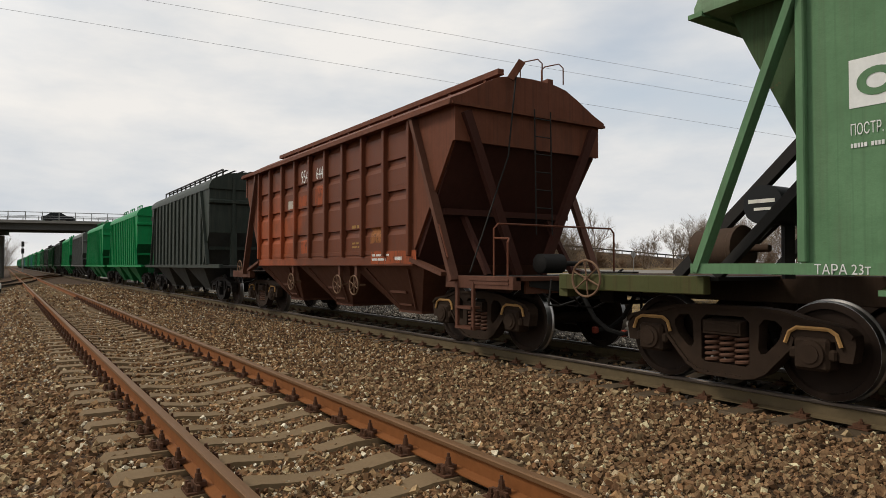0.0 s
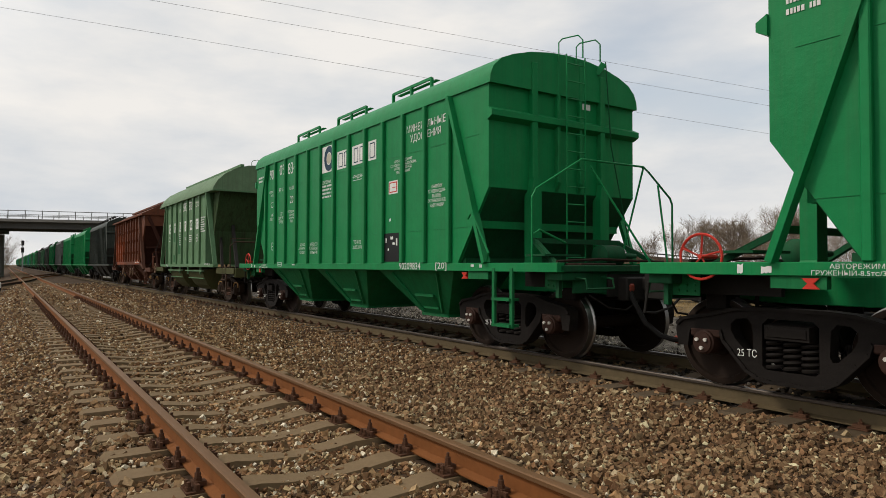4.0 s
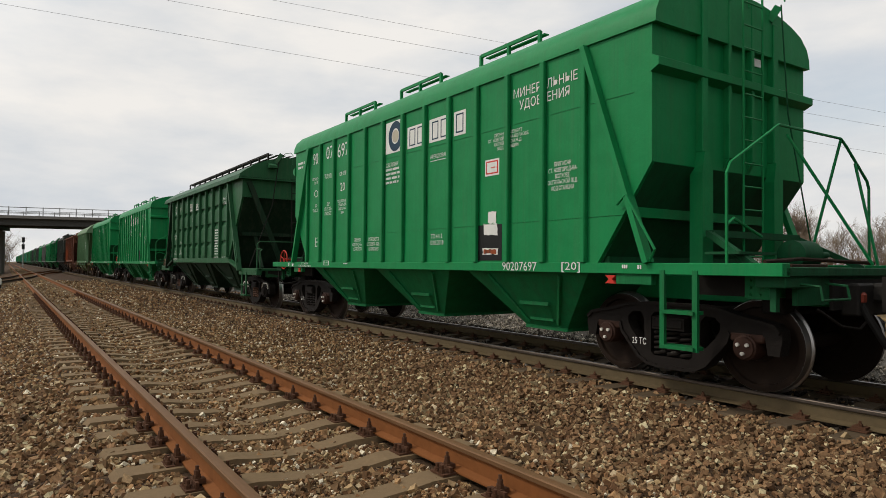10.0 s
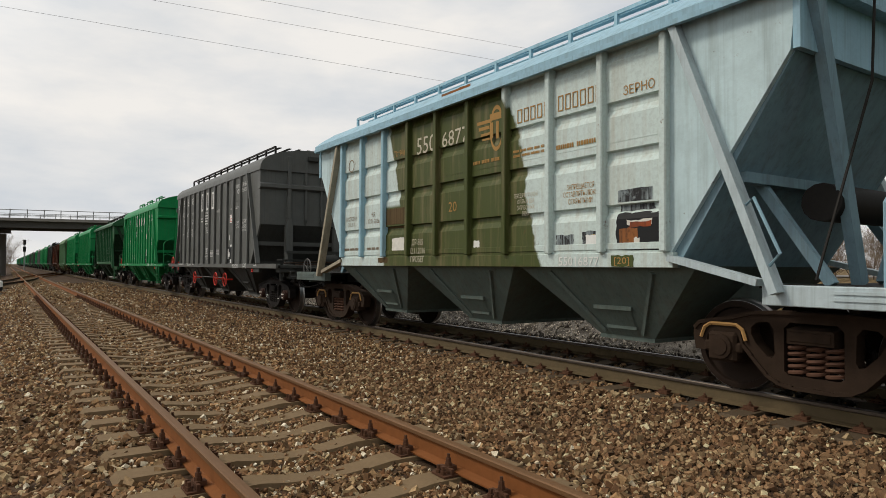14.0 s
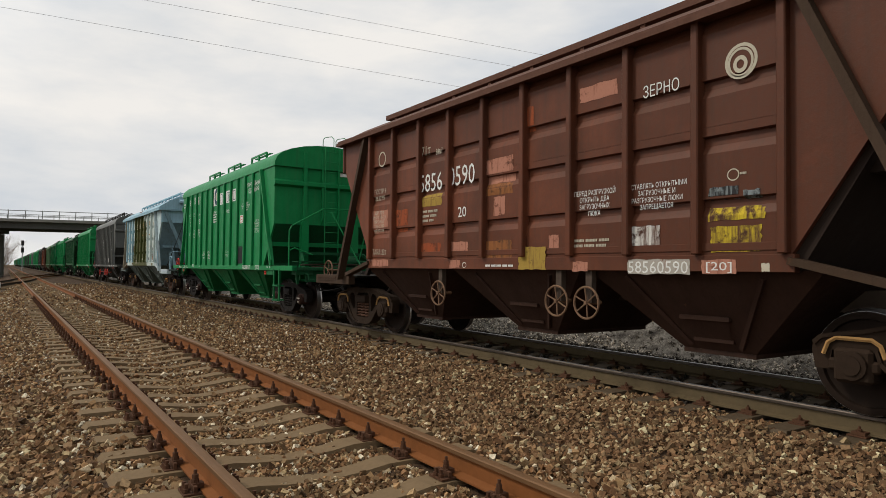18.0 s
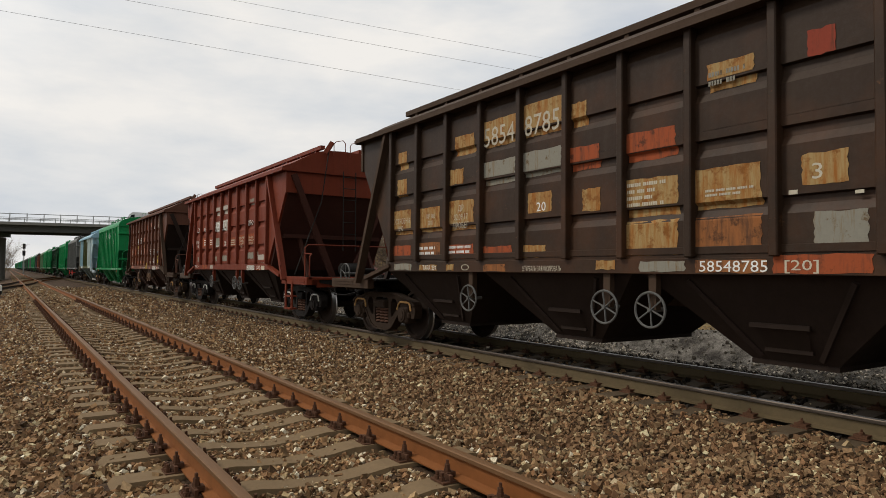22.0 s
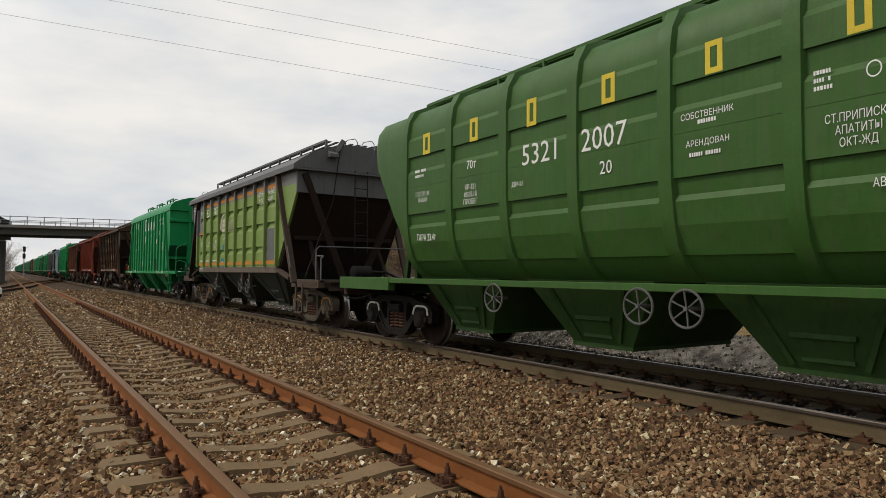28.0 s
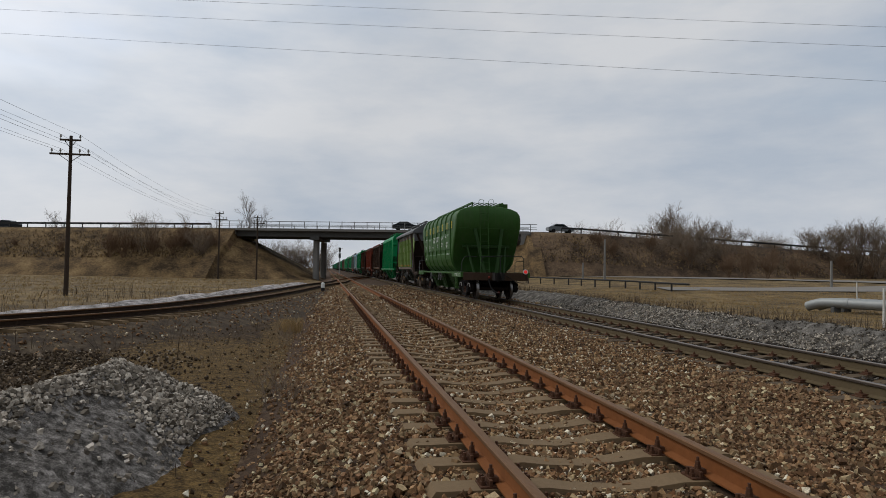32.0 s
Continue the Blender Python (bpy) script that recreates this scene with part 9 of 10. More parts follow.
def mark_red(w):
    X, P = -1.584, 1
    patch(w, 1.31, 3.11, 0.62, 0.27, M["pale_patch"], X, P)
    patch(w, 0.43, 3.11, 0.65, 0.28, M["pale_patch"], X, P)
    patch(w, 1.36, 2.56, 0.67, 0.35, M["pale_patch"], X, P)
    patch(w, 0.47, 2.56, 0.68, 0.35, M["pale_patch"], X, P)
    words(w, '9530', 1.34, 2.57, 0.64, 0.30, M["white"], X)
    words(w, '8052', 0.46, 2.58, 0.66, 0.32, M["white"], X)
    patch(w, 1.24, 2.05, 0.46, 0.31, M["grey_patch"], X, P)
    patch(w, 0.41, 1.51, 0.61, 0.25, M["grey_patch"], X, P)
    patch(w, -2.42, 3.19, 0.40, 0.17, M["grey_patch"], X, P)
    patch(w, -2.30, 1.63, 0.54, 0.18, M["grey_patch"], X, P)
    patch(w, -3.25, 1.50, 0.52, 0.23, M["pale_patch"], X, P)
    words(w, '20', 0.18, 2.07, 0.20, 0.15, M["white"], X)
    words(w, 'ЗЕРНО', -2.31, 2.60, 0.47, 0.14, M["white"], X)
    patch(w, -2.31, 2.05, 0.66, 0.30, M["orange_patch"], X, P)
    words(w, 'ЗАПРЕЩАЕТСЯ\nОСТАВЛЯТЬ ЛЮКИ\nОТКРЫТЫМИ', -2.35, 2.05, 0.50, 0.23, M["cream"], X)
    patch(w, -1.28, 1.98, 0.76, 0.38, M["orange_patch"], X, P)
    words(w, 'ПЕРЕД РАЗГРУЗКОЙ\nОТКРЫТЬ ДВА\nЗАГРУЗОЧНЫХ\nЛЮКА', -1.44, 1.97, 0.52, 0.34, M["cream"], X)
    patch(w, -0.52, 2.00, 0.62, 0.31, M["orange_patch"], X, P)
    lines(w, 3, -0.56, 2.05, 0.56, 0.20, M["cream"], X)
    words(w, '70т', 2.86, 2.64, 0.29, 0.13, M["white"], X)
    words(w, 'ПОСТРОЕН 6714\n1983', 3.99, 2.10, 0.62, 0.23, M["white"], X)
    lines(w, 2, 2.78, 2.13, 0.31, 0.23, M["white"], X)
    lines(w, 2, 1.97, 2.12, 0.40, 0.22, M["white"], X)
    patch(w, 2.01, 2.11, 0.42, 0.31, M["orange_patch"], X, P)
    patch(w, 3.06, 2.09, 0.57, 0.33, M["orange_patch"], X, P)
    emblem(w, 3.80, 2.64, 0.26, 0.19, M["white"], X)
    lines(w, 1, 1.19, 2.05, 0.45, 0.06, M["white"], X)
    patch(w, 1.32, 1.54, 0.25, 0.20, M["grey_patch"], X, P)
    patch(w, 3.72, 1.55, 0.28, 0.21, M["grey_patch"], X, P)
    patch(w, -3.19, 1.69, 0.10, 0.13, M["pale_patch"], X, P)
    lines(w, 1, -3.37, 1.49, 0.21, 0.08, M["white"], X)
    patch(w, -2.30, 1.30, 0.72, 0.14, M["pale_patch"], -1.604, 0)
    words(w, '95308052', -2.32, 1.31, 0.70, 0.12, M["white"], -1.604)
    patch(w, -3.22, 1.30, 0.34, 0.13, M["orange_patch"], -1.604, 0)
    words(w, '[20]', -3.23, 1.31, 0.30, 0.11, M["white"], -1.604)
    patch(w, -3.60, 1.31, 0.29, 0.11, M["cream"], -1.604, 0)
    patch(w, 1.84, 1.33, 0.36, 0.12, M["pale_patch"], -1.604, 0)
    words(w, 'ТАРА 22т', 3.99, 1.36, 0.50, 0.09, M["white"], -1.604)
    patch(w, 2.97, 1.34, 0.66, 0.12, M["orange_patch"], -1.604, 0)


def mark_old(w):
    X, P = -1.584, 1
    patch(w, 3.87, 3.13, 0.29, 0.31, M["worn_cream_patch"], X, P)
    patch(w, 3.90, 2.64, 0.33, 0.31, M["worn_cream_patch"], X, P)
    patch(w, 4.14, 1.96, 0.73, 0.43, M["worn_cream_patch"], X, P)
    patch(w, 3.23, 1.97, 0.74, 0.41, M["worn_cream_patch"], X, P)
    patch(w, 2.31, 1.96, 0.75, 0.46, M["worn_cream_patch"], X, P)
    patch(w, 2.07, 3.13, 0.51, 0.30, M["worn_cream_patch"], X, P)
    patch(w, 2.21, 2.68, 0.37, 0.24, M["worn_cream_patch"], X, P)
    patch(w, 1.38, 2.59, 0.79, 0.33, M["grey_patch"], X, P)
    patch(w, 1.33, 3.14, 0.76, 0.39, M["worn_cream_patch"], X, P)
    patch(w, 0.41, 3.15, 0.75, 0.45, M["worn_cream_patch"], X, P)
    patch(w, 0.43, 2.61, 0.76, 0.33, M["grey_patch"], X, P)
    patch(w, 0.31, 2.11, 0.47, 0.27, M["worn_cream_patch"], X, P)
    patch(w, 0.43, 1.51, 0.47, 0.16, M["worn_cream_patch"], X, P)
    patch(w, -0.71, 2.06, 0.29, 0.27, M["worn_cream_patch"], X, P)
    patch(w, -0.52, 3.13, 0.25, 0.30, M["worn_cream_patch"], X, P)
    patch(w, -0.50, 2.58, 0.48, 0.29, M["orange_patch"], X, P)
    patch(w, 1.39, 1.52, 0.74, 0.16, M["orange_patch"], X, P)
    patch(w, 4.09, 1.54, 0.68, 0.22, M["orange_patch"], X, P)
    patch(w, 3.14, 1.52, 0.66, 0.27, M["rust_patch"], X, P)
    patch(w, 2.31, 1.51, 0.75, 0.22, M["orange_patch"], X, P)
    words(w, '5854', 1.30, 3.15, 0.70, 0.28, M["faded"], X)
    words(w, '8785', 0.38, 3.16, 0.68, 0.28, M["faded"], X)
    words(w, '20', 0.13, 2.12, 0.18, 0.12, M["white"], X)
    words(w, 'ПОСТРОЕН 8\n1990', 4.10, 2.02, 0.66, 0.23, M["faded"], X)
    words(w, 'КР 580\n2011', 2.89, 2.08, 0.26, 0.19, M["faded"], X)
    words(w, 'ДР\n02.09.17\nПРОБЕГ', 2.10, 1.98, 0.42, 0.37, M["faded"], X)
    lines(w, 2, 3.12, 1.56, 0.52, 0.17, M["white"], X)
    lines(w, 2, 2.21, 1.57, 0.60, 0.15, M["white"], X)
    patch(w, -1.35, 1.94, 0.74, 0.42, M["worn_cream_patch"], X, P)
    patch(w, -2.27, 1.96, 0.74, 0.41, M["worn_cream_patch"], X, P)
    patch(w, -1.35, 1.51, 0.74, 0.38, M["worn_cream_patch"], X, P)
    patch(w, -2.27, 1.53, 0.74, 0.35, M["rust_patch"], X, P)
    patch(w, -3.39, 2.10, 0.39, 0.28, M["worn_cream_patch"], X, P)
    patch(w, -2.44, 3.15, 0.50, 0.27, M["worn_cream_patch"], X, P)
    patch(w, -3.45, 3.24, 0.24, 0.23, M["red_patch"], X, P)
    patch(w, -3.49, 1.53, 0.44, 0.33, M["grey_patch"], X, P)
    patch(w, -1.38, 2.57, 0.68, 0.32, M["orange_patch"], X, P)
    lines(w, 4, -1.41, 2.03, 0.55, 0.30, M["cream"], X)
    lines(w, 2, -2.42, 2.07, 0.52, 0.09, M["cream"], X)
    lines(w, 2, -2.46, 3.17, 0.42, 0.18, M["grey_patch"], X)
    words(w, '3', -3.48, 2.15, 0.09, 0.14, M["cream"], X)
    plate(w, -3.27, 2.03, 0.08, 0.04, M["cream"], X)
    plate(w, -3.83, 1.99, 0.07, 0.03, M["cream"], X)
    words(w, 'ШТУРВАЛЫ ЗАФИКСИРОВАТЬ', 0.39, 1.32, 0.75, 0.08, M["cream"], -1.604)
    patch(w, 3.08, 1.32, 0.54, 0.10, M["worn_cream_patch"], -1.604, 0)
    words(w, 'ТАРА 23т', 2.97, 1.33, 0.42, 0.08, M["white"], -1.604)
    patch(w, 3.95, 1.33, 0.61, 0.11, M["grey_patch"], -1.604, 0)
    patch(w, 2.26, 1.33, 0.21, 0.09, M["worn_cream_patch"], -1.604, 0)
    emblem(w, 1.84, 1.33, 0.20, 0.09, M["cream"], -1.604)
    patch(w, 1.27, 1.32, 0.50, 0.10, M["rust_patch"], -1.604, 0)
    patch(w, -3.13, 1.32, 0.84, 0.17, M["orange_patch"], -1.604, 0)
    patch(w, -2.31, 1.32, 0.76, 0.13, M["rust_patch"], -1.604, 0)
    words(w, '58548785', -2.36, 1.33, 0.72, 0.11, M["white"], -1.604)
    words(w, '[20]', -3.24, 1.32, 0.30, 0.12, M["cream"], -1.604)
    patch(w, -1.60, 1.33, 0.59, 0.11, M["grey_patch"], -1.604, 0)
    patch(w, -0.95, 1.35, 0.30, 0.11, M["worn_cream_patch"], -1.604, 0)


def mark_lime(w):
    X, P = -1.584, 1
    lines(w, 1, 5.18, 3.55, 0.41, 0.18, M["white"], X)
    words(w, '71т 94м³', 4.07, 3.34, 0.48, 0.14, M["white"], X)
    words(w, '5332', 3.20, 3.22, 0.69, 0.27, M["white"], X)
    words(w, '7417', 2.31, 3.23, 0.54, 0.28, M["white"], X)
    words(w, 'ПОСТРОЕН 9\n02.08.2013', 4.03, 2.20, 0.50, 0.18, M["white"], X)
    words(w, 'КР\n02.08.2023', 3.08, 2.18, 0.48, 0.19, M["white"], X)
    words(w, 'ДР601\n02.08.2017-2020\nПРОБЕГ', 2.22, 2.06, 0.62, 0.32, M["white"], X)
    lines(w, 2, 4.06, 1.56, 0.56, 0.17, M["white"], X)
    lines(w, 2, 3.22, 1.55, 0.69, 0.18, M["white"], X)
    lines(w, 2, 2.29, 1.54, 0.70, 0.19, M["white"], X)
    patch(w, 1.15, 1.97, 0.22, 0.24, M["teal_patch"], X, P)
    patch(w, 1.25, 1.47, 0.41, 0.29, M["teal_patch"], X, P)
    patch(w, 1.22, 1.54, 0.22, 0.11, M["white"], X, P, 0.002)
    plate(w, 1.16, 2.92, 0.38, 0.11, M["cream"], X)
    plate(w, 1.19, 2.77, 0.37, 0.13, M["cream"], X)
    plate(w, 1.23, 2.62, 0.34, 0.11, M["cream"], X)
    for a0, a1 in ((195, 75), (15, -105)):
        crescent(w, 1.00, 2.79, 0.42, a0, a1, 0.13, M["cream"], X - 0.002)
    strokes(w, 4, 0.45, 2.60, 0.75, 0.35, M["cream"], X)
    plate(w, 3.43, 3.57, 7.6, 0.11, M["orange_line"], X)
    words(w, 'ТАРА 22.5т', 4.05, 1.36, 0.60, 0.09, M["white"], -1.604)
    plate(w, 4.20, 1.535, 8.4, 0.10, M["orange_line"], -1.596)
    words(w, 'МИНЕРАЛЬНЫЕ\nУДОБРЕНИЯ', -2.44, 3.18, 1.42, 0.39, M["white"], X)
    plate(w, -3.29, 1.64, 0.61, 0.86, M["grey_mid"], X)


def mark_last(w):
    X, P = -1.636, 0
    strokes(w, 1, 3.54, 3.32, 0.30, 0.35, M["yellow"], X, 0.30)
    strokes(w, 1, 2.19, 3.32, 0.28, 0.35, M["yellow"], X, 0.30)
    strokes(w, 1, 0.87, 3.31, 0.27, 0.37, M["yellow"], X, 0.30)
    strokes(w, 1, -0.48, 3.33, 0.28, 0.35, M["yellow"], X, 0.30)
    strokes(w, 1, -1.87, 3.34, 0.27, 0.33, M["yellow"], X, 0.30)
    strokes(w, 1, -3.22, 3.34, 0.27, 0.34, M["yellow"], X, 0.30)
    strokes(w, 1, -4.45, 3.33, 0.27, 0.34, M["yellow"], X, 0.30)
    words(w, '5321', 0.96, 2.79, 0.67, 0.28, M["white"], X)
    words(w, '2007', -0.15, 2.81, 0.71, 0.28, M["white"], X)
    words(w, '20', -0.45, 2.50, 0.19, 0.16, M["white"], X)
    words(w, '70т', 2.26, 2.91, 0.24, 0.13, M["white"], X)
    lines(w, 1, 3.79, 2.92, 0.37, 0.17, M["white"], X)
    words(w, 'КР-321\n05.05.18\nПРОБЕГ', 2.34, 2.37, 0.36, 0.31, M["white"], X)
    words(w, 'СОБСТВЕННИК', -1.58, 2.92, 0.60, 0.07, M["white"], X)
    lines(w, 1, -1.78, 2.83, 0.22, 0.08, M["white"], X)
    words(w, 'АРЕНДОВАН', -1.64, 2.62, 0.49, 0.08, M["white"], X)
    lines(w, 1, -1.68, 2.50, 0.40, 0.08, M["white"], X)
    words(w, 'СТ.ПРИПИСКИ\nАПАТИТЫ\nОКТ-ЖД', -3.03, 2.39, 0.53, 0.31, M["white"], X)
    words(w, 'АВТОРЕЖИМ', -3.40, 2.04, 0.50, 0.08, M["white"], X)
    words(w, 'ТАРА 23.4т', 3.71, 1.86, 0.59, 0.12, M["white"], X)
    emblem(w, -3.36, 2.94, 0.12, 0.14, M["white"], X)
    lines(w, 3, -2.94, 2.90, 0.19, 0.21, M["white"], X)
    words(w, 'ПОСТР.133\n19.08.03', 3.76, 2.52, 0.43, 0.18, M["white"], X)
    words(w, 'ДР-21', 1.18, 2.51, 0.24, 0.08, M["white"], X)
    words(w, '53212007', -5.38, 1.03, 0.73, 0.14, M["white"], -1.614)
    words(w, '20', -6.38, 1.03, 0.19, 0.14, M["white"], -1.614)


def mark_pale(w):
    X, P = -1.534, 0
    words(w, '5887', 0.37, 3.42, 0.56, 0.34, M["white"], X)
    words(w, '5709', -0.58, 3.41, 0.64, 0.33, M["white"], X)
    words(w, 'МИНЕРАЛЬНЫЕ\nУДОБРЕНИЯ', -1.63, 3.45, 0.57, 0.21, M["white"], X)
    lines(w, 4, -2.37, 2.47, 0.74, 0.58, M["white"], X)
    words(w, '20', 0.09, 2.29, 0.20, 0.12, M["white"], X)
    words(w, 'ЗАПРЕЩАЕТСЯ\nОСТАВЛЯТЬ ЛЮКИ\nОТКРЫТЫМИ', -1.68, 2.17, 0.42, 0.28, M["white"], X)
    lines(w, 4, -0.63, 2.17, 0.54, 0.29, M["white"], X)
    words(w, '70т', 1.13, 3.42, 0.29, 0.15, M["white"], X)
    lines(w, 5, 1.10, 2.07, 0.40, 0.50, M["white"], X)
    plate(w, 3.08, 2.63, 0.42, 0.41, M["white"], X)
    plate(w, 2.07, 2.65, 0.40, 0.39, M["white"], X)
    plate(w, 1.08, 2.64, 0.38, 0.41, M["white"], X)
    plate(w, 0.18, 2.63, 0.39, 0.40, M["white"], X)
    plate(w, -0.75, 2.64, 0.38, 0.39, M["white"], X)
    plate(w, -1.68, 2.64, 0.40, 0.38, M["white"], X)
    emblem(w, 3.02, 2.71, 0.31, 0.24, M["green_pale"], X, 1)
    strokes(w, 1, 2.02, 2.71, 0.30, 0.22, M["green_pale"], X)
    strokes(w, 1, 1.01, 2.73, 0.22, 0.25, M["green_pale"], X)
    strokes(w, 1, 0.12, 2.71, 0.26, 0.23, M["green_pale"], X)
    emblem(w, -0.80, 2.71, 0.29, 0.26, M["green_pale"], X, 1)
    strokes(w, 2, -1.74, 2.70, 0.28, 0.24, M["green_pale"], X)
    patch(w, 2.22, 2.27, 0.58, 0.41, M["green_deep_patch"], X, P)
    patch(w, 1.33, 1.75, 0.67, 0.73, M["green_deep_patch"], X, P)
    patch(w, 2.20, 1.41, 0.55, 0.30, M["green_deep_patch"], X, P)
    words(w, '58875709 (20)', -3.31, 1.28, 0.78, 0.09, M["white"], -1.604)
    words(w, 'ТАРА 23т', 3.35, 1.23, 0.45, 0.09, M["white"], -1.604)
    words(w, 'ПОСТР.', 3.07, 2.40, 0.25, 0.10, M["white"], X)
    lines(w, 1, 3.07, 2.27, 0.27, 0.07, M["white"], X)


def mark_orange(w):
    X, P = -1.584, 1
    words(w, '954', 1.05, 3.25, 0.42, 0.31, M["white"], X)
    words(w, '644', 0.14, 3.26, 0.38, 0.27, M["white"], X)
    patch(w, 1.18, 2.71, 0.80, 0.25, M["orange_patch"], X, P)
    patch(w, 0.19, 2.64, 0.70, 0.48, M["orange_patch"], X, P)
    words(w, '20', 0.67, 2.14, 0.25, 0.17, M["white"], X)
    lines(w, 1, -1.74, 2.01, 0.58, 0.12, M["ochre"], X)
    patch(w, 1.06, 1.59, 0.64, 0.31, M["orange_patch"], X, P)
    lines(w, 2, -1.74, 1.63, 0.54, 0.15, M["ochre"], X)
    patch(w, -2.54, 1.74, 0.63, 0.30, M["rust_patch"], X, P)
    patch(w, 1.91, 2.70, 0.46, 0.20, M["pale_patch"], X, P)
    patch(w, -2.60, 1.34, 1.69, 0.23, M["orange_patch"], -1.604, 0)
    lines(w, 1, -2.65, 1.37, 0.72, 0.16, M["white"], -1.604)
    lines(w, 1, -3.54, 1.36, 0.26, 0.12, M["white"], -1.604)

# ---- the train ----
def run(t):
    """How far the train has gone after t seconds."""
    return 6.89 * t + 0.01 * t * t


TRAIN = []          # (wagon, its distance behind the starting mark)


GEAR = ("wheelset", "axle_box", "chalk_mark", "side_frame", "spring", "bolster", "brake_gear", "coupler", "brake_hose", "hose_cock", "uncoupling_lever")


def settle(w, k=0.958):
    """Brings body, frame and fittings down to their true height over the bogies."""
    for o in w.children:
        if not o.name.startswith(GEAR):
            o.matrix_basis = Matrix.Diagonal((1, 1, k, 1)) @ o.matrix_basis


def put(w, d):
    TRAIN.append((w, d))
    w.location = (XT, -d, 0)
    return w


LBL_A = "bright green fertiliser hopper wagon with white lettering"
a_copy = wagon_a(M["green"], LBL_A)
settle(a_copy)
mark_green(a_copy)
put(a_copy, 14.7)
GREENS = [a_copy]
for d in (29.67, 59.8, 104.95, 164.9):
    c = copy_thing(a_copy, T(XT, -d, 0))
    GREENS.append(put(c, d))
    WHEELSETS += [o for o in c.children if o.name.startswith("wheelset")]
w_grey = put(wagon_a(M["grey_dark"], "dark grey hopper wagon with roof walkway and red hand wheels", False, True, False, False), 74.82)
for y in (2.07, -0.85, -1.98):
    handwheel(w_grey, y, 0.87, M["redpart"], 0.22, -1.6, "red discharge hand wheel", 5)
part("drive_rod", Geo().tube([(-1.58, 2.0, 0.92), (-1.58, -1.9, 0.92)], 0.015, 6), M["greypart"], w_grey)
part("vent_box", Geo().box(-0.2, 0.12, -5.56, -5.42, 4.52, 4.66, 0.01), M["grey_low"], w_grey, "small vent box under the roof edge")
w_org = put(wagon_b(M["orange"], "orange brown grain hopper wagon, dusty and patched", M["red_dust"], side=M["orange_side"], frame=M["brown"], wheels=M["brownpart"], hull=M["soot_shade_red"]), -13.94)
w_pale = put(wagon_c(M["green_pale"], "pale green side-discharge hopper wagon with an arched roof"), 0.36)
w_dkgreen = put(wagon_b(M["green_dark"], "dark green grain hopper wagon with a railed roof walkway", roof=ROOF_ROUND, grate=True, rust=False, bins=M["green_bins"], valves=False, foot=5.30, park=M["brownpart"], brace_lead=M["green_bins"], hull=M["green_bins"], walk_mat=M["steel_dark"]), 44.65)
w_blue = put(wagon_b(M["blue_end"], "pale blue and olive grain hopper wagon with worn paint", roof=ROOF_ROUND, grate=True, side=M["blue_olive"], frame=M["blue_frame"], walk_mat=M["blue"], tank=True, brace=M["blue_worn"], hull=M["blue_hull_shade"], bins=M["green_grime"], valves=False, brace_lead=M["brace_tan"], lead_rib=M["blue"], corner=M["blue_corner"], plat=M["blue_frame"], foot=5.28, step=False, nose=5.32), 89.8)
w_brown = put(wagon_b(M["brown"], "dark brown grain hopper wagon with patches of fresh paint", wheels=M["brownpart"], hull=M["soot_shade_brown"], side=M["brown_side"], corner=M["brown_side"], frame=M["frame_brown"], brace=M["brown_old"], bins=M["brown_low"], wheel_y=(1.65, -1.10, -1.62)), 119.95)
w_red = put(wagon_b(M["red"], "red oxide grain hopper wagon with white number patches", frame=M["red"], plat=M["frame_brown"], rust=False, hull=M["soot_shade_red"], bins=M["soot_shade_brown"], wheel_y=(1.62, -1.10, -1.64)), 134.87)
w_old = put(wagon_b(M["brown_old"], "weathered brown grain hopper wagon covered in paint patches", hull=M["soot_shade_brown"], side=M["old_side"], corner=M["old_side"], bins=M["soot_shade_brown"], wheel_y=(1.65, -1.08, -1.74)), 149.92)
w_lime = put(wagon_b(M["grey_mid"], "grey and lime green grain hopper wagon with orange trim", roof=ROOF_ROUND, grate=True, side=M["lime_grey"], frame=M["frame_brown"], hull=M["soot_shade_brown"], corner=M["lime_grey"], dusty=True, brace_lead=M["soot_shade_brown"], bins=M["grey_black"], ribs=(4.33, 0.942), sill=M["sill_tan"], wheel_y=(1.80, -1.0, -1.7)), 179.9)
w_last = put(wagon_d(M["green_grass"], "leaf green barrel-sided hopper wagon with yellow letters, last of the train"), 194.85)
for w in (w_grey, w_org, w_pale, w_dkgreen, w_blue, w_brown, w_red, w_old, w_lime, w_last):
    settle(w, 0.98 if w == w_last else 0.958)
for w, mark in ((w_grey, mark_grey), (w_org, mark_orange), (w_pale, mark_pale), (w_dkgreen, mark_dark_green), (w_blue, mark_blue), (w_brown, mark_brown), (w_red, mark_red), (w_old, mark_old), (w_lime, mark_lime), (w_last, mark_last)):
    mark(w)
for w, a, b, c in zip(GREENS, ("902", "902", "902", "902", "902"), ("09", "07", "07", "08", "10"), ("834", "453", "697", "112", "121")):
    number_green(w, a, b, c, "20.03" if w in (GREENS[0], GREENS[4]) else "13.03")
part("trim_line", Geo().beam((-1.586, 3.43, 3.64), (-1.586, 3.645, 2.64), 0.02, 0.09).beam((-1.586, 3.645, 2.68), (-1.586, 4.80, 2.68), 0.02, 0.07), M["orange_line"], w_lime, "orange trim line")
placard_torn(GREENS[2])
placard_scraps(GREENS[0])
for w in (GREENS[1], GREENS[3], GREENS[4]):
    plate(w, -2.17, 1.40, 0.50, 0.52, M["ink"], -1.574)

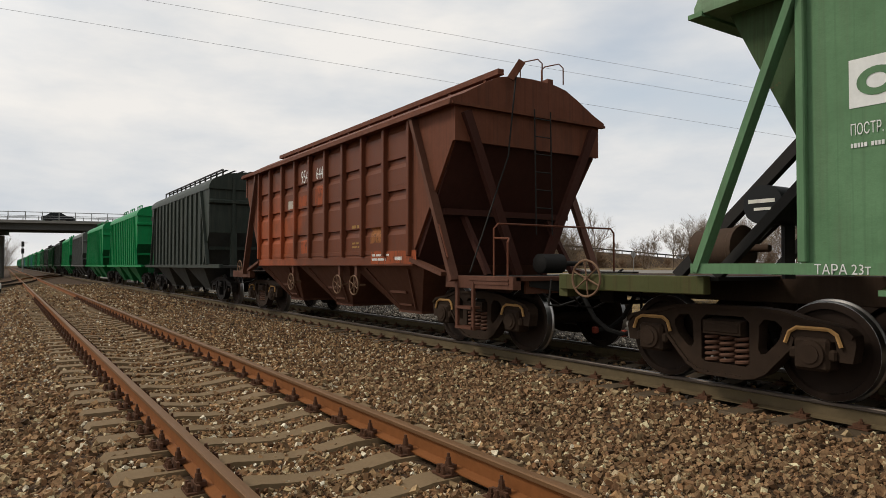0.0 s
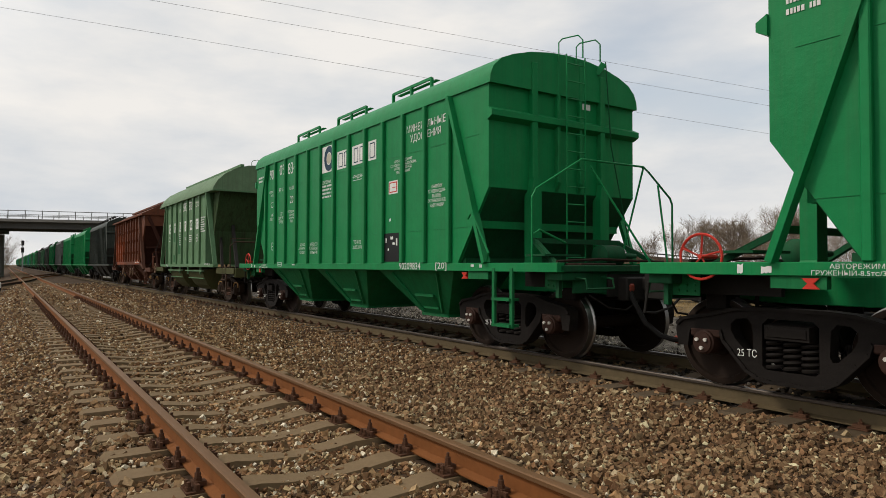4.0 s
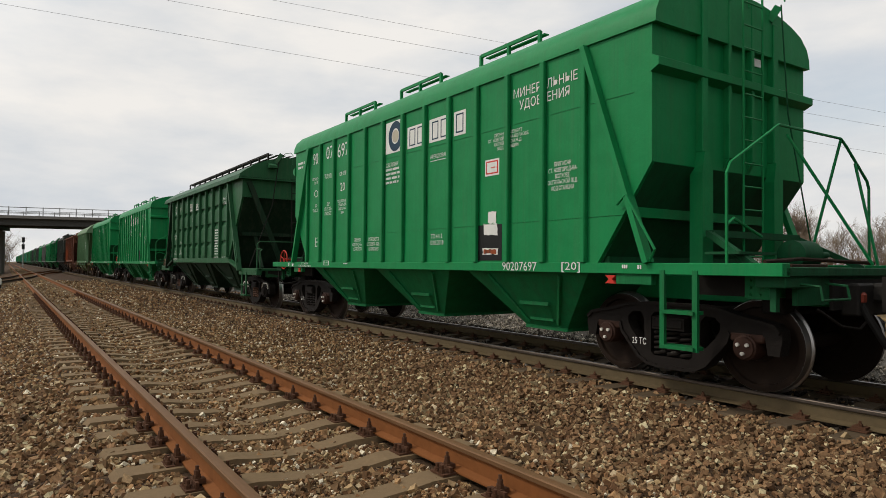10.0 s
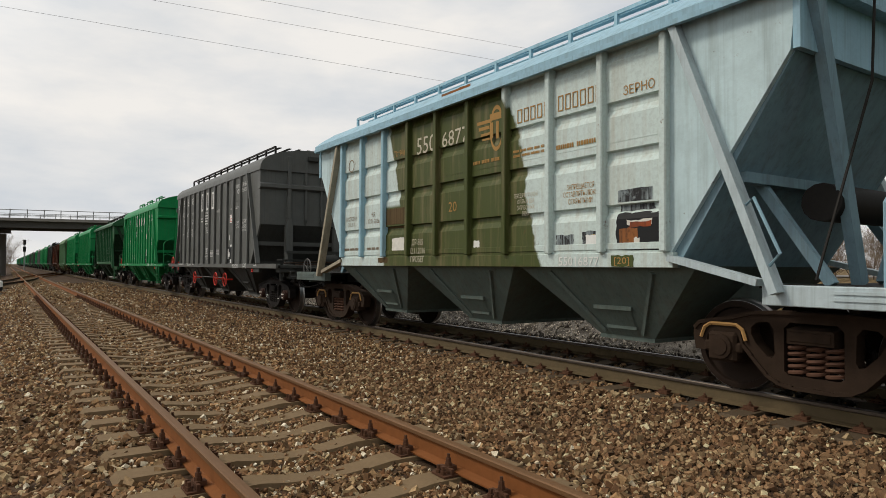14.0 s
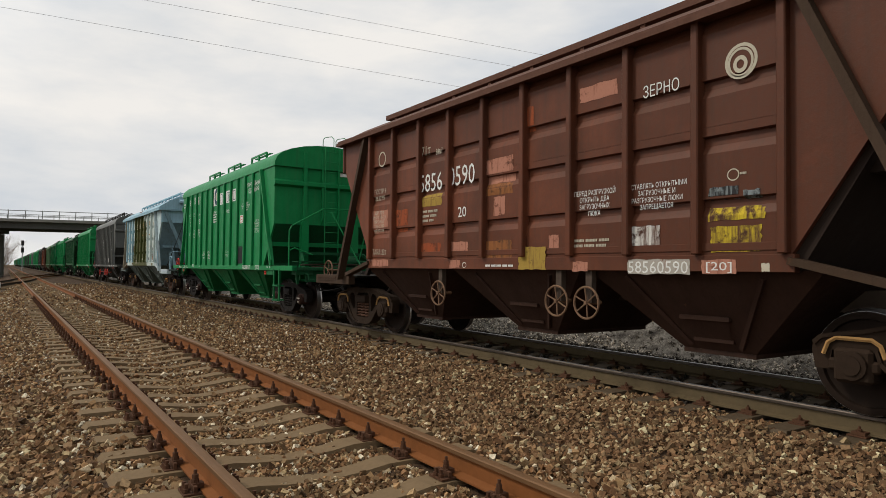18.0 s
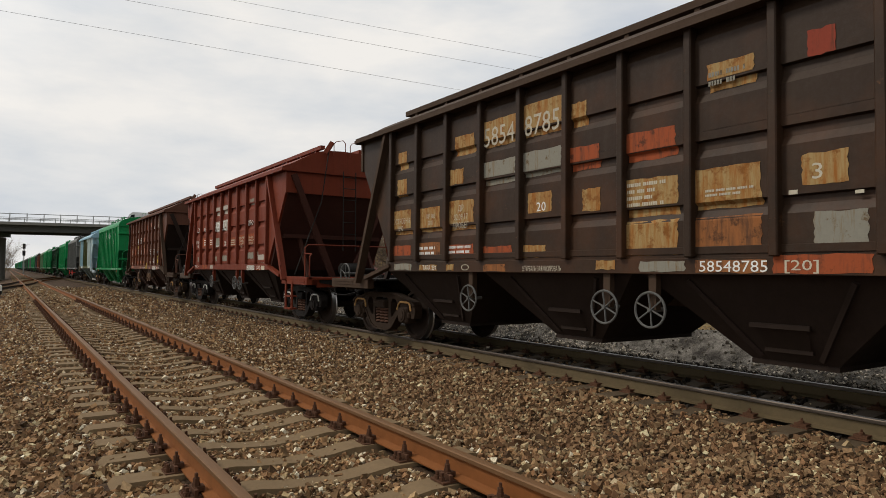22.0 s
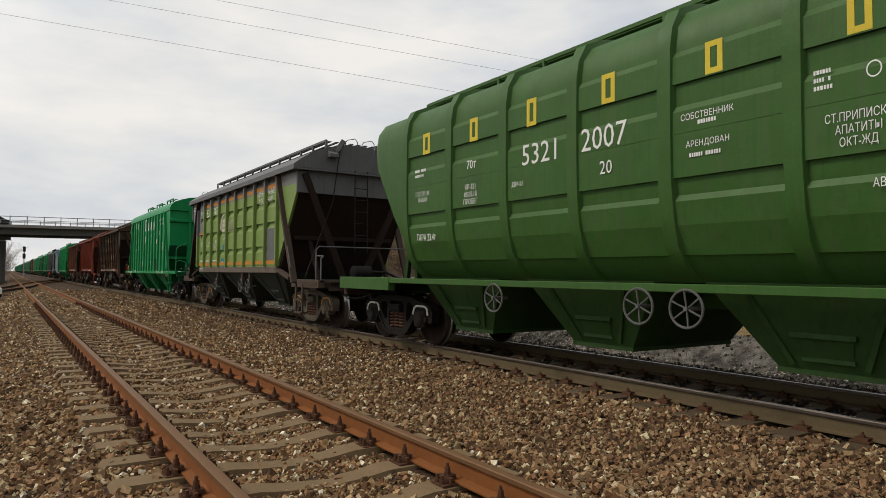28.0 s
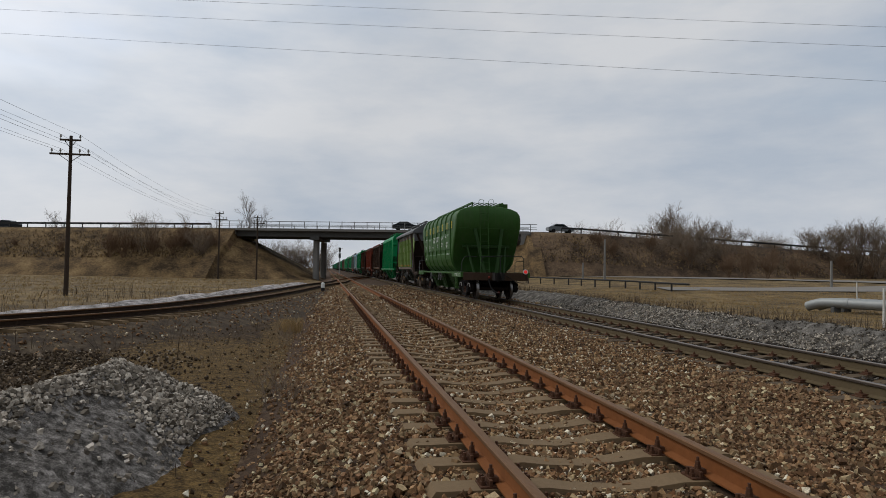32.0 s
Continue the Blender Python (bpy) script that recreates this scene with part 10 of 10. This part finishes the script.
# the wagons that have already gone by
far_green = wagon_a(M["green"], "bright green fertiliser hopper wagon", full=False)
far_dark = wagon_a(M["grey_black"], "blackish green fertiliser hopper wagon", full=False)
far_grey = wagon_a(M["grey_dark"], "dark grey hopper wagon", full=False)
far_teal = wagon_b(M["teal"], "teal grain hopper wagon", full=False)
far_dgreen = wagon_b(M["green_dark"], "dark green grain hopper wagon", full=False)
far_brown = wagon_b(M["brown"], "dark brown grain hopper wagon", full=False)
walkway(far_dark, M["steel_dark"], -1.02, 1.02, -5.0, 5.0, 4.70, 0.26, 12)
for y in (3.1, 0.55, -2.1):
    walkway(far_green, M["green"], -0.95, 0.95, y - 0.72, y + 0.72, 4.74, 0.24, 2, False)
for w in (far_green, far_dark, far_grey, far_teal, far_dgreen, far_brown):
    settle(w)
SEQ = [far_dark, far_green, far_green, far_grey, far_green, far_dark, far_dgreen, far_dark, far_dgreen, far_green, far_dgreen, far_green, far_teal, far_green, far_dgreen, far_green, far_green, far_teal, far_dgreen,
       far_green, far_green, far_brown, far_green, far_dgreen, far_green, far_teal, far_green, far_green, far_dgreen, far_green]
used = set()
for k, m in enumerate(SEQ):
    d = -28.95 - 15.0 * k
    if m in used:
        put(copy_thing(m, T(XT, -d, 0)), d)
    else:
        used.add(m)
        put(m, d)

# ---- road vehicles ----
def road_car(name, label, mat, van=False):
    c = tagged(new(name), label, "car" if not van else "van")
    if van:
        prof = [(-2.4, 0.35), (-2.45, 1.2), (-2.4, 2.25), (-2.2, 2.35), (1.1, 2.35), (1.5, 1.95), (1.85, 1.25), (2.45, 1.05), (2.5, 0.35)]
    else:
        prof = [(-2.15, 0.35), (-2.2, 0.8), (-2.0, 0.95), (-1.6, 1.02), (-1.0, 1.42), (0.35, 1.45), (1.1, 1.0), (1.9, 0.88), (2.15, 0.65), (2.15, 0.35)]
    part("body", Geo().prism([(y, z) for y, z in prof], 0, -0.86, 0.86), mat, c, smooth=False)
    win = [(0.75, 1.3), (1.5, 1.3), (1.2, 1.95), (0.75, 2.0)] if van else [(-1.4, 1.03), (-0.92, 1.36), (0.3, 1.38), (0.9, 1.03)]
    for s in (-1, 1):
        part("side_window", Geo().prism(win, 0, *sorted((s * 0.855, s * 0.87))), M["glass"], c)
    for y in ((-1.5, 1.5) if van else (-1.35, 1.35)):
        for s in (-1, 1):
            wh = part("wheel", Geo().lathe([(-0.1, 0.0), (-0.1, 0.3), (-0.06, 0.33), (0.06, 0.33), (0.1, 0.3), (0.1, 0.0)], 16), M["rubber"], c, at=T(s * 0.78, y, 0.33))
    return c


CARS = [(road_car("car", "dark car crossing the road bridge", M["car_black"]), -13.9, 9.0, 0.0, 2.0),
        (road_car("van", "white delivery van on the road bridge", M["van_white"], True), -10.2, -10.0, 22.7, 2.0),
        (road_car("car", "grey car on the high road", M["car_silver"]), -10.6, 10.3, 29.2, -2.0),
        (road_car("car", "dark car following over the bridge", M["car_black"]), -27.0, 10.0, 30.0, -2.0),
        (road_car("car", "dark car driving off along the embankment", M["car_black"]), -49.0, -13.3, 30.0, 2.0),
        (road_car("car", "silver car far along the high road", M["car_silver"]), 123.0, 9.0, 0.0, -2.0)]


def motions():
    """The train rolls away along its track, its wheels turn, the cars drive on the high road."""
    ts = [4 * k for k in range(9)]
    for w, d in TRAIN:
        walk(w, [(t, T(XT, run(t) - d, 0)) for t in ts])
    step = 2 / 30
    for ax in WHEELSETS:
        y = ax.location.y
        walk(ax, [(k * step, T(0, y, WR) @ Matrix.Rotation(-run(k * step) / WR, 4, "X")) for k in range(481)])
    for c, u, v, t0, off in CARS:
        rows = []
        for k in range(17):
            t = 2 * k
            p, q = road_at(u + v * (t - t0), off), road_at(u + v * (t - t0) + 0.5 * v, off)
            rows.append((t, look(p, q) @ pose(0, 0, 0, -90, 0, 0)))
        walk(c, rows)


motions()
